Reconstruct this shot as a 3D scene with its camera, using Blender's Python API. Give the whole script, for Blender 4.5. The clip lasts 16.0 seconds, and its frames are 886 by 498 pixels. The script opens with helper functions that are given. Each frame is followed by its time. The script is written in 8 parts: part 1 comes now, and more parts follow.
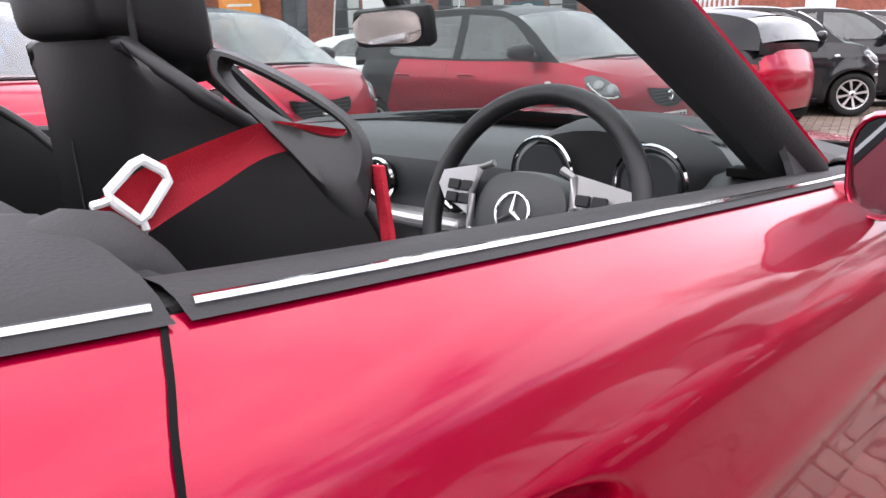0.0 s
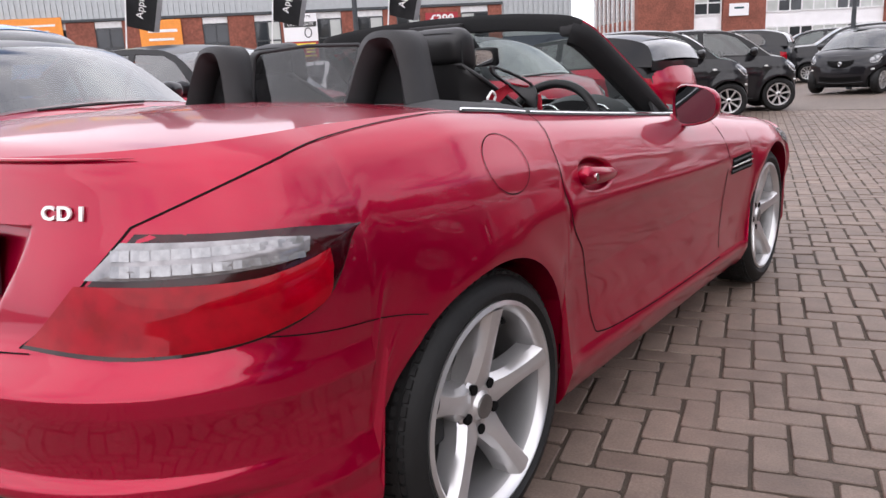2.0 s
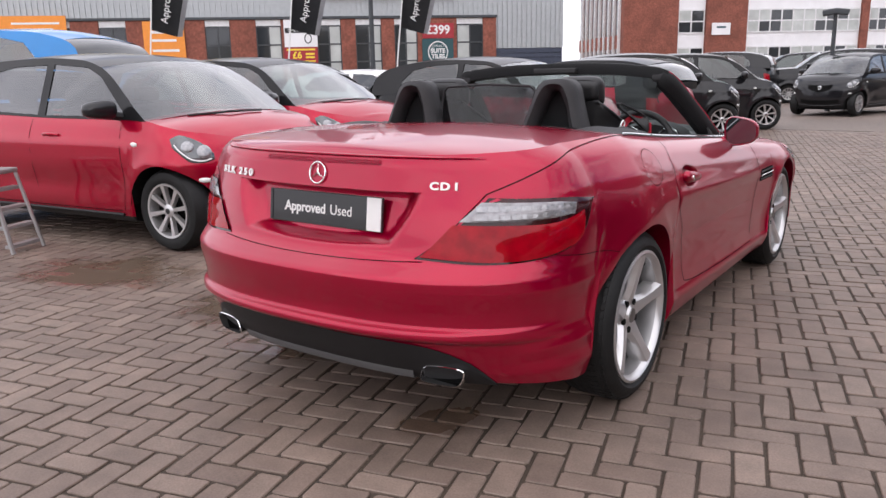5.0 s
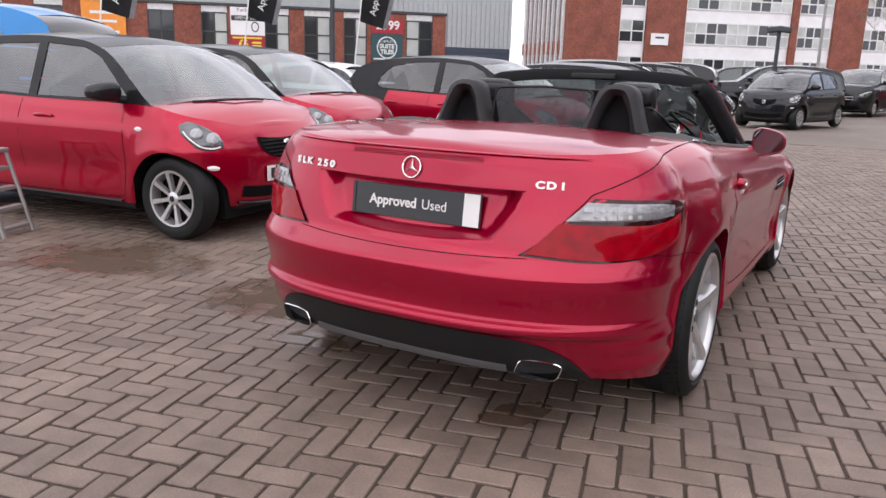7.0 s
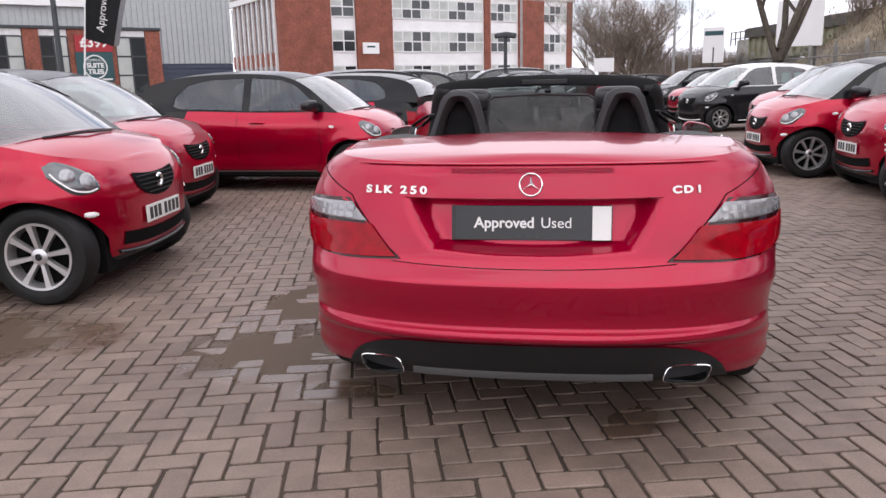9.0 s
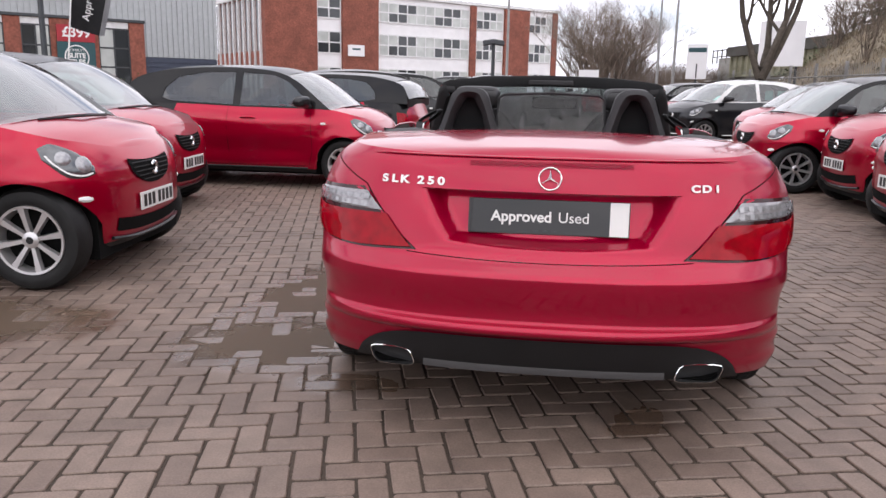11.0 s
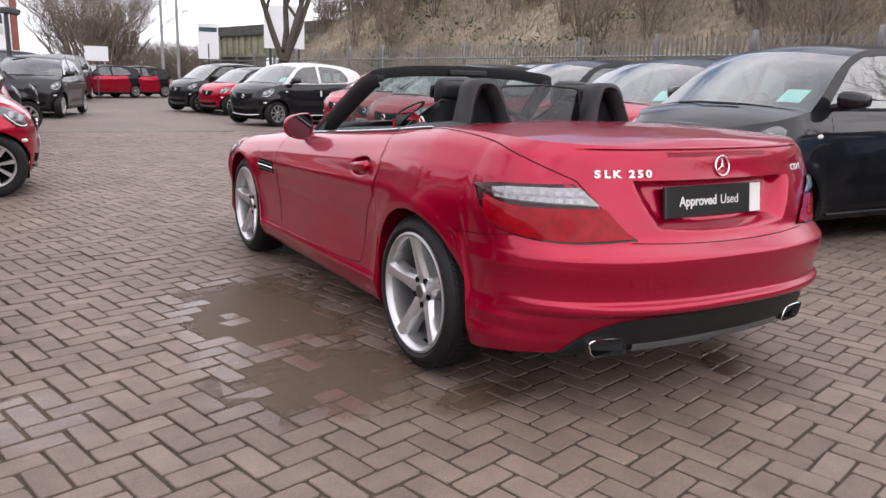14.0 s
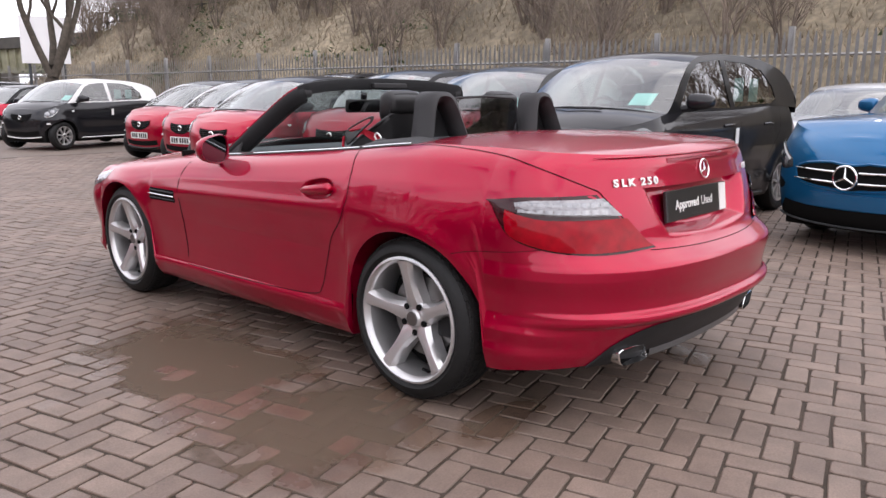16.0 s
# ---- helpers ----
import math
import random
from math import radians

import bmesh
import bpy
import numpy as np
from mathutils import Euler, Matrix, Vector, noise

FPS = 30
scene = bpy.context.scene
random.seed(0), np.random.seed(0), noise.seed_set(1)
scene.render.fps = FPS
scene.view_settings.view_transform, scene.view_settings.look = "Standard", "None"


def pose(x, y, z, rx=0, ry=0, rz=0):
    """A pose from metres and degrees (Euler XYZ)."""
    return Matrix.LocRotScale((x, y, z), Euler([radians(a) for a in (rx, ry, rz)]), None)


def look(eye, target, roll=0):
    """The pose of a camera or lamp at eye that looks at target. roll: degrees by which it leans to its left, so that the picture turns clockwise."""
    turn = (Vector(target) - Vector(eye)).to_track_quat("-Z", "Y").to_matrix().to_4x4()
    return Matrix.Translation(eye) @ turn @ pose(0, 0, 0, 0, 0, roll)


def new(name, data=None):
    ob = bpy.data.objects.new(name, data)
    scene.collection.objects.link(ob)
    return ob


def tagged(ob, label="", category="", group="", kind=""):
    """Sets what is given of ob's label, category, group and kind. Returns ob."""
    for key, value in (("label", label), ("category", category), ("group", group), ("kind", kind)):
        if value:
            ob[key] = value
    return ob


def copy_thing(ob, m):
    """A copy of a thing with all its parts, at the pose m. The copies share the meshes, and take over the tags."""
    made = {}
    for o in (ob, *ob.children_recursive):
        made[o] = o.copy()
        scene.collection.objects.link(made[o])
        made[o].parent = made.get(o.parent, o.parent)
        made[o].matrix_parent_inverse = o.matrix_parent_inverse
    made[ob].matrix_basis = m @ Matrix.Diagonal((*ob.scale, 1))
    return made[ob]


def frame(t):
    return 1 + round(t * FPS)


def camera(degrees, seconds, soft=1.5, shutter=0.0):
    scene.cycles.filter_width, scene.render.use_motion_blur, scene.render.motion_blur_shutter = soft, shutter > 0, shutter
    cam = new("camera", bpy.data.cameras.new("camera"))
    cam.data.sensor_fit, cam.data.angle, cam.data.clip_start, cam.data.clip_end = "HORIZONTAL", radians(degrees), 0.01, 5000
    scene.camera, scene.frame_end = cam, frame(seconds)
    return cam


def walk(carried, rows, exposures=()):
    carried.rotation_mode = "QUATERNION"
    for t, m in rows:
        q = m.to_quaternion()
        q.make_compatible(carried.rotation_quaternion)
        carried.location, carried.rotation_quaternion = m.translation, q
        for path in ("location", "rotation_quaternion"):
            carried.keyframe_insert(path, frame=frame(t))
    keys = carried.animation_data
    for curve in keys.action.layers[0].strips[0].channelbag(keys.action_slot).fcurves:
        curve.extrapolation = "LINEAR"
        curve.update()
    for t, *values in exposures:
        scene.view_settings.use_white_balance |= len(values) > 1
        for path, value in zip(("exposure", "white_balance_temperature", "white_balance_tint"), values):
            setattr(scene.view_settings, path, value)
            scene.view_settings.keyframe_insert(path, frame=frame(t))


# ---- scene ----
cam = camera(60.6, 16.0)
PATH = [
    (0, (1.079, 0.282, 1.07), (-0.247, 1.685, 0.55), -1.4),
    (0.5, (1.282, -0.024, 1.04), (-0.034, 1.433, 0.659), -2.2),
    (1, (1.461, -0.39, 1.041), (0.184, 1.103, 0.669), -4.2),
    (1.5, (1.595, -0.818, 1.05), (0.405, 0.732, 0.625), -2.9),
    (2, (1.746, -1.267, 1.073), (0.573, 0.284, 0.608), -3.1),
    (2.5, (1.773, -1.686, 1.123), (0.623, -0.106, 0.696), -1.6),
    (3, (1.828, -2.045, 1.15), (0.671, -0.461, 0.761), -0.7),
    (3.5, (1.845, -2.339, 1.181), (0.706, -0.756, 0.734), -0.5),
    (4, (1.85, -2.499, 1.198), (0.732, -0.903, 0.747), -1.4),
    (4.2, (1.844, -2.524, 1.213), (0.723, -0.929, 0.765), -1.4),
    (6.3, (1.805, -2.58, 1.202), (0.658, -1.01, 0.736), -0.2),
    (6.5, (1.727, -2.646, 1.204), (0.622, -1.045, 0.741), 1.8),
    (7, (1.398, -2.88, 1.214), (0.422, -1.195, 0.757), 1.6),
    (7.5, (0.983, -3.012, 1.201), (0.13, -1.25, 0.789), -0.5),
    (8, (0.565, -3.16, 1.2), (-0.114, -1.325, 0.786), -0.2),
    (8.5, (0.251, -3.191, 1.209), (-0.207, -1.291, 0.785), 0.0),
    (9, (0.1, -3.139, 1.218), (-0.209, -1.21, 0.79), -1.3),
    (9.2, (0.075, -3.152, 1.223), (-0.195, -1.217, 0.795), -1.2),
    (11.3, (-0.083, -3.149, 1.15), (-0.311, -1.205, 0.74), 1.8),
    (11.5, (-0.225, -3.171, 1.142), (-0.359, -1.218, 0.732), 2.6),
    (12, (-0.638, -3.183, 1.165), (-0.54, -1.231, 0.743), 4.3),
    (12.5, (-1.077, -3.083, 1.171), (-0.774, -1.155, 0.737), 2.9),
    (13, (-1.582, -3.012, 1.175), (-0.998, -1.148, 0.744), 1.4),
    (13.5, (-1.975, -2.806, 1.154), (-1.167, -1.029, 0.72), 2.3),
    (14, (-2.315, -2.566, 1.163), (-1.307, -0.893, 0.731), 1.8),
    (14.5, (-2.626, -2.333, 1.177), (-1.434, -0.782, 0.759), 0.8),
    (15, (-2.715, -2.099, 1.153), (-1.391, -0.658, 0.743), -0.4),
    (15.5, (-2.793, -1.979, 1.163), (-1.39, -0.613, 0.757), -0.3),
    (16, (-2.824, -1.947, 1.162), (-1.388, -0.614, 0.765), 0.2),
]
# the clip's camera starts brighter while the car fills the picture
EXPOSURE = [(t, e, 6400, 14) for t, e in [(0, 0.70), (0.5, 0.24), (1.2, 0.06), (2, -0.05), (3.5, -0.2), (6.5, -0.2), (9, -0.22), (11.5, -0.22), (13, -0.17), (14.5, -0.08), (16, 0.02)]]
walk(cam, [(t, look(eye, target, roll)) for t, eye, target, roll in PATH], EXPOSURE)


# ---- light ----
SUN_DIR = Vector((0.22, -0.56, 0.80)).normalized()
world = bpy.data.worlds.new("sky")
scene.world = world
world.use_nodes = True
wn, wl = world.node_tree.nodes, world.node_tree.links
wn.clear()
sky = wn.new("ShaderNodeTexSky")
sky.sky_type, sky.sun_disc = "NISHITA", False
sky.sun_elevation = math.asin(SUN_DIR.z)
sky.sun_rotation = math.atan2(SUN_DIR.x, SUN_DIR.y)
co = wn.new("ShaderNodeTexCoord")
mp = wn.new("ShaderNodeMapping")
mp.inputs["Scale"].default_value = (1.0, 1.0, 2.6)
cl = wn.new("ShaderNodeTexNoise")
cl.inputs["Scale"].default_value, cl.inputs["Detail"].default_value, cl.inputs["Roughness"].default_value = 2.2, 8, 0.55
ramp = wn.new("ShaderNodeValToRGB")
ramp.color_ramp.elements[0].position, ramp.color_ramp.elements[0].color = 0.34, (6.0, 6.1, 6.8, 1)
ramp.color_ramp.elements[1].position, ramp.color_ramp.elements[1].color = 0.66, (10.0, 9.9, 10.2, 1)
cover = wn.new("ShaderNodeValToRGB")
cover.color_ramp.elements[0].position, cover.color_ramp.elements[1].position = 0.30, 0.42
mixc = wn.new("ShaderNodeMixRGB")
bg = wn.new("ShaderNodeBackground")
bg.inputs["Strength"].default_value = 0.215
wo = wn.new("ShaderNodeOutputWorld")
wl.new(co.outputs["Generated"], mp.inputs["Vector"])
wl.new(mp.outputs["Vector"], cl.inputs["Vector"])
wl.new(cl.outputs["Fac"], ramp.inputs["Fac"])
wl.new(cl.outputs["Fac"], cover.inputs["Fac"])
wl.new(cover.outputs["Color"], mixc.inputs["Fac"])
wl.new(sky.outputs["Color"], mixc.inputs["Color1"])
wl.new(ramp.outputs["Color"], mixc.inputs["Color2"])
wl.new(mixc.outputs["Color"], bg.inputs["Color"])
wl.new(bg.outputs["Background"], wo.inputs["Surface"])
sun = new("sun", bpy.data.lights.new("sun", "SUN"))
sun.data.energy, sun.data.angle, sun.data.color = 1.4, radians(100), (1.0, 0.95, 0.88)
sun.matrix_world = look(SUN_DIR * 60, (0, 0, 0))

# ---- materials ----


def mat(name, color, rough=0.5, metal=0.0, coat=0.0, var=0.12, scale=6.0, bump=0.0, bscale=60.0, spec=0.5, random_value=0.0, fine=0.0, fscale=150.0):
    """A surface with slow and fine colour changes, relief and gloss."""
    m = bpy.data.materials.new(name)
    m.use_nodes = True
    n, l = m.node_tree.nodes, m.node_tree.links
    b = n["Principled BSDF"]
    b.inputs["Roughness"].default_value, b.inputs["Metallic"].default_value = rough, metal
    b.inputs["Coat Weight"].default_value, b.inputs["Coat Roughness"].default_value = coat, 0.03
    b.inputs["Specular IOR Level"].default_value = spec
    tc = n.new("ShaderNodeTexCoord")
    big = n.new("ShaderNodeTexNoise")
    big.inputs["Scale"].default_value, big.inputs["Detail"].default_value = scale, 5
    l.new(tc.outputs["Object"], big.inputs["Vector"])
    mr = n.new("ShaderNodeMapRange")
    mr.inputs["From Min"].default_value, mr.inputs["From Max"].default_value = 0.3, 0.7
    mr.inputs["To Min"].default_value, mr.inputs["To Max"].default_value = 1 - var, 1 + var
    l.new(big.outputs["Fac"], mr.inputs["Value"])
    value = mr.outputs["Result"]
    if fine:
        small = n.new("ShaderNodeTexNoise")
        small.inputs["Scale"].default_value, small.inputs["Detail"].default_value = fscale, 2
        l.new(tc.outputs["Object"], small.inputs["Vector"])
        fr = n.new("ShaderNodeMapRange")
        fr.inputs["From Min"].default_value, fr.inputs["From Max"].default_value = 0.3, 0.7
        fr.inputs["To Min"].default_value, fr.inputs["To Max"].default_value = 1 - fine, 1 + fine
        l.new(small.outputs["Fac"], fr.inputs["Value"])
        mu = n.new("ShaderNodeMath")
        mu.operation = "MULTIPLY"
        l.new(value, mu.inputs[0]), l.new(fr.outputs["Result"], mu.inputs[1])
        value = mu.outputs["Value"]
    if random_value:
        oi = n.new("ShaderNodeObjectInfo")
        gi = n.new("ShaderNodeNewGeometry")
        ad = n.new("ShaderNodeMath")
        ad.operation = "ADD"
        l.new(oi.outputs["Random"], ad.inputs[0]), l.new(gi.outputs["Random Per Island"], ad.inputs[1])
        fr2 = n.new("ShaderNodeMath")
        fr2.operation = "FRACT"
        l.new(ad.outputs["Value"], fr2.inputs[0])
        rr = n.new("ShaderNodeMapRange")
        rr.inputs["To Min"].default_value, rr.inputs["To Max"].default_value = 1 - random_value, 1 + random_value
        l.new(fr2.outputs["Value"], rr.inputs["Value"])
        mu2 = n.new("ShaderNodeMath")
        mu2.operation = "MULTIPLY"
        l.new(value, mu2.inputs[0]), l.new(rr.outputs["Result"], mu2.inputs[1])
        value = mu2.outputs["Value"]
    cm = n.new("ShaderNodeVectorMath")
    cm.operation = "SCALE"
    cm.inputs[0].default_value = color
    l.new(value, cm.inputs["Scale"])
    l.new(cm.outputs["Vector"], b.inputs["Base Color"])
    if bump:
        bt = n.new("ShaderNodeTexNoise")
        bt.inputs["Scale"].default_value, bt.inputs["Detail"].default_value = bscale, 4
        l.new(tc.outputs["Object"], bt.inputs["Vector"])
        bn = n.new("ShaderNodeBump")
        bn.inputs["Strength"].default_value, bn.inputs["Distance"].default_value = bump, 0.01
        l.new(bt.outputs["Fac"], bn.inputs["Height"])
        l.new(bn.outputs["Normal"], b.inputs["Normal"])
    return m


def glass_mat(name, tint, ior=1.5, rough=0.0):
    """A thin pane: it lets tinted light through and mirrors by the angle."""
    m = bpy.data.materials.new(name)
    m.use_nodes = True
    n, l = m.node_tree.nodes, m.node_tree.links
    n.remove(n["Principled BSDF"])
    tr, gl, mx = n.new("ShaderNodeBsdfTransparent"), n.new("ShaderNodeBsdfGlossy"), n.new("ShaderNodeMixShader")
    tr.inputs["Color"].default_value = (*tint, 1)
    gl.inputs["Roughness"].default_value = rough
    lw, pw, ma = n.new("ShaderNodeLayerWeight"), n.new("ShaderNodeMath"), n.new("ShaderNodeMath")
    lw.inputs["Blend"].default_value = 0.5
    pw.operation, pw.inputs[1].default_value = "POWER", 2.3
    f0 = ((ior - 1) / (ior + 1)) ** 2 * 2.8
    ma.operation, ma.inputs[1].default_value, ma.inputs[2].default_value = "MULTIPLY_ADD", 1 - f0, f0
    l.new(lw.outputs["Facing"], pw.inputs[0]), l.new(pw.outputs["Value"], ma.inputs[0]), l.new(ma.outputs["Value"], mx.inputs["Fac"])
    l.new(tr.outputs["BSDF"], mx.inputs[1]), l.new(gl.outputs["BSDF"], mx.inputs[2])
    l.new(mx.outputs["Shader"], n["Material Output"].inputs["Surface"])
    return m


def paint(name, color, metal=0.35, rough=0.32, coat=0.75):
    m = mat(name, color, rough, metal, coat, 0.05, 3.0, fine=0.06, fscale=900.0, bump=0.003, bscale=3.0, spec=0.04)
    m.node_tree.nodes["Principled BSDF"].inputs["Coat Roughness"].default_value = 0.045
    m.node_tree.nodes["Principled BSDF"].inputs["Coat IOR"].default_value = 1.54
    return m


RED = paint("red metallic paint", (0.35, 0.0002, 0.027), 0.57, 0.33, 0.75)
BRIGHT_RED = paint("bright red metallic paint", (0.39, 0.0004, 0.024), 0.60, 0.30, 0.78)
BLACK_PAINT = paint("black paint", (0.012, 0.012, 0.014), 0.1, 0.3)
GREY_PAINT = paint("dark grey roof paint", (0.012, 0.012, 0.013), 0.0, 0.28, 0.4)
WHITE_PAINT = paint("white paint", (0.78, 0.78, 0.77), 0.0, 0.35)
BLUE_PAINT = paint("blue metallic paint", (0.010, 0.115, 0.27), 0.5, 0.30, 0.9)
SKY_BLUE_PAINT = paint("light blue paint", (0.018, 0.20, 0.52), 0.1, 0.32)
SILVER_PAINT = paint("silver paint", (0.55, 0.56, 0.58), 0.6, 0.34)
PLASTIC = mat("black plastic", (0.011, 0.011, 0.012), 0.55, var=0.15, bump=0.08, bscale=400, spec=0.35)
SOFT = mat("dark soft trim", (0.021, 0.020, 0.021), 0.6, var=0.12, bump=0.12, bscale=300, spec=0.35)
SATIN = mat("satin grey plastic", (0.075, 0.075, 0.077), 0.32, var=0.1)
LEATHER = mat("black leather", (0.012, 0.0115, 0.012), 0.45, var=0.15, bump=0.05, bscale=260, spec=0.4)
GREY_TRIM = mat("grey trim", (0.028, 0.030, 0.032), 0.5, var=0.1, bump=0.08, bscale=300)
CLOTH = mat("black roof cloth", (0.010, 0.010, 0.011), 0.85, var=0.2, bump=0.2, bscale=300)
RUBBER = mat("tyre rubber", (0.0085, 0.0085, 0.0085), 0.62, var=0.25, scale=14, bump=0.15, bscale=80, spec=0.3)
ALLOY = mat("silver alloy", (0.58, 0.57, 0.57), 0.28, 0.72, var=0.08)
# the rim's alloy again, with the shade behind the spokes put into its colour
ALLOY_SHADED = mat("shaded inner rim alloy", (0.33, 0.325, 0.325), 0.38, 0.7, var=0.15)
BADGE = mat("bright badge metal", (0.80, 0.80, 0.79), 0.35, 0.35, var=0.05)
CHROME = mat("chrome", (0.80, 0.80, 0.80), 0.08, 1.0, var=0.03)
STEEL = mat("brake steel", (0.20, 0.195, 0.19), 0.4, 0.9, var=0.2)
DARK = mat("dark gap", (0.005, 0.005, 0.005), 0.8, var=0.1, spec=0.1)
BELT = mat("red webbing", (0.46, 0.010, 0.030), 0.7, var=0.1, bump=0.3, bscale=500)
WHITE_PLASTIC = mat("white plastic", (0.75, 0.75, 0.74), 0.4, var=0.04)
GLASS = glass_mat("car glass", (0.76, 0.84, 0.81), 1.6)
SCREEN_GLASS = glass_mat("windscreen glass", (0.62, 0.78, 0.74), 1.46)
SMOKED = glass_mat("smoked wind deflector", (0.22, 0.22, 0.23), 1.35)
SIDE_GLASS = glass_mat("tinted side glass", (0.32, 0.38, 0.37), 1.48)
MIRROR = mat("mirror", (0.85, 0.86, 0.87), 0.02, 1.0, var=0.0)
# mirror glass whose dark reflection is put into the colour
DARK_REFLECTION = mat("door mirror with dark reflection in its colour", (0.15, 0.155, 0.165), 0.03, 1.0, var=0.0)
LAMP_RED = mat("red lamp lens", (0.27, 0.0001, 0.007), 0.05, 0.0, 0.2, 0.20, 26, spec=0.15)
LAMP_DARK = mat("dark red lamp lens", (0.030, 0.0006, 0.003), 0.12, 0.0, 0.4, 0.3, 20, spec=0.25)
SILVER_LENS = mat("lamp reflector", (0.30, 0.30, 0.31), 0.2, 0.5, 0.6, 0.25, 60)
LAMP_CLEAR = mat("clear reflector lens", (0.24, 0.23, 0.24), 0.10, 0.3, 0.8, 0.3, 40)
PLATE_BLACK = mat("black plate", (0.012, 0.013, 0.014), 0.3, 0, 0.3, 0.1)
PLATE_WHITE = mat("white plate", (0.72, 0.72, 0.70), 0.4, 0, 0.2, 0.03)
INK = mat("black ink", (0.02, 0.02, 0.02), 0.5)
CYAN_PAPER = mat("pale cyan paper", (0.45, 0.78, 0.74), 0.8)
BRICK = mat("red brick", (0.23, 0.075, 0.05), 0.85, var=0.2, scale=1.2, fine=0.25, fscale=9, bump=0.3, bscale=25)
CLAD = mat("grey metal cladding", (0.42, 0.44, 0.45), 0.45, 0.3, var=0.06)
BLUE_CLAD = mat("dark blue cladding", (0.05, 0.06, 0.09), 0.45, 0.2, var=0.1)
PANEL = mat("white panel", (0.80, 0.79, 0.80), 0.55, var=0.05, scale=1.0)
WIN = mat("window glass", (0.030, 0.034, 0.038), 0.06, 0.0, 0.5, 0.3, 0.5)
BLIND = mat("window with blinds", (0.46, 0.48, 0.46), 0.35, 0.0, 0.4, 0.25, 0.7)
FRAME_W = mat("white frame", (0.70, 0.70, 0.70), 0.5)
FRAME_D = mat("dark frame", (0.04, 0.045, 0.05), 0.5)
CONCRETE = mat("concrete", (0.36, 0.35, 0.32), 0.85, var=0.2, scale=2, fine=0.1, bump=0.3)
BRIDGE = mat("yellow grey bridge steel", (0.30, 0.29, 0.20), 0.7, var=0.25, scale=1.5)
BRIDGE_DARK = mat("dark bridge steel", (0.07, 0.065, 0.055), 0.75, var=0.25, scale=1.5)
GALV = mat("galvanised steel", (0.33, 0.325, 0.32), 0.55, 0.5, var=0.2, scale=3)
ORANGE = mat("orange sign", (0.80, 0.28, 0.04), 0.6, var=0.06)
YELLOW = mat("yellow sign", (0.85, 0.65, 0.05), 0.6, var=0.05)
TEAL = mat("dark teal sign", (0.02, 0.07, 0.08), 0.5, var=0.08)
SIGN_RED = mat("dark red sign", (0.35, 0.02, 0.03), 0.5, var=0.08)
FLAG = mat("black flag cloth", (0.018, 0.018, 0.02), 0.75, var=0.2)
FLAG_GREY = mat("grey flag cloth", (0.30, 0.30, 0.31), 0.7, var=0.1)
BARK = mat("bark", (0.085, 0.07, 0.055), 0.9, var=0.3, scale=8, bump=0.5, bscale=30)
TWIG = mat("bare twigs", (0.19, 0.15, 0.12), 0.9, var=0.35, scale=2, random_value=0.3)
SCRUB = mat("dry scrub", (0.27, 0.22, 0.155), 0.95, var=0.35, scale=0.4, random_value=0.35)
IVY = mat("dull green leaves", (0.06, 0.085, 0.03), 0.8, var=0.3, scale=1.0, random_value=0.4)
BANK = mat("bank earth and grass", (0.20, 0.165, 0.115), 0.95, var=0.4, scale=0.35, fine=0.35, fscale=5, bump=0.8, bscale=3)
HEDGE = mat("hedge leaves", (0.05, 0.075, 0.025), 0.8, var=0.3, random_value=0.4)

# ---- building helpers ----


def part(name, bm, material, parent=None, label="", smooth=False, sharp=40):
    """Links a bmesh as one mesh object, under a thing or a part."""
    me = bpy.data.meshes.new(name)
    bm.normal_update()
    bm.to_mesh(me)
    bm.free()
    for m in material if isinstance(material, (list, tuple)) else [material]:
        me.materials.append(m)
    if smooth:
        for p in me.polygons:
            p.use_smooth = True
        me.set_sharp_from_angle(angle=radians(sharp))
    ob = new(name, me)
    ob.parent = parent
    if label:
        ob["label"] = label
    return ob


def thing(name, label, category, group="", at=None, kind=""):
    ob = new(name)
    ob.empty_display_size = 0.2
    if at is not None:
        ob.matrix_world = at
    return tagged(ob, label, category, group, kind)


def box(bm, x0, x1, y0, y1, z0, z1, bevel=0.0, m=None):
    """A box between two corners, with rounded edges."""
    r = bmesh.ops.create_cube(bm, size=1.0, matrix=Matrix.Translation(((x0 + x1) / 2, (y0 + y1) / 2, (z0 + z1) / 2)) @ Matrix.Diagonal((abs(x1 - x0), abs(y1 - y0), abs(z1 - z0), 1)))
    vs = r["verts"]
    if bevel:
        es = list({e for v in vs for e in v.link_edges})
        out = bmesh.ops.bevel(bm, geom=es, offset=bevel, segments=2, affect="EDGES", profile=0.5)
        vs = list({v for f in out["faces"] for v in f.verts} | {v for v in vs if v.is_valid})
    if m is not None:
        bmesh.ops.transform(bm, matrix=m, verts=vs)
    return vs


def boxm(*a, bevel=0.0, m=None):
    bm = bmesh.new()
    box(bm, *a, bevel=bevel, m=m)
    return bm


def cyl(bm, p, q, r0, r1=None, seg=12, caps=True):
    """A tapered rod from p to q."""
    p, q = Vector(p), Vector(q)
    d = q - p
    m = Matrix.Translation((p + q) / 2) @ d.to_track_quat("Z", "Y").to_matrix().to_4x4()
    return bmesh.ops.create_cone(bm, cap_ends=caps, segments=seg, radius1=r0, radius2=r0 if r1 is None else r1, depth=d.length, matrix=m)["verts"]


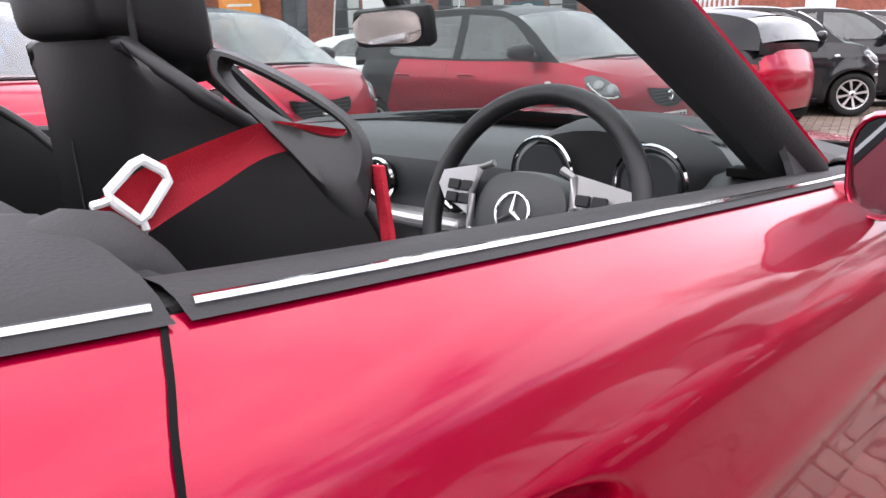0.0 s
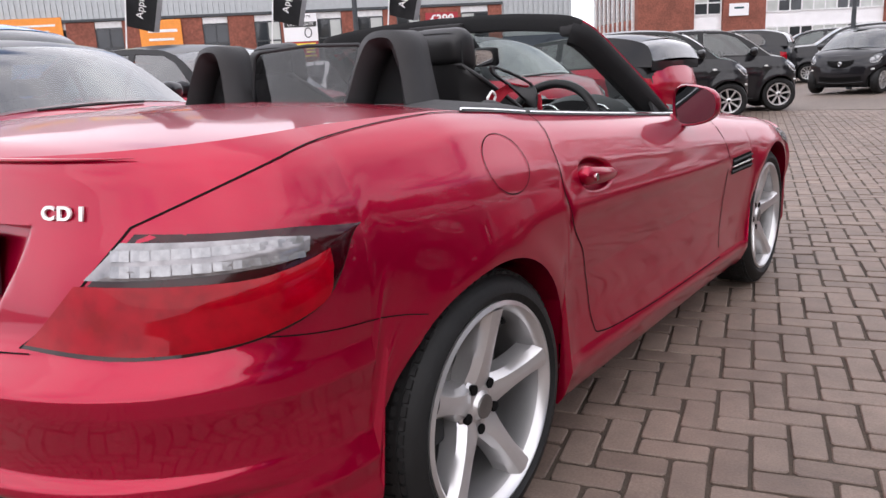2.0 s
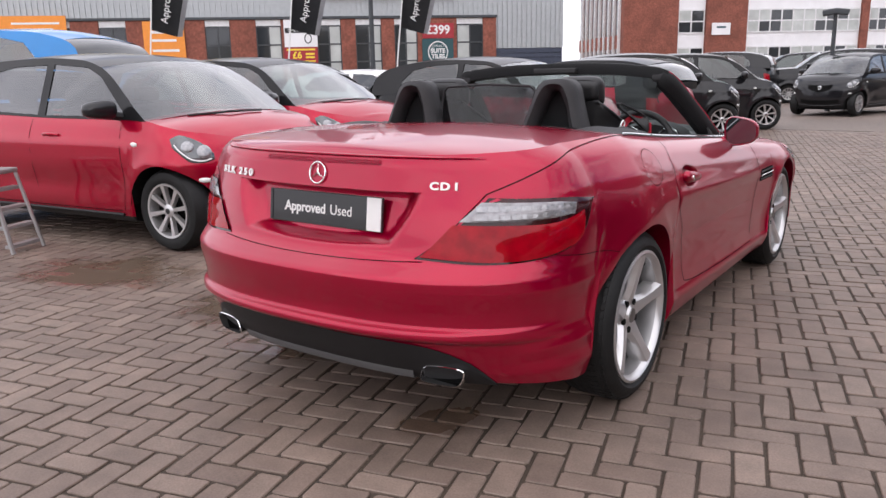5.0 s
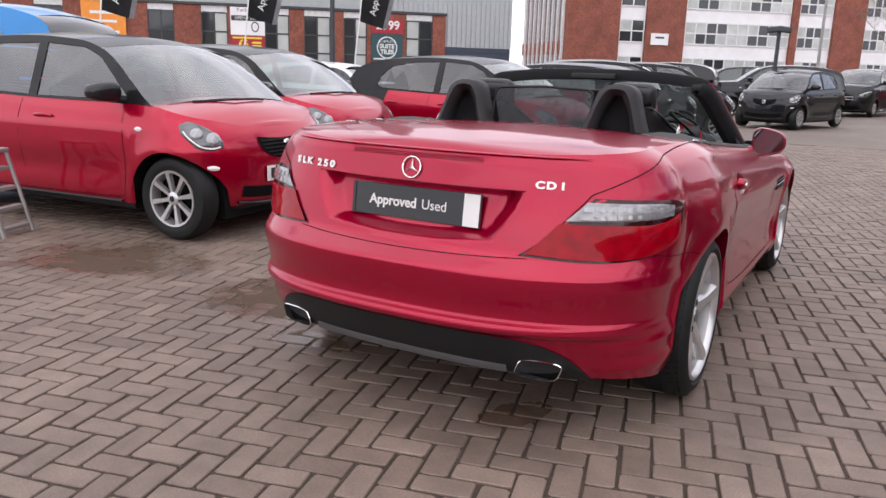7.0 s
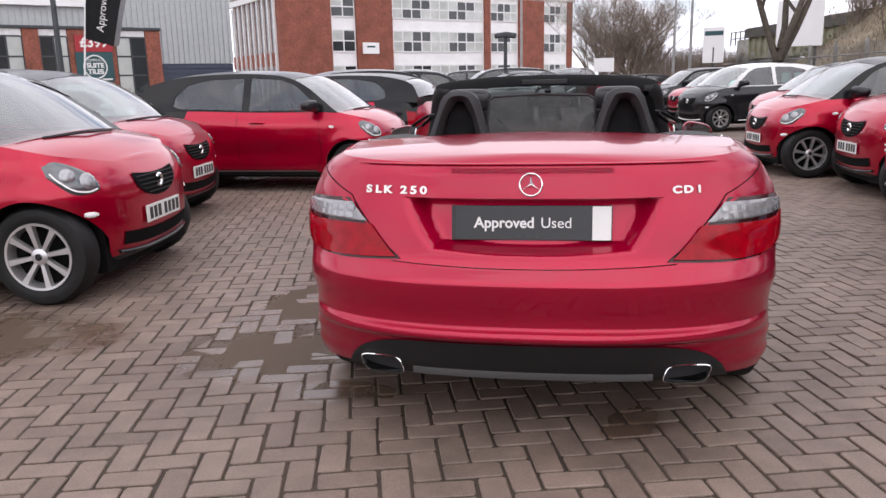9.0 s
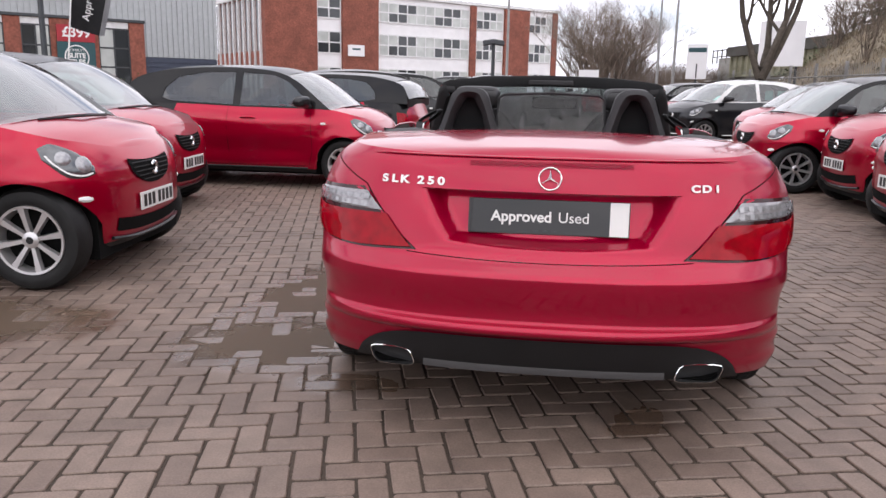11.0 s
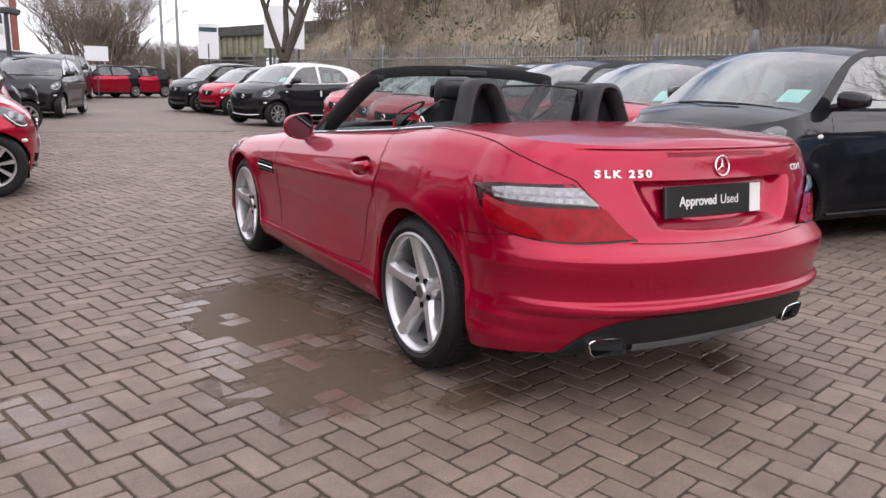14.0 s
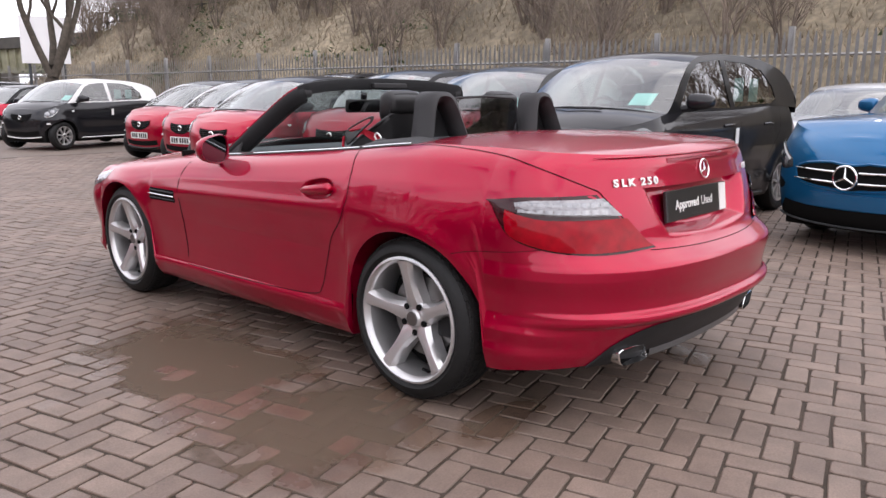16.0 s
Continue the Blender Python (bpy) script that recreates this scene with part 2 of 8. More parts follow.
def tube(bm, pts, r, seg=8, closed=False, flat=1.0, up=(0, 0, 1)):
    """A round or flattened tube along points; r may be a list."""
    pts = [Vector(p) for p in pts]
    n = len(pts)
    rs = r if isinstance(r, (list, tuple)) else [r] * n
    rings = []
    for i, p in enumerate(pts):
        a = pts[(i - 1) % n] if closed or i else pts[i]
        b = pts[(i + 1) % n] if closed or i < n - 1 else pts[i]
        d = (b - a).normalized()
        s = d.cross(Vector(up))
        if s.length < 1e-4:
            s = d.cross(Vector((1, 0, 0)))
        s.normalize()
        t = s.cross(d)
        rings.append([bm.verts.new(p + rs[i] * (math.cos(k * 2 * math.pi / seg) * s + flat * math.sin(k * 2 * math.pi / seg) * t)) for k in range(seg)])
    for i in range(n if closed else n - 1):
        a, b = rings[i], rings[(i + 1) % n]
        for k in range(seg):
            bm.faces.new((a[k], a[(k + 1) % seg], b[(k + 1) % seg], b[k]))
    if not closed:
        bm.faces.new(rings[0][::-1]), bm.faces.new(rings[-1])


def lathe(bm, prof, seg=40, m=None):
    """Turns (radius, x) pairs round the x axis."""
    rings = []
    for r, x in prof:
        rings.append([bm.verts.new((x, r * math.cos(k * 2 * math.pi / seg), r * math.sin(k * 2 * math.pi / seg))) for k in range(seg)])
    for a, b in zip(rings, rings[1:]):
        for k in range(seg):
            bm.faces.new((a[k], a[(k + 1) % seg], b[(k + 1) % seg], b[k]))
    vs = [v for r in rings for v in r]
    if m is not None:
        bmesh.ops.transform(bm, matrix=m, verts=vs)
    return vs


def grid(bm, rows, mi=0, flip=False):
    """Faces over rows of places."""
    vs = [[bm.verts.new(p) for p in r] for r in rows]
    for a, b in zip(vs, vs[1:]):
        for k in range(len(a) - 1):
            q = (a[k], a[k + 1], b[k + 1], b[k])
            if len({tuple(round(c, 6) for c in v.co) for v in q}) < 3:
                continue
            f = bm.faces.new(q[::-1] if flip else q)
            f.material_index = mi
    return vs


def weld(bm, d=1e-4, outward=True):
    bmesh.ops.remove_doubles(bm, verts=bm.verts, dist=d)
    bmesh.ops.dissolve_degenerate(bm, edges=bm.edges, dist=1e-6)
    if outward:
        bmesh.ops.recalc_face_normals(bm, faces=bm.faces)
    return bm


def orient(bm, inside):
    """Turns each face away from a place inside."""
    bm.normal_update()
    bad = [f for f in bm.faces if f.normal.dot(f.calc_center_median() - Vector(inside)) < 0]
    bmesh.ops.reverse_faces(bm, faces=bad)
    return bm


def mirrored(bm):
    """Adds the mirror image across x = 0."""
    g = bmesh.ops.duplicate(bm, geom=bm.verts[:] + bm.edges[:] + bm.faces[:])["geom"]
    bmesh.ops.scale(bm, vec=(-1, 1, 1), verts=[v for v in g if isinstance(v, bmesh.types.BMVert)])
    bmesh.ops.reverse_faces(bm, faces=[f for f in g if isinstance(f, bmesh.types.BMFace)])
    return bm


def thicken(bm, d):
    bmesh.ops.solidify(bm, geom=bm.faces[:], thickness=d)
    return bm


def text_mesh(words, size, bold=0.0, depth=0.001):
    """Words as a mesh in the x-z plane, facing -y, centred."""
    cu = bpy.data.curves.new("words", "FONT")
    cu.body, cu.size, cu.align_x, cu.align_y, cu.extrude, cu.offset = words, size, "CENTER", "CENTER", depth, bold
    ob = bpy.data.objects.new("words", cu)
    scene.collection.objects.link(ob)
    bpy.context.view_layer.update()
    me = bpy.data.meshes.new_from_object(ob.evaluated_get(bpy.context.evaluated_depsgraph_get()))
    bpy.data.objects.remove(ob)
    bm = bmesh.new()
    bm.from_mesh(me)
    bpy.data.meshes.remove(me)
    bmesh.ops.rotate(bm, cent=(0, 0, 0), matrix=Matrix.Rotation(radians(90), 3, "X"), verts=bm.verts)
    return bm


def moved(bm, m):
    bmesh.ops.transform(bm, matrix=m, verts=bm.verts)
    return bm


def smooth_table(pts):
    """A smooth curve through (t, value) pairs that does not overshoot."""
    xs, ys = np.array([p[0] for p in pts], float), np.array([p[1] for p in pts], float)
    d = np.diff(ys) / np.diff(xs)
    m = np.zeros(len(xs))
    for i in range(1, len(xs) - 1):
        if d[i - 1] * d[i] > 0:
            m[i] = 2 * d[i - 1] * d[i] / (d[i - 1] + d[i])
    m[0], m[-1] = d[0], d[-1]

    def at(t):
        t = min(max(t, xs[0]), xs[-1])
        i = min(max(int(np.searchsorted(xs, t)) - 1, 0), len(xs) - 2)
        h = xs[i + 1] - xs[i]
        s = (t - xs[i]) / h
        return float((1 + 2 * s) * (1 - s) ** 2 * ys[i] + s * (1 - s) ** 2 * h * m[i] + s * s * (3 - 2 * s) * ys[i + 1] + s * s * (s - 1) * h * m[i + 1])

    return at


def span(a, b, n):
    return [a + (b - a) * i / n for i in range(n + 1)]


class Hull:
    """A car's lower shell: u runs from the tail's middle (0) round the corner (1), along the side in metres and round to the nose's middle; z is the height."""

    def __init__(self, wide, bulge, belt, low, tail, nose, rc, fc, nr=2.5, nf=2.5):
        self.wide, self.bulge, self.belt, self.low, self.tail, self.nose, self.rc, self.fc, self.nr, self.nf = wide, bulge, belt, low, tail, nose, rc, fc, nr, nf
        self.end = 2 + fc - rc

    def u(self, y):
        return 1 + y - self.rc

    def y_guess(self, u):
        return self.rc - 0.3 * (1 - u) if u < 1 else min(self.rc + u - 1, self.fc + 0.3)

    def raw(self, u, z):
        if u < 1:
            a = u * math.pi / 2
            w = self.wide(self.v(self.rc, z)) + self.bulge(self.rc, z)
            x = w * math.sin(a) ** (2 / self.nr)
            y = self.rc + (self.tail(z) - self.rc) * math.cos(a) ** (2 / self.nr)
        elif u > self.end - 1:
            a = (self.end - u) * math.pi / 2
            w = self.wide(self.v(self.fc, z)) + self.bulge(self.fc, z)
            x = w * max(math.sin(a), 0) ** (2 / self.nf)
            y = self.fc + (self.nose(z) - self.fc) * max(math.cos(a), 0) ** (2 / self.nf)
        else:
            y = self.rc + u - 1
            x = self.wide(self.v(y, z)) + self.bulge(y, z)
        return Vector((x, y, z))

    def v(self, y, z):
        b = self.belt(y)
        return (z - 0.16) / (b - 0.16)

    def top(self, u):
        """The height of the upper edge there."""
        z = self.belt(self.y_guess(u))
        for _ in range(4):
            z = self.belt(self.raw(u, z).y)
        return z

    def normal(self, u, z):
        e = 1e-3
        du = self.raw(min(u + e, self.end), z) - self.raw(max(u - e, 0), z)
        dz = self.raw(u, z + e) - self.raw(u, z - e)
        n = du.cross(dz)
        if n.length < 1e-12:
            return Vector((0, -1 if u < 1 else 1, 0))
        n.normalize()
        c = self.raw(u, z) - Vector((0, (self.rc + self.fc) / 2, z))
        return n if n.dot(c) > 0 else -n

    def at(self, u, z, off=0.0):
        p = self.raw(u, z)
        return p + off * self.normal(u, z) if off else p

    def at_x(self, x, z, off=0.0, front=False):
        """The place on the tail or nose with that x."""
        lo, hi = (self.end - 1, self.end) if front else (0.0, 1.0)
        for _ in range(30):
            mid = (lo + hi) / 2
            big = self.raw(mid, z).x > abs(x)
            if big != front:
                hi = mid
            else:
                lo = mid
        p = self.at((lo + hi) / 2, z, off)
        return Vector((math.copysign(p.x, x) if x else 0.0, p.y, p.z))


def arch_low(axles, low, r, zc):
    """The lower edge with round wheel arches cut out."""
    def f(y):
        z = low(y)
        for a in axles:
            d = abs(y - a)
            if d < r:
                z = max(z, zc + math.sqrt(r * r - d * d))
        return z
    return f


def strip(bm, pts, normals, width):
    """A narrow band along places on a surface."""
    rows = []
    for i, (p, n) in enumerate(zip(pts, normals)):
        d = (pts[min(i + 1, len(pts) - 1)] - pts[max(i - 1, 0)]).normalized()
        s = d.cross(n).normalized() * width / 2
        rows.append([p - s, p + s])
    grid(bm, rows)


def seam(hull, uz, width=0.006, off=0.0012, name="panel_gap", parent=None, both=True, sub=4, material=None):
    """A panel gap along (u, z) pairs."""
    us, zs = smooth_poly(uz, sub)
    for s in (1, -1) if both else (1,):
        bm = bmesh.new()
        strip(bm, [hull.at(u, z, off) for u, z in zip(us, zs)], [hull.normal(u, z) for u, z in zip(us, zs)], width)
        part(name, moved(bm, Matrix.Diagonal((s, 1, 1, 1))), material or DARK, parent)


def smooth_poly(uz, sub):
    """Catmull-Rom through pairs."""
    p = [np.array(q, float) for q in uz]
    p = [2 * p[0] - p[1]] + p + [2 * p[-1] - p[-2]]
    out = []
    for i in range(1, len(p) - 2):
        for k in range(sub):
            t = k / sub
            out.append(0.5 * (2 * p[i] + (p[i + 1] - p[i - 1]) * t + (2 * p[i - 1] - 5 * p[i] + 4 * p[i + 1] - p[i + 2]) * t * t + (3 * p[i] - p[i - 1] - 3 * p[i + 1] + p[i + 2]) * t ** 3))
    out.append(p[-2])
    return [float(q[0]) for q in out], [float(q[1]) for q in out]


def patch(hull, lower, upper, n, m, off, inset=0.0):
    """A curved lens on the hull between a lower and an upper line of (u, z) pairs."""
    lu, lz = smooth_poly(lower, 6)
    uu, uz = smooth_poly(upper, 6)
    rows = []
    for j in range(m + 1):
        t = j / m
        row = []
        for i in range(n + 1):
            s = i / n
            a = s * (len(lu) - 1)
            b = s * (len(uu) - 1)
            ia, ib = min(int(a), len(lu) - 2), min(int(b), len(uu) - 2)
            u0, z0 = lu[ia] + (lu[ia + 1] - lu[ia]) * (a - ia), lz[ia] + (lz[ia + 1] - lz[ia]) * (a - ia)
            u1, z1 = uu[ib] + (uu[ib + 1] - uu[ib]) * (b - ib), uz[ib] + (uz[ib + 1] - uz[ib]) * (b - ib)
            edge = min(1.0, 6 * min(s, 1 - s, t, 1 - t) + 0.02)
            row.append(hull.at(u0 + (u1 - u0) * t, z0 + (z1 - z0) * t, off * (edge ** 0.5) - inset))
        rows.append(row)
    return rows

# ---- ground and surroundings ----


def ground_sheet():
    bm = bmesh.new()
    bmesh.ops.create_grid(bm, x_segments=2, y_segments=2, size=700)
    m = bpy.data.materials.new("block paving far off")
    m.use_nodes = True
    n, l = m.node_tree.nodes, m.node_tree.links
    b = n["Principled BSDF"]
    tc = n.new("ShaderNodeTexCoord")
    br = n.new("ShaderNodeTexBrick")
    br.inputs["Scale"].default_value = 5.0
    br.inputs["Mortar Size"].default_value = 0.03
    br.inputs["Color1"].default_value, br.inputs["Color2"].default_value, br.inputs["Mortar"].default_value = (0.205, 0.158, 0.132, 1), (0.170, 0.130, 0.108, 1), (0.09, 0.07, 0.056, 1)
    nz = n.new("ShaderNodeTexNoise")
    nz.inputs["Scale"].default_value, nz.inputs["Detail"].default_value = 0.35, 5
    mr = n.new("ShaderNodeMapRange")
    mr.inputs["From Min"].default_value, mr.inputs["From Max"].default_value, mr.inputs["To Min"].default_value, mr.inputs["To Max"].default_value = 0.3, 0.7, 0.8, 1.15
    sc = n.new("ShaderNodeVectorMath")
    sc.operation = "SCALE"
    l.new(tc.outputs["Object"], br.inputs["Vector"]), l.new(tc.outputs["Object"], nz.inputs["Vector"])
    l.new(nz.outputs["Fac"], mr.inputs["Value"]), l.new(br.outputs["Color"], sc.inputs[0]), l.new(mr.outputs["Result"], sc.inputs["Scale"])
    l.new(sc.outputs["Vector"], b.inputs["Base Color"])
    b.inputs["Roughness"].default_value = 0.7
    ob = part("ground", bm, m)
    ob.location.z = -0.016
    tagged(ob, "grey brown block paving of a car lot", "ground", kind="structure")


ground_sheet()


def facade_frame(p, phi):
    return pose(p[0], p[1], 0, 0, 0, phi)


def window(parent, x0, x1, z0, z1, y, nx, nz, frame_m, glass_m, bar=0.05, name="window", lower_m=None):
    """A window of panes in a frame, on a wall whose front is at y."""
    w = thing_part(name, parent)
    bm = bmesh.new()
    for i in range(nx + 1):
        x = x0 + (x1 - x0) * i / nx
        box(bm, x - bar / 2, x + bar / 2, y - 0.05, y + 0.03, z0, z1)
    for k in range(nz + 1):
        z = z0 + (z1 - z0) * k / nz
        box(bm, x0 + bar / 2, x1 - bar / 2, y - 0.046, y + 0.026, z - bar / 2, z + bar / 2)
    part("window_frame", bm, frame_m, w)
    for i in range(nx):
        for k in range(nz):
            a, b = x0 + (x1 - x0) * i / nx, x0 + (x1 - x0) * (i + 1) / nx
            c, d = z0 + (z1 - z0) * k / nz, z0 + (z1 - z0) * (k + 1) / nz
            g = lower_m if lower_m and k == 0 else (glass_m[(i * 7 + k * 3 + int(x0 * 3)) % len(glass_m)] if isinstance(glass_m, list) else glass_m)
            part("pane", boxm(a + bar / 2, b - bar / 2, y - 0.02, y + 0.01, c + bar / 2, d - bar / 2), g, w)
    return w


def thing_part(name, parent):
    ob = new(name)
    ob.empty_display_size = 0.1
    ob.parent = parent
    return ob


def sign_board(name, label, at, w, h, material, depth=0.06):
    ob = thing(name, label, "sign", at=at)
    part("board", boxm(-w / 2, w / 2, 0, depth, -h / 2, h / 2), material, ob)
    return ob


def lettering(words, size, parent, x, z, material, y=-0.006, bold=0.0, label=""):
    return part("lettering", moved(text_mesh(words, size, bold), Matrix.Translation((x, y, z))), material, parent, label)


def bars(parent, rows, material, y=-0.008, name="text_bar"):
    for x0, x1, z0, z1 in rows:
        part(name, boxm(x0, x1, y, y + 0.006, z0, z1), material, parent)


def industrial_unit():
    f = facade_frame((-19, 33), 45)
    ob = thing("retail_unit", "low red brick retail unit with grey metal cladding and tall windows", "building", at=f)
    part("wall", boxm(-48, -0.6, 0.10, 12, 0, 4.0), BRICK, ob, "red brick wall")
    wins = [(-2.62, -1.26), (-5.84, -4.70), (-7.81, -6.54), (-9.73, -8.57), (-12.70, -11.51), (-15.12, -13.97), (-17.6, -16.4), (-20.0, -18.8), (-22.6, -21.3), (-25.2, -24.0), (-27.8, -26.5), (-30.4, -29.1), (-33.0, -31.7)]
    for i, (a, b) in enumerate(wins):
        part("lintel", boxm(a, b, 0.0, 0.12, 3.68, 3.98), FRAME_W, ob)
        window(ob, a, b, 0.15, 3.66, 0.04, 2, 4, FRAME_D, [WIN, WIN, BLIND], 0.07, lower_m=PANEL if i % 2 else WIN)
    for a, b in zip([(w[1], v[0]) for v, w in zip(wins, wins[1:])], range(99)):
        part("brick_pier", boxm(a[0] + 0.02, a[1] - 0.02, -0.06, 0.1, 0, 3.98), BRICK, ob)
    part("brick_pier", boxm(-1.24, -0.55, -0.06, 0.1, 0, 3.98), BRICK, ob)
    part("gutter", boxm(-48, -0.5, -0.12, 0.12, 4.0, 4.12), FRAME_D, ob, "dark gutter")
    bm = bmesh.new()
    x = -48.0
    while x < 3.1:
        z0 = 4.12 if x < -0.6 else 2.45
        box(bm, x, x + 0.16, 0.05, 0.16, z0, 8.2)
        x += 0.26
    box(bm, -48, 3.1, 0.1, 12, 4.12, 8.2)
    box(bm, -0.6, 3.1, 0.11, 12, 2.45, 4.12)
    part("cladding", bm, CLAD, ob, "grey ribbed metal cladding")
    bm = bmesh.new()
    box(bm, -0.58, 3.08, 0.12, 0.2, 0.0, 2.44)
    rd = part("roller_door", bm, BLUE_CLAD, ob, "dark blue ribbed shutter")
    for k in range(10):
        part("slat", boxm(-0.58, 3.08, 0.06, 0.12, 0.0 + k * 0.245, 0.215 + k * 0.245), BLUE_CLAD, rd)
    s = sign_board("shop_fascia", "white fascia board with dark serif lettering above the shop", f @ pose(-6.6, -0.18, 5.55), 8.0, 1.15, PANEL)
    for word, x in (("Yorkshire", -2.05), ("Tile", 0.25), ("Company", 2.15)):
        lettering(word, 0.62, s, x, 0.02, INK)
    s = sign_board("window_sign", "dark teal shop sign for suite and tiles", f @ pose(-3.65, -0.16, 2.30), 1.62, 1.34, TEAL)
    bm = bmesh.new()
    tube(bm, [(0.5 * math.cos(a), -0.004, 0.52 * math.sin(a)) for a in np.linspace(0, 2 * math.pi, 33)[:-1]], 0.03, 6, True, up=(0, 1, 0))
    part("ring", bm, WHITE_PLASTIC, s)
    lettering("COMPLETE", 0.17, s, 0, 0.30, WHITE_PLASTIC)
    lettering("SUITE", 0.30, s, 0, 0.06, WHITE_PLASTIC, bold=0.012)
    lettering("TILES", 0.30, s, 0, -0.22, WHITE_PLASTIC, bold=0.012)
    bars(s, [(-0.7, -0.1, -0.60, -0.53), (0.0, 0.7, -0.60, -0.53)], WHITE_PLASTIC)
    s = sign_board("price_sign", "dark red price sign above the teal sign", f @ pose(-3.62, -0.16, 3.36), 1.62, 0.74, SIGN_RED)
    lettering("£399", 0.6, s, 0, 0.03, WHITE_PLASTIC, bold=0.015)
    s = sign_board("shop_sign", "white and black opening times sign with a ring mark", f @ pose(-10.55, -0.16, 3.31), 1.62, 1.3, PANEL)
    part("black_band", boxm(-0.77, 0.77, -0.008, 0, 0.02, 0.26), INK, s)
    lettering("OPEN 7 DAYS", 0.2, s, 0, 0.14, WHITE_PLASTIC, y=-0.014)
    lettering("Yorkshire", 0.26, s, 0, 0.52, INK)
    bm = bmesh.new()
    tube(bm, [(0.35 + 0.16 * math.cos(a), -0.004, -0.25 + 0.22 * math.sin(a)) for a in np.linspace(0, 2 * math.pi, 25)[:-1]], 0.025, 6, True, up=(0, 1, 0))
    part("ring", bm, INK, s)
    s = sign_board("price_sign", "red and yellow price sign below the white sign", f @ pose(-10.58, -0.16, 2.27), 1.62, 0.74, SIGN_RED)
    lettering("£6", 0.46, s, -0.2, -0.02, YELLOW, bold=0.012)
    bars(s, [(-0.7, 0.7, 0.22, 0.30), (0.22, 0.66, 0.0, 0.09), (0.22, 0.66, -0.16, -0.07), (-0.7, 0.7, -0.33, -0.27)], YELLOW)
    for x, w, z, h in [(-17.05, 1.9, 3.0, 1.9), (-19.3, 1.2, 2.2, 0.6), (-22.9, 3.0, 3.6, 1.3)]:
        s = sign_board("orange_sign", "orange banner sign with white writing on the brick wall", f @ pose(x, -0.17, z), w, h, ORANGE)
        bars(s, [(-w * 0.3, w * 0.4, h * 0.2, h * 0.27), (-w * 0.3, w * 0.3, 0, h * 0.06), (-w * 0.3, w * 0.35, -h * 0.25, -h * 0.19)], WHITE_PLASTIC)
    for x, w, z, h in [(-19.25, 3.8, 5.95, 1.0), (-15.0, 3.4, 6.30, 0.42), (-23.2, 2.6, 6.05, 0.42)]:
        s = sign_board("yellow_sign", "yellow banner sign on the metal cladding", f @ pose(x, -0.1, z), w, h, YELLOW)
        bars(s, [(-0.42 * w, 0.1 * w, -0.22 * h, 0.22 * h), (0.16 * w, 0.4 * w, -0.16 * h, 0.16 * h)], PANEL if h > 0.6 else ORANGE)


industrial_unit()


def office_block():
    f = facade_frame((-18.0, 63.0), 42)
    ob = thing("office_block", "three storey white panelled office block with red brick piers", "building", at=f)
    top = 9.1
    part("wall", boxm(-2.1, 25.35, 0.0, 12, 0, top), PANEL, ob, "white panel wall")
    part("roof", boxm(-6.9, 25.6, -0.25, 12.3, top, top + 0.25), FRAME_W, ob, "flat roof with a white edge")
    for a, b, d in [(-6.72, -2.1, 11), (0.30, 3.85, 0.3), (18.25, 21.4, 0.3)]:
        part("brick_pier", boxm(a, b, -0.30, d, 0, top - 0.1), BRICK, ob, "red brick pier")
    part("brick_pier", boxm(14.05, 14.7, -0.28, 0.3, 0, top - 0.1), BRICK, ob)
    part("brick_pier", boxm(24.7, 25.4, -0.12, 12, 0, top - 0.05), BRICK, ob)
    for a, b, nx in [(-2.0, 0.2, 2), (4.0, 13.95, 10), (14.85, 18.1, 4), (21.55, 24.55, 4)]:
        for z0, z1 in [(1.0, 2.85), (4.05, 5.85), (6.95, 8.6)]:
            window(ob, a, b, z0, z1, -0.03, nx, 2, FRAME_W, [BLIND, WIN, BLIND, BLIND, WIN], 0.11)
    # the wing that runs back from the brick corner
    for i in range(9):
        part("fin", boxm(-6.92, -6.72, 0.45 + i * 1.25, 0.62 + i * 1.25, 0, top - 0.7), FRAME_W, ob)
        part("wing_window", boxm(-6.76, -6.72, 0.9 + i * 1.25, 1.5 + i * 1.25, 0.4, top - 0.8), WIN, ob)
        part("spandrel", boxm(-6.80, -6.72, 0.72 + i * 1.25, 1.63 + i * 1.25, 2.9, 4.0), BRICK, ob)
    part("wing_edge", boxm(-7.0, -6.72, -0.2, 12, top - 0.68, top - 0.2), FRAME_W, ob)
    s = sign_board("wall_sign", "small white sign on the brick pier", f @ pose(1.55, -0.42, 4.33), 1.6, 0.95, PANEL)
    bars(s, [(-0.4, 0.4, 0.05, 0.2)], TEAL)
    return f


office_block()


def far_house():
    f = pose(-4.0, 82, 0, 0, 0, 20)
    ob = thing("far_house", "small pale grey building far behind the parked cars", "building", at=f)
    part("wall", boxm(-3.5, 4, 0, 8, 0, 5.0), PANEL, ob)
    bm = bmesh.new()
    vs = [bm.verts.new(p) for p in [(-3.9, -0.4, 5), (4.4, -0.4, 5), (4.4, 8.4, 5), (-3.9, 8.4, 5), (0.2, 2.5, 6.4), (0.2, 5.5, 6.4)]]
    for q in [(0, 1, 4), (1, 2, 5, 4), (2, 3, 5), (3, 0, 4, 5), (0, 3, 2, 1)]:
        bm.faces.new([vs[i] for i in q])
    part("roof", bm, FRAME_D, ob, "dark hipped roof")
    window(ob, 0.2, 2.6, 1.0, 3.0, -0.02, 3, 1, FRAME_W, [WIN], 0.12)


far_house()

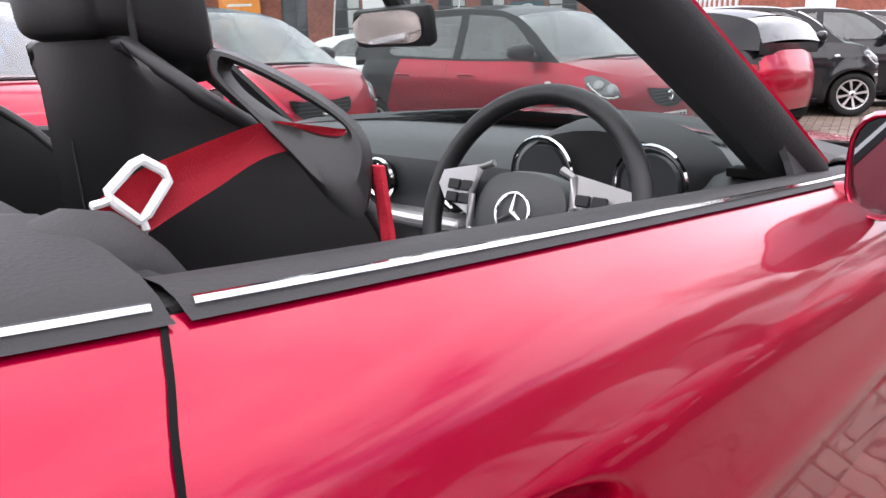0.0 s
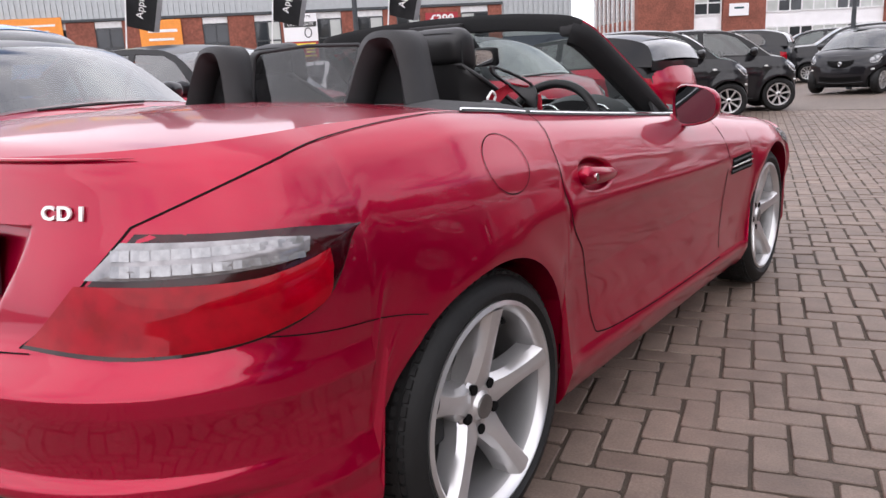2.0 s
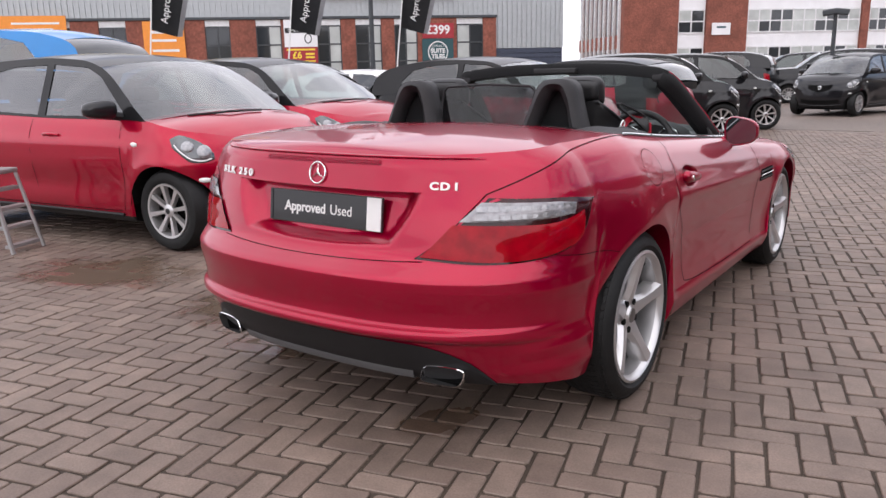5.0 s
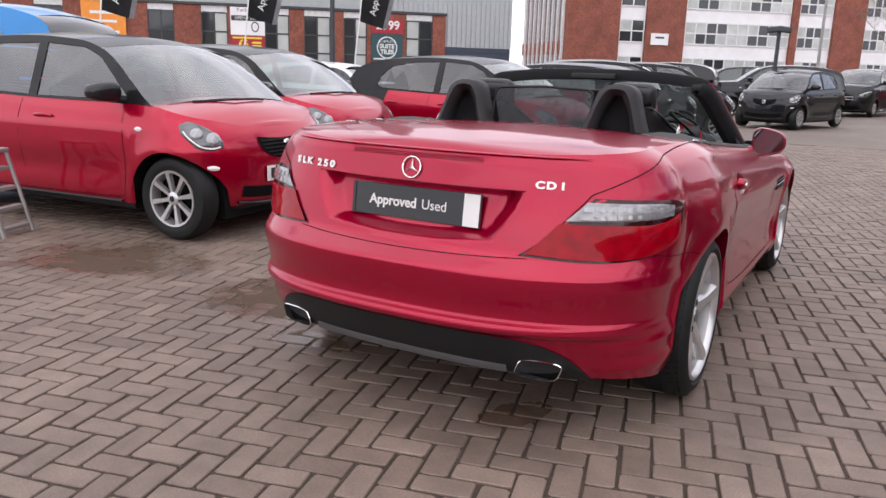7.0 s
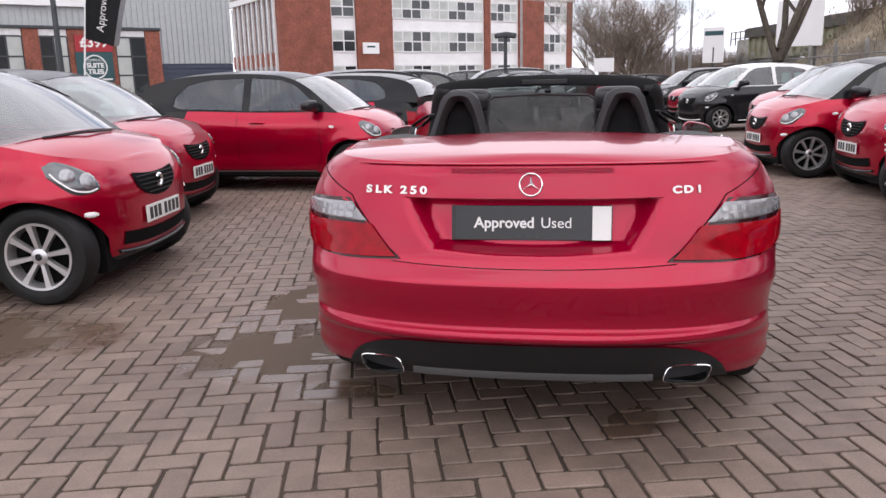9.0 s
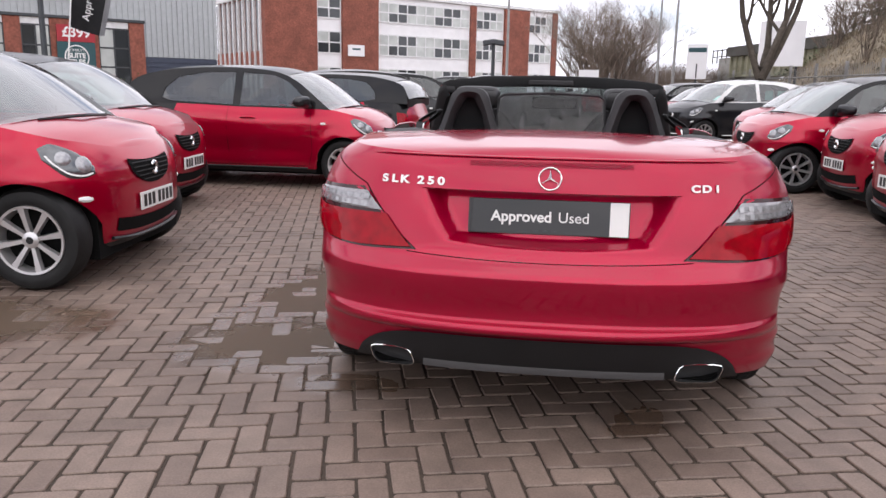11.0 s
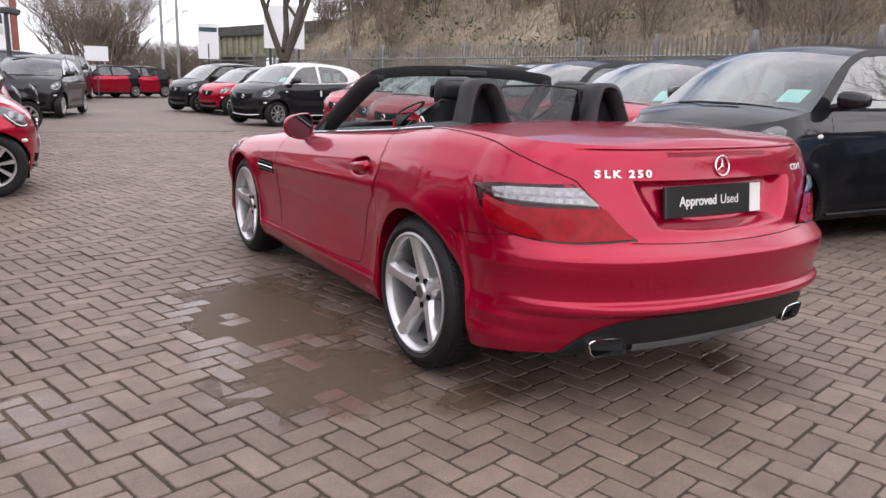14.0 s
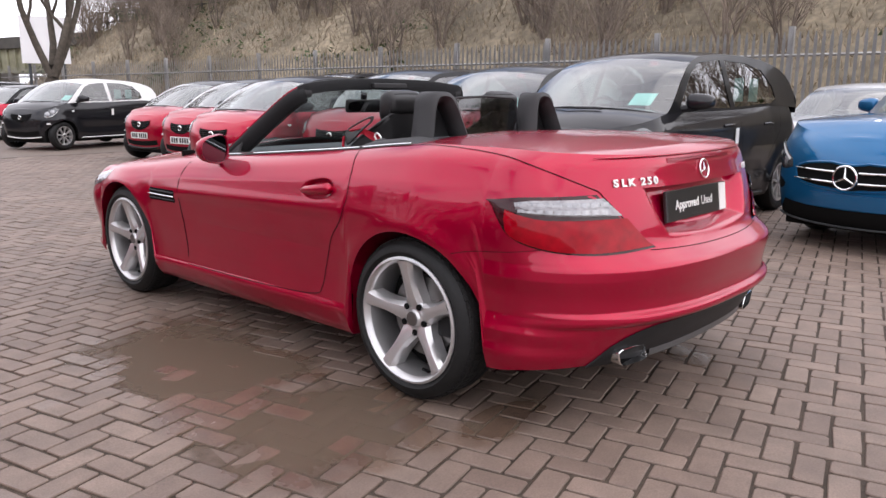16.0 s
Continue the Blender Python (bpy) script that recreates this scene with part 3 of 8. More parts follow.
# ---- the red roadster ----
AXLE = 0.055
HULL_BELT = smooth_table([(-0.90, 0.90), (-0.74, 0.945), (-0.66, 0.958), (-0.50, 0.972), (-0.25, 0.982), (0.0, 0.985), (0.2, 0.972), (0.47, 0.945), (1.0, 0.900), (1.45, 0.865), (1.75, 0.845), (2.2, 0.797), (2.7, 0.745), (3.0, 0.675), (3.25, 0.56)])
HULL_WIDE = smooth_table([(0.0, 0.815), (0.05, 0.845), (0.11, 0.862), (0.155, 0.872), (0.19, 0.860), (0.30, 0.855), (0.45, 0.864), (0.58, 0.872), (0.68, 0.874), (0.76, 0.870), (0.83, 0.860), (0.89, 0.840), (0.94, 0.818), (0.975, 0.785), (1.0, 0.745)])
HULL_TAIL = smooth_table([(0.18, -0.66), (0.25, -0.725), (0.33, -0.775), (0.385, -0.803), (0.402, -0.844), (0.416, -0.857), (0.430, -0.855), (0.446, -0.829), (0.47, -0.828), (0.52, -0.836), (0.57, -0.843), (0.588, -0.844), (0.597, -0.838), (0.615, -0.812), (0.640, -0.774), (0.66, -0.757), (0.72, -0.740), (0.80, -0.716), (0.845, -0.701), (0.88, -0.692), (0.93, -0.681), (0.965, -0.662)])
HULL_NOSE = smooth_table([(0.15, 3.14), (0.25, 3.22), (0.45, 3.27), (0.55, 3.25), (0.66, 3.12), (0.80, 2.9)])


def roadster_bulge(y, z):
    """Haunches over the wheels and the crease along the flank."""
    h = max(0.0, 1 - abs(z - 0.70) / 0.34)
    h = h * h * (3 - 2 * h)
    g = 0.026 * math.exp(-((y - 0.02) / 0.42) ** 2) + 0.020 * math.exp(-((y - 2.43) / 0.40) ** 2)
    # flared lips at the arches
    f = 0.0
    for a in (AXLE, 2.43):
        d = math.hypot(y - a, z - 0.315)
        f += 0.010 * math.exp(-((d - 0.36) / 0.05) ** 2)
    taper = -0.10 * max(0.0, (y - 2.45) / 0.8) ** 1.6 - 0.040 * max(0.0, -y / 0.3) ** 1.2
    # a soft crease that rises from the front wing to the door handle
    zc = 0.655 + 0.055 * (2.0 - y) / 1.6
    crease = 0.010 * math.exp(-((z - zc) / 0.035) ** 2) * max(0.0, min(1.0, (2.1 - y) / 0.5, (y - 0.05) / 0.5))
    side = -0.012 * max(0.0, 1 - abs(z - 0.52) / 0.16) * max(0.0, min(1.0, (y - 0.35) / 0.4, (2.0 - y) / 0.4))
    # the bumper's ledge carried round the corner
    k = max(0.0, min(1.0, (-0.10 - y) / 0.20))
    led = k * k * (3 - 2 * k) * (0.010 * max(0.0, 1 - abs(z - 0.555) / 0.05) + 0.014 * max(0.0, 1 - abs(z - 0.36) / 0.06))
    return h * g + f + taper + crease + side + led


HULL = Hull(HULL_WIDE, roadster_bulge, HULL_BELT, None, HULL_TAIL, HULL_NOSE, -0.30, 2.72, 2.55, 2.4)
HULL_LOW = arch_low((AXLE, 2.43), smooth_table([(-0.9, 0.258), (-0.5, 0.226), (-0.36, 0.208), (0.33, 0.175), (0.6, 0.170), (1.9, 0.165), (2.1, 0.17), (2.8, 0.20), (3.2, 0.20)]), 0.352, 0.312)


def recess(x, z):
    """How deep the number plate tray lies in the boot lid."""
    half = 0.425 - 0.10 * ((0.848 - z) / 0.185) ** 1.6 if z < 0.848 else 0
    zlow = 0.660 + 0.022 * (x / 0.36) ** 2
    if z > 0.846 or z < zlow or abs(x) > half:
        return 0.0
    e = min(1.0, (half - abs(x)) / 0.085, (z - zlow) / 0.036, max(0.10, (0.848 - z) / 0.010))
    return 0.066 * e * e * (3 - 2 * e)


def handle_cup(y, z):
    """How deep the scoop behind the door handle lies."""
    t = (y - 0.475) / 0.225
    if not 0 < t < 1:
        return 0.0
    zc, hz = 0.787 - 0.020 * t, 0.050 - 0.012 * t
    e = 1.25 * (1 - (abs(2 * t - 1) ** 2.4 + abs((z - zc) / hz) ** 2.2))
    e = max(0.0, min(1.0, e))
    return 0.024 * e * e * (3 - 2 * e)


def roadster_wheel(parent, x, y, r, name="wheel"):
    """Tyre, five wide spokes, hub, bolts, brake disc."""
    w = thing_part(name, parent)
    sx = 1 if x > 0 else -1
    w.matrix_local = Matrix.Translation((x, y, r)) @ Matrix.Diagonal((sx, 1, 1, 1))
    rim = 0.243
    bm = bmesh.new()
    lathe(bm, [(rim - 0.008, -0.195), (rim + 0.02, -0.222), (r - 0.03, -0.228), (r - 0.008, -0.205), (r, -0.17), (r + 0.0, -0.055), (r - 0.008, -0.022), (r - 0.03, 0.0), (r - 0.05, 0.004), (rim + 0.02, 0.0), (rim + 0.004, -0.008), (rim - 0.004, -0.02)], 64)
    part("tyre", weld(bm), RUBBER, w, smooth=True)
    bm = bmesh.new()
    for k in range(5):
        x0 = -0.165 + k * 0.03
        lathe(bm, [(r - 0.003, x0 - 0.003), (r + 0.0015, x0 - 0.003), (r + 0.0015, x0 + 0.013), (r - 0.003, x0 + 0.013)], 48)
    part("tread", bm, RUBBER, w)
    # shoulder blocks and the valve
    bm = bmesh.new()
    for k in range(72):
        m = Matrix.Rotation(k * 2 * math.pi / 72, 4, "X")
        p = [(-0.085, -0.0095, r + 0.001), (-0.052, -0.0095, r + 0.001), (-0.021, -0.0095, r - 0.0065), (-0.021, 0.0095, r - 0.0065), (-0.052, 0.0095, r + 0.001), (-0.085, 0.0095, r + 0.001)]
        top = [bm.verts.new(m @ Vector((a, b + 0.004 * (a + 0.05) / 0.03, c + 0.0025))) for a, b, c in p]
        bot = [bm.verts.new(m @ Vector((a, b * 1.1, c - 0.006))) for a, b, c in p]
        bm.faces.new((top[0], top[1], top[4], top[5])), bm.faces.new((top[1], top[2], top[3], top[4]))
        for i in range(6):
            bm.faces.new((bot[i], bot[(i + 1) % 6], top[(i + 1) % 6], top[i]))
    part("tread_shoulder", bm, RUBBER, w, "blocky tyre shoulder tread")
    bm = bmesh.new()
    va = -1.95 if sx < 0 else 1.2
    cyl(bm, ((rim - 0.026) * 0 - 0.050, (rim - 0.026) * math.cos(va), (rim - 0.026) * math.sin(va)), (-0.020, (rim - 0.048) * math.cos(va), (rim - 0.048) * math.sin(va)), 0.006, seg=8)
    part("valve", bm, DARK, w)
    bm = bmesh.new()
    lathe(bm, [(rim + 0.006, -0.012), (rim + 0.006, -0.002), (rim - 0.004, 0.002), (rim - 0.012, -0.004), (rim - 0.019, -0.022)], 64)
    part("rim", weld(bm), ALLOY, w, "bright silver rim lip", smooth=True)
    bm = bmesh.new()
    lathe(bm, [(rim - 0.019, -0.022), (rim - 0.024, -0.04), (rim - 0.026, -0.10), (rim - 0.012, -0.19), (rim + 0.004, -0.19)], 64)
    part("barrel", weld(bm), ALLOY_SHADED, w, "inner rim barrel with shade put into its colour", smooth=True)
    for k in range(5):
        a = k * 2 * math.pi / 5 + math.pi / 2 - 0.10
        bm = bmesh.new()
        rows = []
        for t in span(0, 1, 8):
            rr = 0.040 + (rim - 0.012 - 0.040) * t
            half = 0.027 + 0.026 * (1 - t) ** 3.5 + 0.010 * t ** 5 + 0.002 * t
            dep = -0.050 + 0.046 * t ** 0.8
            row = []
            for s in (-1.0, -0.98, -0.60, -0.08, 0.08, 0.60, 0.98, 1.0):
                q = abs(s)
                xx = dep + (0.004 if q < 0.1 else 0.0 if q < 0.7 else (-0.020 if q < 0.99 else -0.065))
                row.append(Vector((xx, rr * math.cos(a) - s * half * math.sin(a), rr * math.sin(a) + s * half * math.cos(a))))
            rows.append(row)
        grid(bm, rows)
        part("spoke", weld(bm, outward=False), ALLOY, w, smooth=True, sharp=30)
    bm = bmesh.new()
    lathe(bm, [(0.0005, -0.034), (0.030, -0.035), (0.033, -0.040), (0.036, -0.044), (0.066, -0.048), (0.074, -0.056), (0.076, -0.10)], 32)
    part("hub", weld(bm), ALLOY, w, smooth=True)
    bm = bmesh.new()
    lathe(bm, [(0.0005, -0.029), (0.027, -0.031), (0.029, -0.036)], 24)
    part("centre_cap", weld(bm), STEEL, w, "dark grey centre cap", smooth=True)
    for k in range(5):
        a = (k + 0.5) * 2 * math.pi / 5 + math.pi / 2 - 0.10
        bm = bmesh.new()
        c = Vector((0, 0.056 * math.cos(a), 0.056 * math.sin(a)))
        cyl(bm, c + Vector((-0.06, 0, 0)), c + Vector((-0.040, 0, 0)), 0.0125, seg=10)
        part("bolt", bm, DARK, w)
    bm = bmesh.new()
    cyl(bm, (-0.125, 0, 0), (-0.10, 0, 0), 0.160, seg=40)
    part("brake_disc", bm, STEEL, w)
    part("brake_caliper", boxm(-0.145, -0.085, -0.155, -0.085, -0.06, 0.08, bevel=0.01), PLASTIC, w)
    # added black disc that stands in for the shade deep inside the wheel
    bm = bmesh.new()
    cyl(bm, (-0.20, 0, 0), (-0.15, 0, 0), rim - 0.02, seg=40)
    part("backing", bm, DARK, w)
    return w


def hull_u(y, z):
    """The place round the shell for a point along the car."""
    if y >= HULL.rc:
        return HULL.u(y)
    a, b = 0.0, 1.0
    for _ in range(26):
        mid = (a + b) / 2
        if HULL.raw(mid, z).y < y:
            a = mid
        else:
            b = mid
    return (a + b) / 2


def roadster_body(car):
    us = sorted(set(span(0, 1, 40) + span(0.932, 0.998, 22) + span(0.11, 0.34, 25)))
    ys = sorted(set([round(v, 4) for v in span(-0.30, 2.72, 110)] + span(0.47, 0.705, 44) + [0.50, 1.70]))
    us += [HULL.u(y) for y in ys[1:]] + [HULL.end - 1 + t for t in span(0, 1, 14)[1:]]
    vs = sorted(set(span(0, 1, 46) + span(0.725, 0.875, 32) + span(0.555, 0.665, 16) + span(0.44, 0.53, 14) + span(0.18, 0.29, 16)))
    bm = bmesh.new()
    rows_all = []
    for u in us:
        yg = HULL.raw(u, 0.5).y
        lo, hi = HULL_LOW(yg if u <= HULL.end - 1 else 3.1), HULL.top(u)
        row = []
        for v in vs:
            z = lo + (hi - lo) * v
            p = HULL.at(u, z)
            if u < 1:
                p.y += recess(p.x, z)
            elif 0.47 < p.y < 0.71:
                p.x -= handle_cup(p.y, z)
            row.append(p)
        rows_all.append(row)
    k0, k1 = us.index(HULL.u(0.50)), us.index(HULL.u(1.70))
    j0 = 9
    grid(bm, rows_all[: k0 + 1])
    grid(bm, [r[: j0 + 1] for r in rows_all[k0 : k1 + 1]])
    grid(bm, rows_all[k1:])
    # sill turned under
    grid(bm, [[HULL.at(HULL.u(y), HULL_LOW(y)), HULL.at(HULL.u(y), HULL_LOW(y)) + Vector((-0.12, 0, -0.01))] for y in span(0.36, 2.07, 30)])
    mirrored(bm)
    weld(bm, 2e-4)
    for a in (AXLE, 2.43):
        for s in (1, -1):
            lip = bmesh.new()
            rows = []
            for t in span(-0.35, 0.35, 36):
                p = HULL.at(hull_u(a + t, HULL_LOW(a + t)), HULL_LOW(a + t))
                rows.append([Vector((s * q.x, q.y, q.z)) for q in (p, p + Vector((-0.015, 0, 0.004)), p + Vector((-0.2, 0, 0)))])
            grid(lip, rows)
            part("arch_lip", lip, RED, car, smooth=True)
    part("body", bm, RED, car, "red metallic body shell", smooth=True, sharp=50)
    for s in (1, -1):
        bm = bmesh.new()
        grid(bm, [[Vector((s * p.x, p.y, p.z)) for p in r[j0:]] for r in rows_all[k0 : k1 + 1]], flip=s < 0)
        weld(bm, 2e-4, False)
        d = part("door", bm, RED, car, "red door panel", smooth=True, sharp=89)
        roadster_door_parts(d, s)
    # the deck between the upper edges: boot lid and bonnet
    def cap(u_list, spine, name, label, zfix):
        bm = bmesh.new()
        rows = []
        for u in u_list:
            e = HULL.at(u, HULL.top(u))
            sy = spine(e.y)
            row = []
            for w in span(0, 1, 14):
                t = 1 - (1 - w) ** 1.9
                row.append(Vector((e.x * (1 - w), e.y + (sy - e.y) * w, e.z + (zfix(sy) - e.z) * t)))
            rows.append(row)
        grid(bm, rows)
        mirrored(bm)
        weld(bm, 2e-4)
        return part(name, bm, RED, car, label, smooth=True, sharp=50)

    lid_z = smooth_table([(-0.62, 0.985), (-0.5, 0.995), (-0.3, 1.008), (0.0, 1.010), (0.2, 1.004), (0.34, 0.996)])
    cap(span(0, 1, 40) + [HULL.u(y) for y in span(-0.30, 0.145, 16)[1:]], lambda y: max(-0.60, y + 0.19 * max(0.0, (y + 0.25) / 0.395) ** 1.5), "boot_lid", "red boot lid with a raised rear lip", lid_z)
    hood_z = smooth_table([(1.55, 0.925), (2.0, 0.90), (2.6, 0.82), (3.0, 0.72), (3.12, 0.66)])
    cap([HULL.u(y) for y in span(1.72, 2.72, 20)] + [HULL.end - 1 + t for t in span(0, 1, 14)[1:]], lambda y: min(y, 2.95), "bonnet", "red bonnet", hood_z)
    # tonneau behind the seats
    bm = bmesh.new()
    rows = []
    for y in span(0.145, 0.46, 8):
        e = HULL.at(HULL.u(y), HULL.top(HULL.u(y)))
        sp = y + 0.19 * (0.46 - y) / 0.315
        rows.append([Vector((e.x * (1 - w), y + (sp - y) * w, e.z - 0.004 + (0.985 - e.z) * (1 - (1 - w) ** 2))) for w in span(0, 1, 10)])
    grid(bm, rows)
    mirrored(bm), weld(bm)
    part("tonneau_cover", bm, SOFT, car, "dark grey soft tonneau panel", smooth=True)
    # lip spoiler with the high brake lamp
    bm = bmesh.new()
    pts = [HULL.at_x(x, 0.945, 0.004) for x in span(-0.60, 0.60, 30)]
    tube(bm, [p + Vector((0, 0.006, 0.008)) for p in pts], [0.006 * (1 - abs(x / 0.62) ** 5) for x in span(-0.60, 0.60, 30)], 8, flat=0.7)
    part("boot_lip", bm, RED, car, smooth=True)
    bm = bmesh.new()
    rows = [[HULL.at_x(x, z, 0.0015) for x in span(-0.262, 0.262, 20)] for z in span(0.926, 0.942, 3)]
    grid(bm, rows)
    part("brake_lamp", thicken(bm, 0.002), RED, car, "slim red high brake lamp", smooth=True)
    seam(HULL, [(HULL_U(x), z) for x, z in [(0.635, 0.848), (0.575, 0.785), (0.495, 0.70), (0.43, 0.648)]], 0.004, parent=car)
    # seams
    # boot lid cut line from the lamp up to the tonneau corner
    cut = []
    for t in span(0, 1, 24):
        u = HULL_U(0.635) + (HULL.u(0.14) - HULL_U(0.635)) * t
        zt = HULL.top(u)
        z = 0.848 + (zt - 0.004 - 0.848) * (1 - (1 - t) ** 2.6)
        cut.append((u, min(z, zt - 0.002)))
    for s in (1, -1):
        bm = bmesh.new()
        strip(bm, [HULL.at(u, z, 0.0015) for u, z in cut], [HULL.normal(u, z) for u, z in cut], 0.0035)
        part("panel_gap", moved(bm, Matrix.Diagonal((s, 1, 1, 1))), DARK, car)
    bm = bmesh.new()
    pts = [HULL.at_x(x, 0.642 - 0.012 * (1 - (x / 0.46) ** 2), 0.002) for x in span(-0.46, 0.46, 30)]
    strip(bm, pts, [Vector((0, -1, 0.3))] * 31, 0.0026)
    part("panel_gap", bm, DARK, car)
    # tonneau side seam, bumper to wing seam
    seam(HULL, [(HULL.u(-0.175), 0.612), (HULL.u(-0.25), 0.628), (1 - 0.10, 0.645), (HULL_U(0.80), 0.66)], 0.0022, parent=car)
    # front wing and bonnet gaps
    seam(HULL, [(HULL.u(1.72), 0.842), (HULL.u(1.76), 0.72), (HULL.u(1.74), 0.5), (HULL.u(1.72), 0.32)], 0.006, parent=car)
    seam(HULL, [(HULL.u(y), z) for y, z in [(0.441, 0.951), (0.418, 0.930), (0.401, 0.905), (0.384, 0.85), (0.380, 0.765), (0.397, 0.706), (0.44, 0.645), (0.497, 0.58), (0.552, 0.46), (0.588, 0.35), (0.63, 0.318), (0.82, 0.300), (1.2, 0.288), (1.72, 0.283)]], 0.0036, parent=car, sub=6)


def HULL_U(x, z=0.75):
    lo, hi = 0.0, 1.0
    for _ in range(30):
        mid = (lo + hi) / 2
        if HULL.raw(mid, z).x > x:
            hi = mid
        else:
            lo = mid
    return (lo + hi) / 2


def roadster_door_parts(d, s):
    """Handle, lock, chrome belt strip and inner card."""
    flip = Matrix.Diagonal((s, 1, 1, 1))
    # shallow scoop and pull handle
    bm = bmesh.new()
    rows = []
    for t in [0.0, 0.01, 0.03, 0.06, 0.10] + span(0.17, 0.80, 9) + [0.86, 0.91, 0.95, 0.98, 1.0]:
        y = 0.480 + 0.212 * t
        zc, hz = 0.786 - 0.022 * t, (0.026 - 0.010 * t) * max(0.2, min(1.0, (t / 0.10) ** 0.5 if t < 0.10 else 1.0, ((1 - t) / 0.16) ** 0.5 if t > 0.84 else 1.0))
        base = HULL.at(HULL.u(y), zc).x
        out = 0.004 + 0.020 * math.sin(math.pi * min(1.0, 0.12 + 0.88 * t)) ** 0.7
        rows.append([Vector((base + out + dx, y, zc + dz * hz)) for dx, dz in [(-0.020, -0.8), (-0.006, -1.0), (0.003, -0.75), (0.008, -0.3), (0.010, 0.15), (0.007, 0.6), (0.0, 0.95), (-0.014, 1.0), (-0.022, 0.7)]])
    grid(bm, rows)
    for r in (rows[0], rows[-1]):
        bm.faces.new([bm.verts.new(q) for q in r])
    weld(bm)
    moved(bm, flip)
    h = part("handle", bm, RED, d, "red pull handle", smooth=True)
    if s > 0:
        bm = bmesh.new()
        p = Vector((HULL.at(HULL.u(0.518), 0.781).x + 0.031, 0.520, 0.779))
        cyl(bm, p - Vector((0.02, 0, 0)), p + Vector((0.003, 0, 0)), 0.010, seg=16)
        part("lock", bm, CHROME, h, "round chrome key lock")
    # weather strip and chrome strip on the belt line
    def rail(y, w, zz):
        p = HULL.at(HULL.u(y), HULL.top(HULL.u(y)))
        return Vector((p.x + w, y, p.z + zz))
    def low(y, dz):
        u = HULL.u(y)
        return HULL.at(u, HULL.top(u) - dz, 0.003)
    bm = bmesh.new()
    prof = [(-0.052, -0.05), (-0.048, 0.003), (-0.036, 0.011), (-0.018, 0.011), (-0.004, 0.007)]
    grid(bm, [[rail(y, w, zz) for w, zz in prof] + [low(y, 0.002), low(y, 0.0042)] for y in span(0.447, 1.62, 24)])
    moved(bm, flip)
    part("belt_seal", bm, SOFT, d, "dark grey belt line seal", smooth=True)
    bm = bmesh.new()
    tube(bm, [rail(y, -0.001, 0.0045) for y in span(0.454, 1.60, 24)], 0.0036, 6)
    moved(bm, flip)
    part("chrome_strip", bm, CHROME, d, "thin chrome strip", smooth=True)
    bm = bmesh.new()
    grid(bm, [[rail(y, -0.050, -0.04), rail(y, -0.085, -0.10), rail(y, -0.13, -0.30), rail(y, -0.10, -0.36), rail(y, -0.13, -0.5), rail(y, -0.10, -0.66)] for y in span(0.40, 1.70, 20)])
    moved(bm, flip)
    part("door_card", bm, SOFT, d, "dark grey door lining", smooth=True)


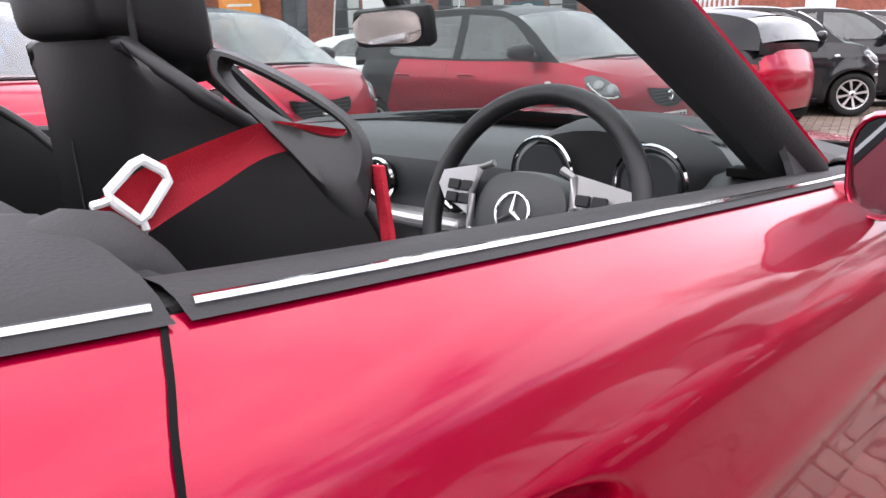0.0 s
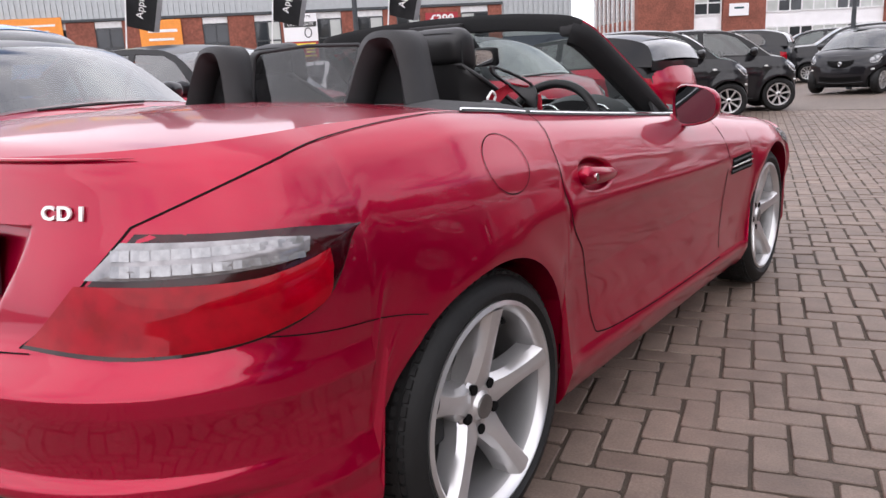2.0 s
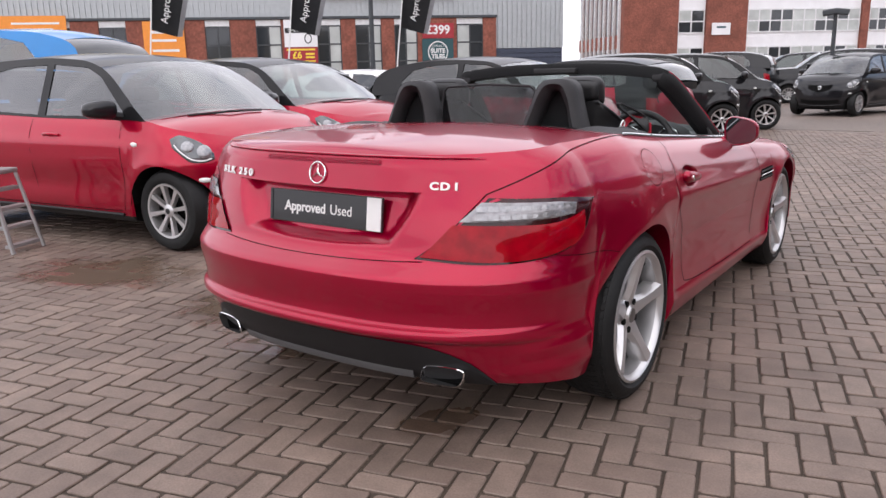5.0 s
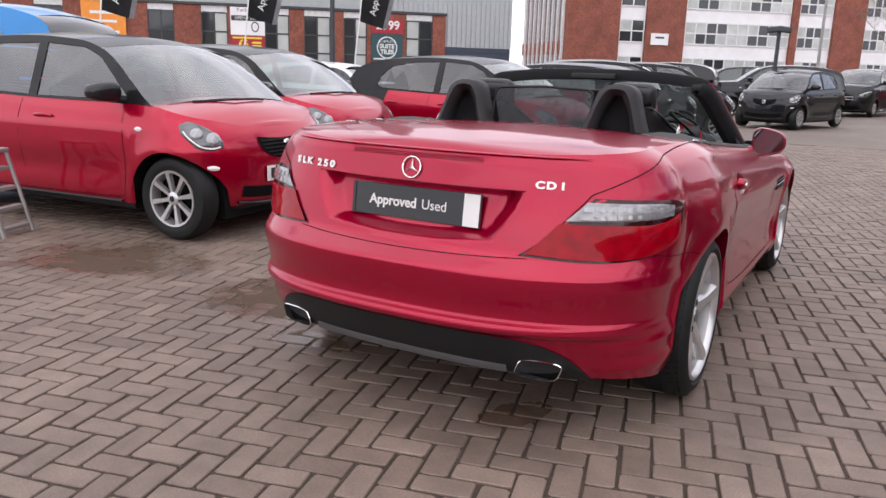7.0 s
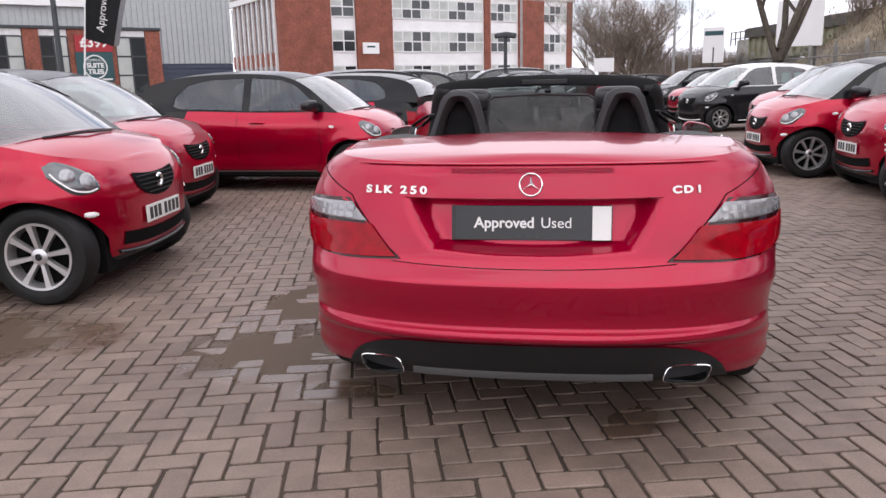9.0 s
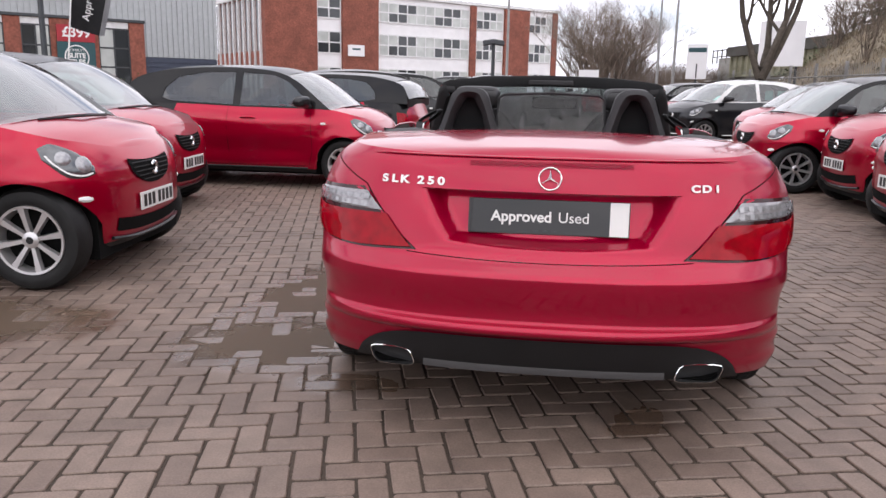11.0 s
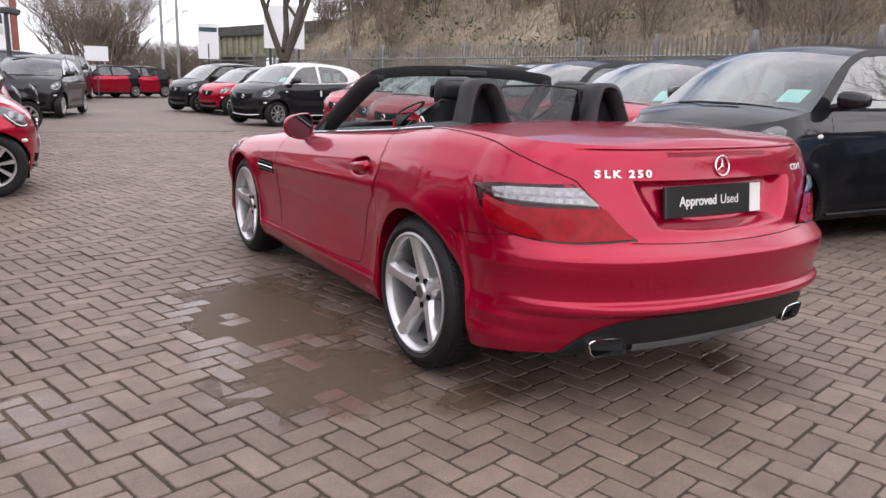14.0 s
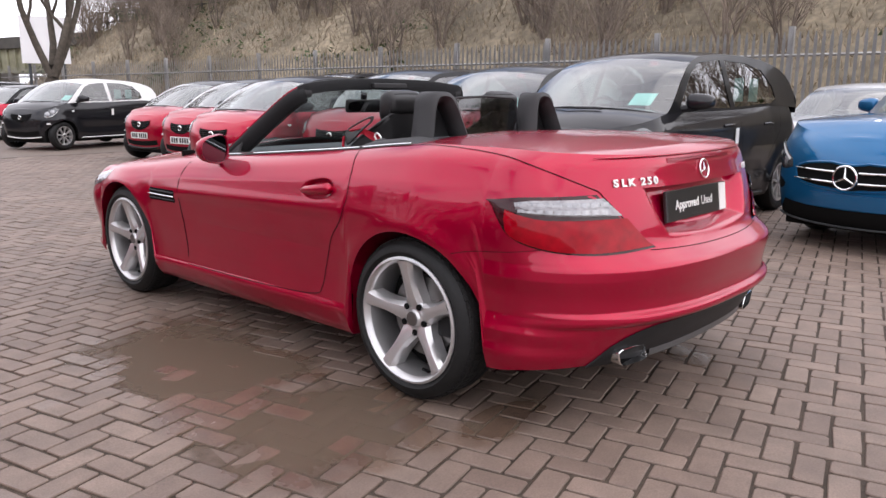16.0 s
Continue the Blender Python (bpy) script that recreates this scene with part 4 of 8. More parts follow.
def roadster_rear_parts(car):
    # rear quarter belt strip
    for s in (1, -1):
        flip = Matrix.Diagonal((s, 1, 1, 1))
        bm = bmesh.new()
        def rail(y, w, zz):
            p = HULL.at(HULL.u(y), HULL.top(HULL.u(y)))
            return Vector((p.x + w, y, p.z + zz))
        def low(y, dz):
            u = HULL.u(y)
            return HULL.at(u, HULL.top(u) - dz, 0.003)
        grid(bm, [[rail(y, w, zz * min(1.0, 0.1 + (y - 0.14) / 0.12)) for w, zz in [(-0.26, -0.01), (-0.23, 0.020), (-0.15, 0.030), (-0.06, 0.024), (-0.02, 0.016), (-0.004, 0.009)]] + [low(y, 0.002), low(y, 0.0042)] for y in span(0.14, 0.439, 8)])
        moved(bm, flip)
        part("quarter_trim", bm, SOFT, car, "dark grey trim behind the door", smooth=True)
        part("gap_filler", boxm(min(s * 0.56, s * 0.742), max(s * 0.56, s * 0.742), 0.40, 0.47, 0.90, 0.951, bevel=0.004), CLOTH, car)
        bm = bmesh.new()
        tube(bm, [rail(y, -0.001, 0.0045) for y in span(0.15, 0.432, 8)], 0.0036, 6)
        moved(bm, flip)
        part("chrome_strip", bm, CHROME, car, smooth=True)
        # tail lamp
        lamp = thing_part("tail_lamp", car)
        ui, uo = HULL_U(0.43, 0.65), HULL_U(0.63, 0.83)
        tip = HULL_U(0.842, 0.8)
        low = [(ui, 0.648), (ui + (0.93 - ui) * 0.35, 0.640), (ui + (0.93 - ui) * 0.7, 0.655), (0.90, 0.70), (tip - 0.02, 0.80)]
        mid = [(HULL_U(0.51, 0.73), 0.728), (0.72, 0.728), (0.84, 0.742), (0.93, 0.765), (tip, 0.812)]
        upp = [(uo, 0.838), (0.80, 0.832), (0.88, 0.828), (0.94, 0.822), (tip, 0.815)]
        bm = bmesh.new()
        grid(bm, patch(HULL, low, upp, 20, 10, 0.005))
        moved(bm, flip)
        part("lamp_base", weld(bm, outward=False), LAMP_DARK, lamp, "dark red lamp surround", smooth=True)
        low = [(ui + 0.014, 0.652), (ui + (0.93 - ui) * 0.37, 0.6445), (ui + (0.93 - ui) * 0.68, 0.659), (0.890, 0.70), (0.918, 0.756)]
        mid = [(HULL_U(0.538, 0.745), 0.755), (0.70, 0.757), (0.80, 0.765), (0.86, 0.775), (0.915, 0.787)]
        bm = bmesh.new()
        grid(bm, patch(HULL, low, mid, 20, 6, 0.003, -0.0075))
        moved(bm, flip)
        part("red_lens", weld(bm, outward=False), LAMP_RED, lamp, "red lower lens", smooth=True)
        bm = bmesh.new()
        a = HULL_U(0.555, 0.77)
        lo2 = [(a, 0.765), (a + 0.10, 0.766), (0.79, 0.776), (0.865, 0.790)]
        up2 = [(HULL_U(0.612, 0.82), 0.824), (0.75, 0.821), (0.81, 0.818), (0.872, 0.812)]
        grid(bm, patch(HULL, lo2, up2, 16, 4, 0.005, -0.007))
        moved(bm, flip)
        part("clear_lens", weld(bm, outward=False), LAMP_CLEAR, lamp, "clear white lens band", smooth=True)
        for z0, z1 in ((0.770, 0.788), (0.795, 0.812)):
            for k in range(10):
                u0 = a + 0.055 + (0.80 - a) * k / 10
                u1 = u0 + (0.80 - a) / 10 * 0.94
                dz = 0.012 * (k / 10) * (0.8 if z0 > 0.79 else 1.0)
                bm = bmesh.new()
                rows = [[HULL.at(u, z + dz, 0.0125 if inner else 0.0115) for u, inner in ((u0, 0), ((u0 + u1) / 2, 1), (u1, 0))] for z in (z0, (z0 + z1) / 2, z1 - dz * 0.7)]
                grid(bm, rows)
                moved(bm, flip)
                part("reflector", bm, SILVER_LENS, lamp)
        # fuel flap on the driver's flank only
    bm = bmesh.new()
    ring = [(0.148 + 0.086 * math.cos(a) + 0.012 * math.sin(a), 0.860 + 0.064 * math.sin(a) - 0.010 * math.cos(a)) for a in np.linspace(0, 2 * math.pi, 41)]
    strip(bm, [HULL.at(HULL.u(y), z, 0.0015) for y, z in ring], [HULL.normal(HULL.u(y), z) for y, z in ring], 0.0022)
    part("fuel_flap_gap", bm, DARK, car)
    # bumper valance
    bm = bmesh.new()
    rows = []
    for t in span(0, 1, 6):
        row = []
        for x in span(-0.655, 0.655, 48):
            e = 1 - (abs(x) / 0.655) ** 7
            z0 = 0.236
            z1 = 0.243 + 0.140 * max(e, 0.0) ** 0.8
            row.append(HULL.at_x(x, z0 + (z1 - z0) * t, 0.006 if 0 < t < 1 else 0.003))
        rows.append(row)
    grid(bm, rows)
    part("diffuser", weld(bm), PLASTIC, car, "black textured rear diffuser", smooth=True)
    bm = bmesh.new()
    rows = [[HULL.at_x(x, z, o) for x in span(-0.40, 0.40, 24)] for z, o in ((0.243, 0.004), (0.249, 0.016), (0.261, 0.014), (0.271, 0.006))]
    grid(bm, rows)
    part("diffuser_strip", bm, SATIN, car, "raised lower diffuser strip", smooth=True)
    for s in (1, -1):
        bm = bmesh.new()
        c = HULL.at_x(s * 0.508, 0.276, 0.012)
        n = 28
        def loop(w, h, dy, sk=0.012):
            out = []
            for k in range(n):
                a = k * 2 * math.pi / n
                ca, sa = math.cos(a), math.sin(a)
                px = w * math.copysign(abs(ca) ** 0.45, ca)
                pz = h * math.copysign(abs(sa) ** 0.5, sa)
                out.append(Vector((c.x + px + s * sk * pz / h, c.y + dy + 0.16 * s * (px if s > 0 else px), c.z + pz)))
            return out
        loops = [loop(0.064, 0.026, 0.08), loop(0.073, 0.034, 0.0), loop(0.074, 0.034, -0.010), loop(0.071, 0.0315, -0.0125), loop(0.070, 0.0305, -0.006), loop(0.069, 0.0295, 0.045)]
        vs = [[bm.verts.new(p) for p in l] for l in loops]
        for a, b in zip(vs, vs[1:]):
            for k in range(n):
                bm.faces.new((a[k], a[(k + 1) % n], b[(k + 1) % n], b[k]))
        bm.normal_update()
        ex = part("exhaust_tip", weld(bm), CHROME, car, "flattened chrome exhaust tip", smooth=True)
        bm = bmesh.new()
        bm.faces.new([bm.verts.new(p) for p in loop(0.0688, 0.0293, 0.022)])
        part("exhaust_bore", thicken(bm, 0.003), DARK, ex)
    # plate, badges
    pl = thing_part("number_plate", car)
    tilt = Matrix.Translation((0.0, -0.671, 0.762)) @ Matrix.Rotation(radians(-7.0), 4, "X")
    pl.matrix_local = tilt
    part("plate", boxm(-0.262, 0.262, -0.006, 0.004, -0.0575, 0.0575, bevel=0.002), PLATE_BLACK, pl, "black dealer plate")
    part("white_end", boxm(0.198, 0.258, -0.0085, -0.0055, -0.055, 0.055), PLATE_WHITE, pl, "white end of the plate")
    part("plate_edge", boxm(-0.262, -0.250, -0.0085, -0.0055, -0.055, 0.055), GREY_TRIM, pl)
    part("lettering", moved(text_mesh("Approved", 0.049, 0.0011, 0.0006), Matrix.Translation((-0.088, -0.0075, -0.001))), PLATE_WHITE, pl)
    part("lettering", moved(text_mesh("Used", 0.049, 0.0, 0.0006), Matrix.Translation((0.082, -0.0075, -0.001))), PLATE_WHITE, pl)
    for k in range(3):
        part("text_bar", boxm(-0.05 + k * 0.03, -0.03 + k * 0.03, -0.0075, -0.006, -0.048, -0.044), GREY_TRIM, pl)

    def badge(words, x, z, size, pitch):
        wdt = size * pitch
        for i, ch in enumerate(words):
            if ch == " ":
                continue
            xx = x + (i - (len(words) - 1) / 2) * wdt - (0.35 * wdt if " " in words[:i] else 0.0)
            p = HULL.at_x(xx, z, 0.004)
            q = HULL.at_x(xx + 0.01, z, 0.004)
            ang = math.atan2(q.y - p.y, q.x - p.x)
            bm = text_mesh(ch, size, 0.0014, 0.002)
            bmesh.ops.scale(bm, vec=(1.15, 1, 0.85), verts=bm.verts)
            part("badge_letter", moved(bm, Matrix.Translation(p) @ Matrix.Rotation(ang, 4, "Z") @ Matrix.Rotation(radians(-12), 4, "X")), BADGE, car)

    badge("SLK 250", -0.446, 0.869, 0.042, 0.82)
    badge("CDI", 0.496, 0.868, 0.038, 0.92)
    # round emblem as a plain ring with three arms
    em = thing_part("emblem", car)
    em.matrix_local = Matrix.Translation(HULL.at_x(0, 0.890, 0.006)) @ Matrix.Rotation(radians(-11), 4, "X")
    bm = bmesh.new()
    tube(bm, [(0.036 * math.cos(a), 0, 0.036 * math.sin(a)) for a in np.linspace(0, 2 * math.pi, 37)[:-1]], 0.0032, 8, True, up=(0, 1, 0))
    part("ring", bm, CHROME, em, smooth=True)
    for k in range(3):
        a = math.pi / 2 + k * 2 * math.pi / 3
        bm = bmesh.new()
        v = [bm.verts.new(p) for p in [(0.034 * math.cos(a), 0, 0.034 * math.sin(a)), (0.006 * math.cos(a + 1.05), 0, 0.006 * math.sin(a + 1.05)), (0, -0.005, 0), (0.006 * math.cos(a - 1.05), 0, 0.006 * math.sin(a - 1.05))]]
        bm.faces.new((v[0], v[1], v[2])), bm.faces.new((v[0], v[2], v[3]))
        part("arm", thicken(bm, 0.002), CHROME, em)


def roadster_vents(car):
    for s in (1, -1):
        flip = Matrix.Diagonal((s, 1, 1, 1))
        bm = bmesh.new()
        grid(bm, [[HULL.at(HULL.u(y), z, 0.0015) for y in span(1.80, 2.06, 6)] for z in (0.600, 0.63, 0.665)])
        moved(bm, flip)
        v = part("side_vent", bm, DARK, car, "dark vent behind the front wheel")
        for z in (0.612, 0.632, 0.652):
            bm = bmesh.new()
            tube(bm, [HULL.at(HULL.u(y), z, 0.004) for y in span(1.80, 2.06, 6)], 0.004, 6)
            moved(bm, flip)
            part("slat", bm, CHROME if z == 0.632 else PLASTIC, v)


def door_mirror(car):
    for s in (1, -1):
        flip = Matrix.Diagonal((s, 1, 1, 1))
        m = thing_part("door_mirror", car)
        bm = bmesh.new()
        rows = []
        cx, cz = 0.856, 0.899
        for t, w, h in [(0.0, 0.080, 0.066), (0.12, 0.084, 0.070), (0.35, 0.080, 0.067), (0.6, 0.068, 0.057), (0.85, 0.040, 0.036), (1.0, 0.010, 0.008)]:
            y = 1.40 + 0.12 * t
            ring = []
            for k in range(25):
                a = k * 2 * math.pi / 24
                ca, sa = math.cos(a), math.sin(a)
                px = w * math.copysign(abs(ca) ** 0.65, ca)
                pz = h * math.copysign(abs(sa) ** 0.7, sa) * (1.0 - 0.22 * px / w)
                ring.append(Vector((cx + px, y - 0.05 * px, cz + pz)))
            rows.append(ring)
        grid(bm, rows)
        weld(bm)
        moved(bm, flip)
        part("mirror_shell", bm, RED, m, "red mirror shell", smooth=True)
        bm = bmesh.new()
        def face(sc, dy):
            return [Vector((cx + sc * 0.080 * math.copysign(abs(math.cos(a)) ** 0.65, math.cos(a)), 1.40 + dy - 0.12 * sc * 0.080 * math.copysign(abs(math.cos(a)) ** 0.65, math.cos(a)), cz + sc * 0.066 * math.copysign(abs(math.sin(a)) ** 0.7, math.sin(a)) * (1.0 - 0.22 * math.copysign(abs(math.cos(a)) ** 0.65, math.cos(a))))) for a in np.linspace(0, 2 * math.pi, 25)]
        grid(bm, [face(1.0, 0.0), face(0.985, -0.004), face(0.955, -0.002), face(0.93, 0.016)])
        weld(bm, outward=False)
        moved(bm, flip)
        part("mirror_bezel", bm, RED, m, "red inner edge of the mirror shell", smooth=True)
        bm = bmesh.new()
        bm.faces.new([bm.verts.new(p + Vector((0, 0.07 * (p.x - cx) - 0.10 * (p.z - cz), 0))) for p in face(0.935, 0.012)[:-1]])
        moved(bm, flip)
        part("mirror_glass", weld(bm), DARK_REFLECTION, m)
        bm = bmesh.new()
        tube(bm, [(0.745, 1.455, 0.845), (0.770, 1.452, 0.852), (0.795, 1.450, 0.858), (0.825, 1.452, 0.864)], [0.030, 0.026, 0.022, 0.016], 10, flat=0.7)
        moved(bm, flip)
        part("mirror_foot", bm, RED, m, smooth=True)
        bm = bmesh.new()
        grid(bm, [[Vector((x + 0.003, y, z)) for x, y, z in r] for r in [[(0.712, 1.40, 0.873), (0.708, 1.47, 0.870), (0.70, 1.56, 0.864)], [(0.700, 1.405, 0.90), (0.697, 1.46, 0.895), (0.695, 1.52, 0.88)], [(0.675, 1.405, 0.955), (0.672, 1.42, 0.945), (0.672, 1.44, 0.93)]]])
        moved(bm, flip)
        part("mirror_triangle", thicken(bm, 0.01), SOFT, m, "dark quarter triangle")


def roadster_cabin(car):
    # floor and side walls
    part("cabin_floor", boxm(-0.70, 0.70, 0.12, 2.0, 0.20, 0.24), CLOTH, car, "black cabin floor")
    part("rear_bulkhead", boxm(-0.70, 0.70, 0.24, 0.30, 0.24, 0.965), SOFT, car)
    part("firewall", boxm(-0.72, 0.72, 1.95, 1.98, 0.24, 0.86), DARK, car)
    # underbody closes the shell
    part("underbody", boxm(-0.70, 0.70, -0.38, 2.95, 0.17, 0.24), DARK, car, "black underbody")
    for a in (AXLE, 2.43):
        for s in (1, -1):
            bm = bmesh.new()
            rows = []
            for t in span(-0.1, math.pi + 0.1, 20):
                y, z = a + 0.375 * math.cos(t), 0.31 + 0.375 * math.sin(t)
                rows.append([Vector((s * 0.80, y, z)), Vector((s * 0.56, y, z))])
            grid(bm, rows)
            part("wheel_liner", bm, DARK, car, "black wheel arch liner")
            part("inner_arch", boxm(min(s * 0.55, s * 0.565), max(s * 0.55, s * 0.565), a - 0.40, a + 0.40, 0.16, 0.70), DARK, car)
    # roll hoops with padded A shape
    for s in (1, -1):
        hp = thing_part("roll_hoop", car)
        cx = s * 0.368
        def arch(w, h, y, z0):
            k = 0.60 if w > 0.1 else 0.42
            half = [(-w, 0.0), (-w * 0.87, 0.25 * h), (-w * 0.72, 0.55 * h), (-w * k, 0.82 * h), (-w * k * 0.68, 0.955 * h), (-w * k * 0.25, h)]
            xs, zs = smooth_poly(half + [(-a, b) for a, b in half[::-1]], 3)
            return [Vector((cx + px, y + 0.035 * pz / h, z0 + pz)) for px, pz in zip(xs, zs)]
        bm = bmesh.new()
        o0, o1 = arch(0.136, 0.196, 0.305, 0.982), arch(0.136, 0.196, 0.398, 0.982)
        i0, i1 = arch(0.080, 0.150, 0.312, 0.982), arch(0.080, 0.150, 0.390, 0.982)
        m0 = [(a + b) / 2 + Vector((0, -0.022, 0.004)) for a, b in zip(o0, i0)]
        m1 = [(a + b) / 2 + Vector((0, 0.022, 0.004)) for a, b in zip(o1, i1)]
        grid(bm, list(map(list, zip(*[o0, o1]))))
        grid(bm, list(map(list, zip(*[i0, m0, o0]))))
        grid(bm, list(map(list, zip(*[i1, m1, o1]))))
        grid(bm, list(map(list, zip(*[i0, i1]))))
        part("hoop_frame", weld(bm), SOFT, hp, "dark grey padded hoop", smooth=True, sharp=60)
        bm = bmesh.new()
        j = arch(0.081, 0.151, 0.372, 0.982)
        bm.faces.new([bm.verts.new(p) for p in j])
        part("hoop_mesh", thicken(bm, 0.004), CLOTH, hp, "black mesh in the hoop")
    # wind deflector
    wd = thing_part("wind_deflector", car)
    bm = bmesh.new()
    grid(bm, [[Vector((x * (1 - 0.02 * t), 0.385 + 0.025 * t, 0.985 + 0.170 * t - 0.010 * (x / 0.24) ** 4 * t)) for x in span(-0.24, 0.24, 12)] for t in span(0, 1, 4)])
    p = part("pane", thicken(bm, 0.004), SMOKED, wd, "smoked clear wind deflector")
    p.visible_shadow = False
    bm = bmesh.new()
    tube(bm, [(-0.245, 0.385, 0.985), (-0.243, 0.397, 1.07), (-0.238, 0.408, 1.132), (-0.215, 0.410, 1.149), (0, 0.412, 1.158), (0.215, 0.410, 1.149), (0.238, 0.408, 1.132), (0.243, 0.397, 1.07), (0.245, 0.385, 0.985)], 0.006, 8)
    part("deflector_frame", bm, PLASTIC, wd)
    # seats
    for s in (1, -1):
        seat_at = s * 0.355
        st = thing_part("seat", car)
        st.matrix_local = Matrix.Translation((seat_at, 0, 0))
        # rear shell with wings that run forward and down on both sides
        ridge = [(1.081, 0.085, 0.572), (1.078, 0.100, 0.568), (1.058, 0.126, 0.582), (1.036, 0.148, 0.602), (1.012, 0.163, 0.634), (0.990, 0.176, 0.664), (0.965, 0.196, 0.690), (0.93, 0.222, 0.715), (0.86, 0.245, 0.74), (0.75, 0.252, 0.76), (0.60, 0.250, 0.78), (0.47, 0.24, 0.80)]
        bm = bmesh.new()
        rows = []
        for z, wx, wy in ridge:
            yr = 0.566 + 0.04 * (1.078 - z)
            yf = max(yr + 0.03, min(yr + 0.10, wy + 0.01))
            rows.append([Vector((x, y, z)) for x, y in [(0.0, yr), (0.085 if z < 1.079 else 0.07, yr), (0.098 if z < 1.079 else 0.08, yr + 0.006), (0.098 + (wx - 0.098) * 0.5 + 0.006, yr + (wy - yr) * 0.46), (wx, wy), (wx - 0.016, wy + 0.018), (wx * 0.62, yf), (0.0, yf)]])
        grid(bm, rows)
        bm.faces.new([bm.verts.new(q) for q in rows[0]])
        mirrored(bm)
        part("backrest", weld(bm), LEATHER, st, "black leather backrest with sloping wings", smooth=True, sharp=50)
        rz = [Vector((0.0, 0.574, 1.079)), Vector((0.05, 0.574, 1.079))] + [Vector((wx, wy + 0.006, z - 0.002)) for z, wx, wy in ridge[1:10]]
        for k in (1, -1):
            bm = bmesh.new()
            tube(bm, [Vector((k * p.x, p.y, p.z)) for p in rz], 0.0075, 10)
            part("bolster", bm, LEATHER, st, "rolled leather edge of the backrest", smooth=True)
        bm = bmesh.new()
        tube(bm, [(-0.03, 0.5655 + 0.04 * (1.078 - z), z) for z in (0.99, 0.94, 0.88, 0.80)], 0.0016, 6)
        part("shell_seam", bm, GREY_TRIM, st)
        bm = bmesh.new()
        rows = []
        for y, w, z0, z1 in [(0.551, 0.06, 1.100, 1.130), (0.553, 0.095, 1.090, 1.145), (0.556, 0.112, 1.084, 1.152), (0.560, 0.120, 1.082, 1.158), (0.575, 0.126, 1.078, 1.165), (0.583, 0.128, 1.07, 1.172), (0.600, 0.134, 1.06, 1.182), (0.625, 0.136, 1.05, 1.186), (0.648, 0.128, 1.05, 1.176), (0.662, 0.105, 1.04, 1.150), (0.667, 0.06, 1.06, 1.12)]:
            rows.append([Vector((0.000 + 0.80 * w * math.copysign(abs(math.cos(a)) ** 0.42, math.cos(a)), y + 0.04 * (1.1 - z1) + 0.10 * (0.5 * (z1 - z0) * math.copysign(abs(math.sin(a)) ** 0.42, math.sin(a))) * -1, (z0 + z1) / 2 + (z1 - z0) / 2 * math.copysign(abs(math.sin(a)) ** 0.42, math.sin(a)))) for a in np.linspace(0, 2 * math.pi, 33)])
        bm.faces.new([bm.verts.new(q) for q in rows[0][:-1]])
        grid(bm, rows)
        bm.faces.new([bm.verts.new(q) for q in rows[-1][:-1]])
        part("headrest", weld(bm), LEATHER, st, "black leather headrest", smooth=True, sharp=70)
        bm = bmesh.new()
        tube(bm, [Vector((0.000 + 0.102 * math.copysign(abs(math.cos(a)) ** 0.42, math.cos(a)), 0.579 - 0.007 * math.sin(a), 1.098 + 0.070 * math.copysign(abs(math.sin(a)) ** 0.42, math.sin(a)))) for a in np.linspace(-0.4, math.pi + 0.4, 31)], 0.003, 6, up=(0, 1, 0))
        part("piping", bm, CLOTH, st)
        bm = bmesh.new()
        box(bm, -0.24, 0.24, 0.63, 1.18, 0.36, 0.50, bevel=0.05)
        part("cushion", bm, LEATHER, st, "black leather seat cushion", smooth=True)
        # belt guide loop beside the backrest
        outer = [(0.536, 0.597, 1.066), (0.543, 0.602, 1.071), (0.575, 0.622, 1.057), (0.615, 0.640, 1.035), (0.648, 0.649, 1.012), (0.661, 0.648, 0.990), (0.665, 0.642, 0.965), (0.662, 0.634, 0.948), (0.645, 0.625, 0.958), (0.615, 0.615, 0.990), (0.580, 0.606, 1.020), (0.545, 0.598, 1.046)]
        inner = [(0.552, 0.604, 1.058), (0.556, 0.607, 1.060), (0.580, 0.621, 1.048), (0.612, 0.636, 1.030), (0.634, 0.643, 1.017), (0.642, 0.644, 1.010), (0.636, 0.639, 1.005), (0.622, 0.631, 1.007), (0.604, 0.622, 1.014), (0.585, 0.614, 1.024), (0.565, 0.606, 1.038), (0.552, 0.602, 1.052)]
        oy, oz = smooth_poly([q[1:] for q in outer + outer[:1]], 4)
        ox = smooth_poly([(q[0], 0) for q in outer + outer[:1]], 4)[0]
        iy, iz = smooth_poly([q[1:] for q in inner + inner[:1]], 4)
        ix = smooth_poly([(q[0], 0) for q in inner + inner[:1]], 4)[0]
        rim_i = [Vector((s * (x - 0.355), y, z)) for x, y, z in zip(ix, iy, iz)]
        rim_o = [Vector((s * (x - 0.355), y, z)) for x, y, z in zip(ox, oy, oz)]
        out = Vector((s * 0.006, -0.006, 0.002))
        back = Vector((-s * 0.010, 0.012, 0))
        bm = bmesh.new()
        grid(bm, [rim_i, [a.lerp(b, 0.3) + out for a, b in zip(rim_i, rim_o)], [a.lerp(b, 0.7) + out for a, b in zip(rim_i, rim_o)], rim_o, [p + back for p in rim_o], [p + back for p in rim_i], rim_i])
        part("belt_guide", weld(bm), LEATHER, st, "black leather belt guide loop", smooth=True)
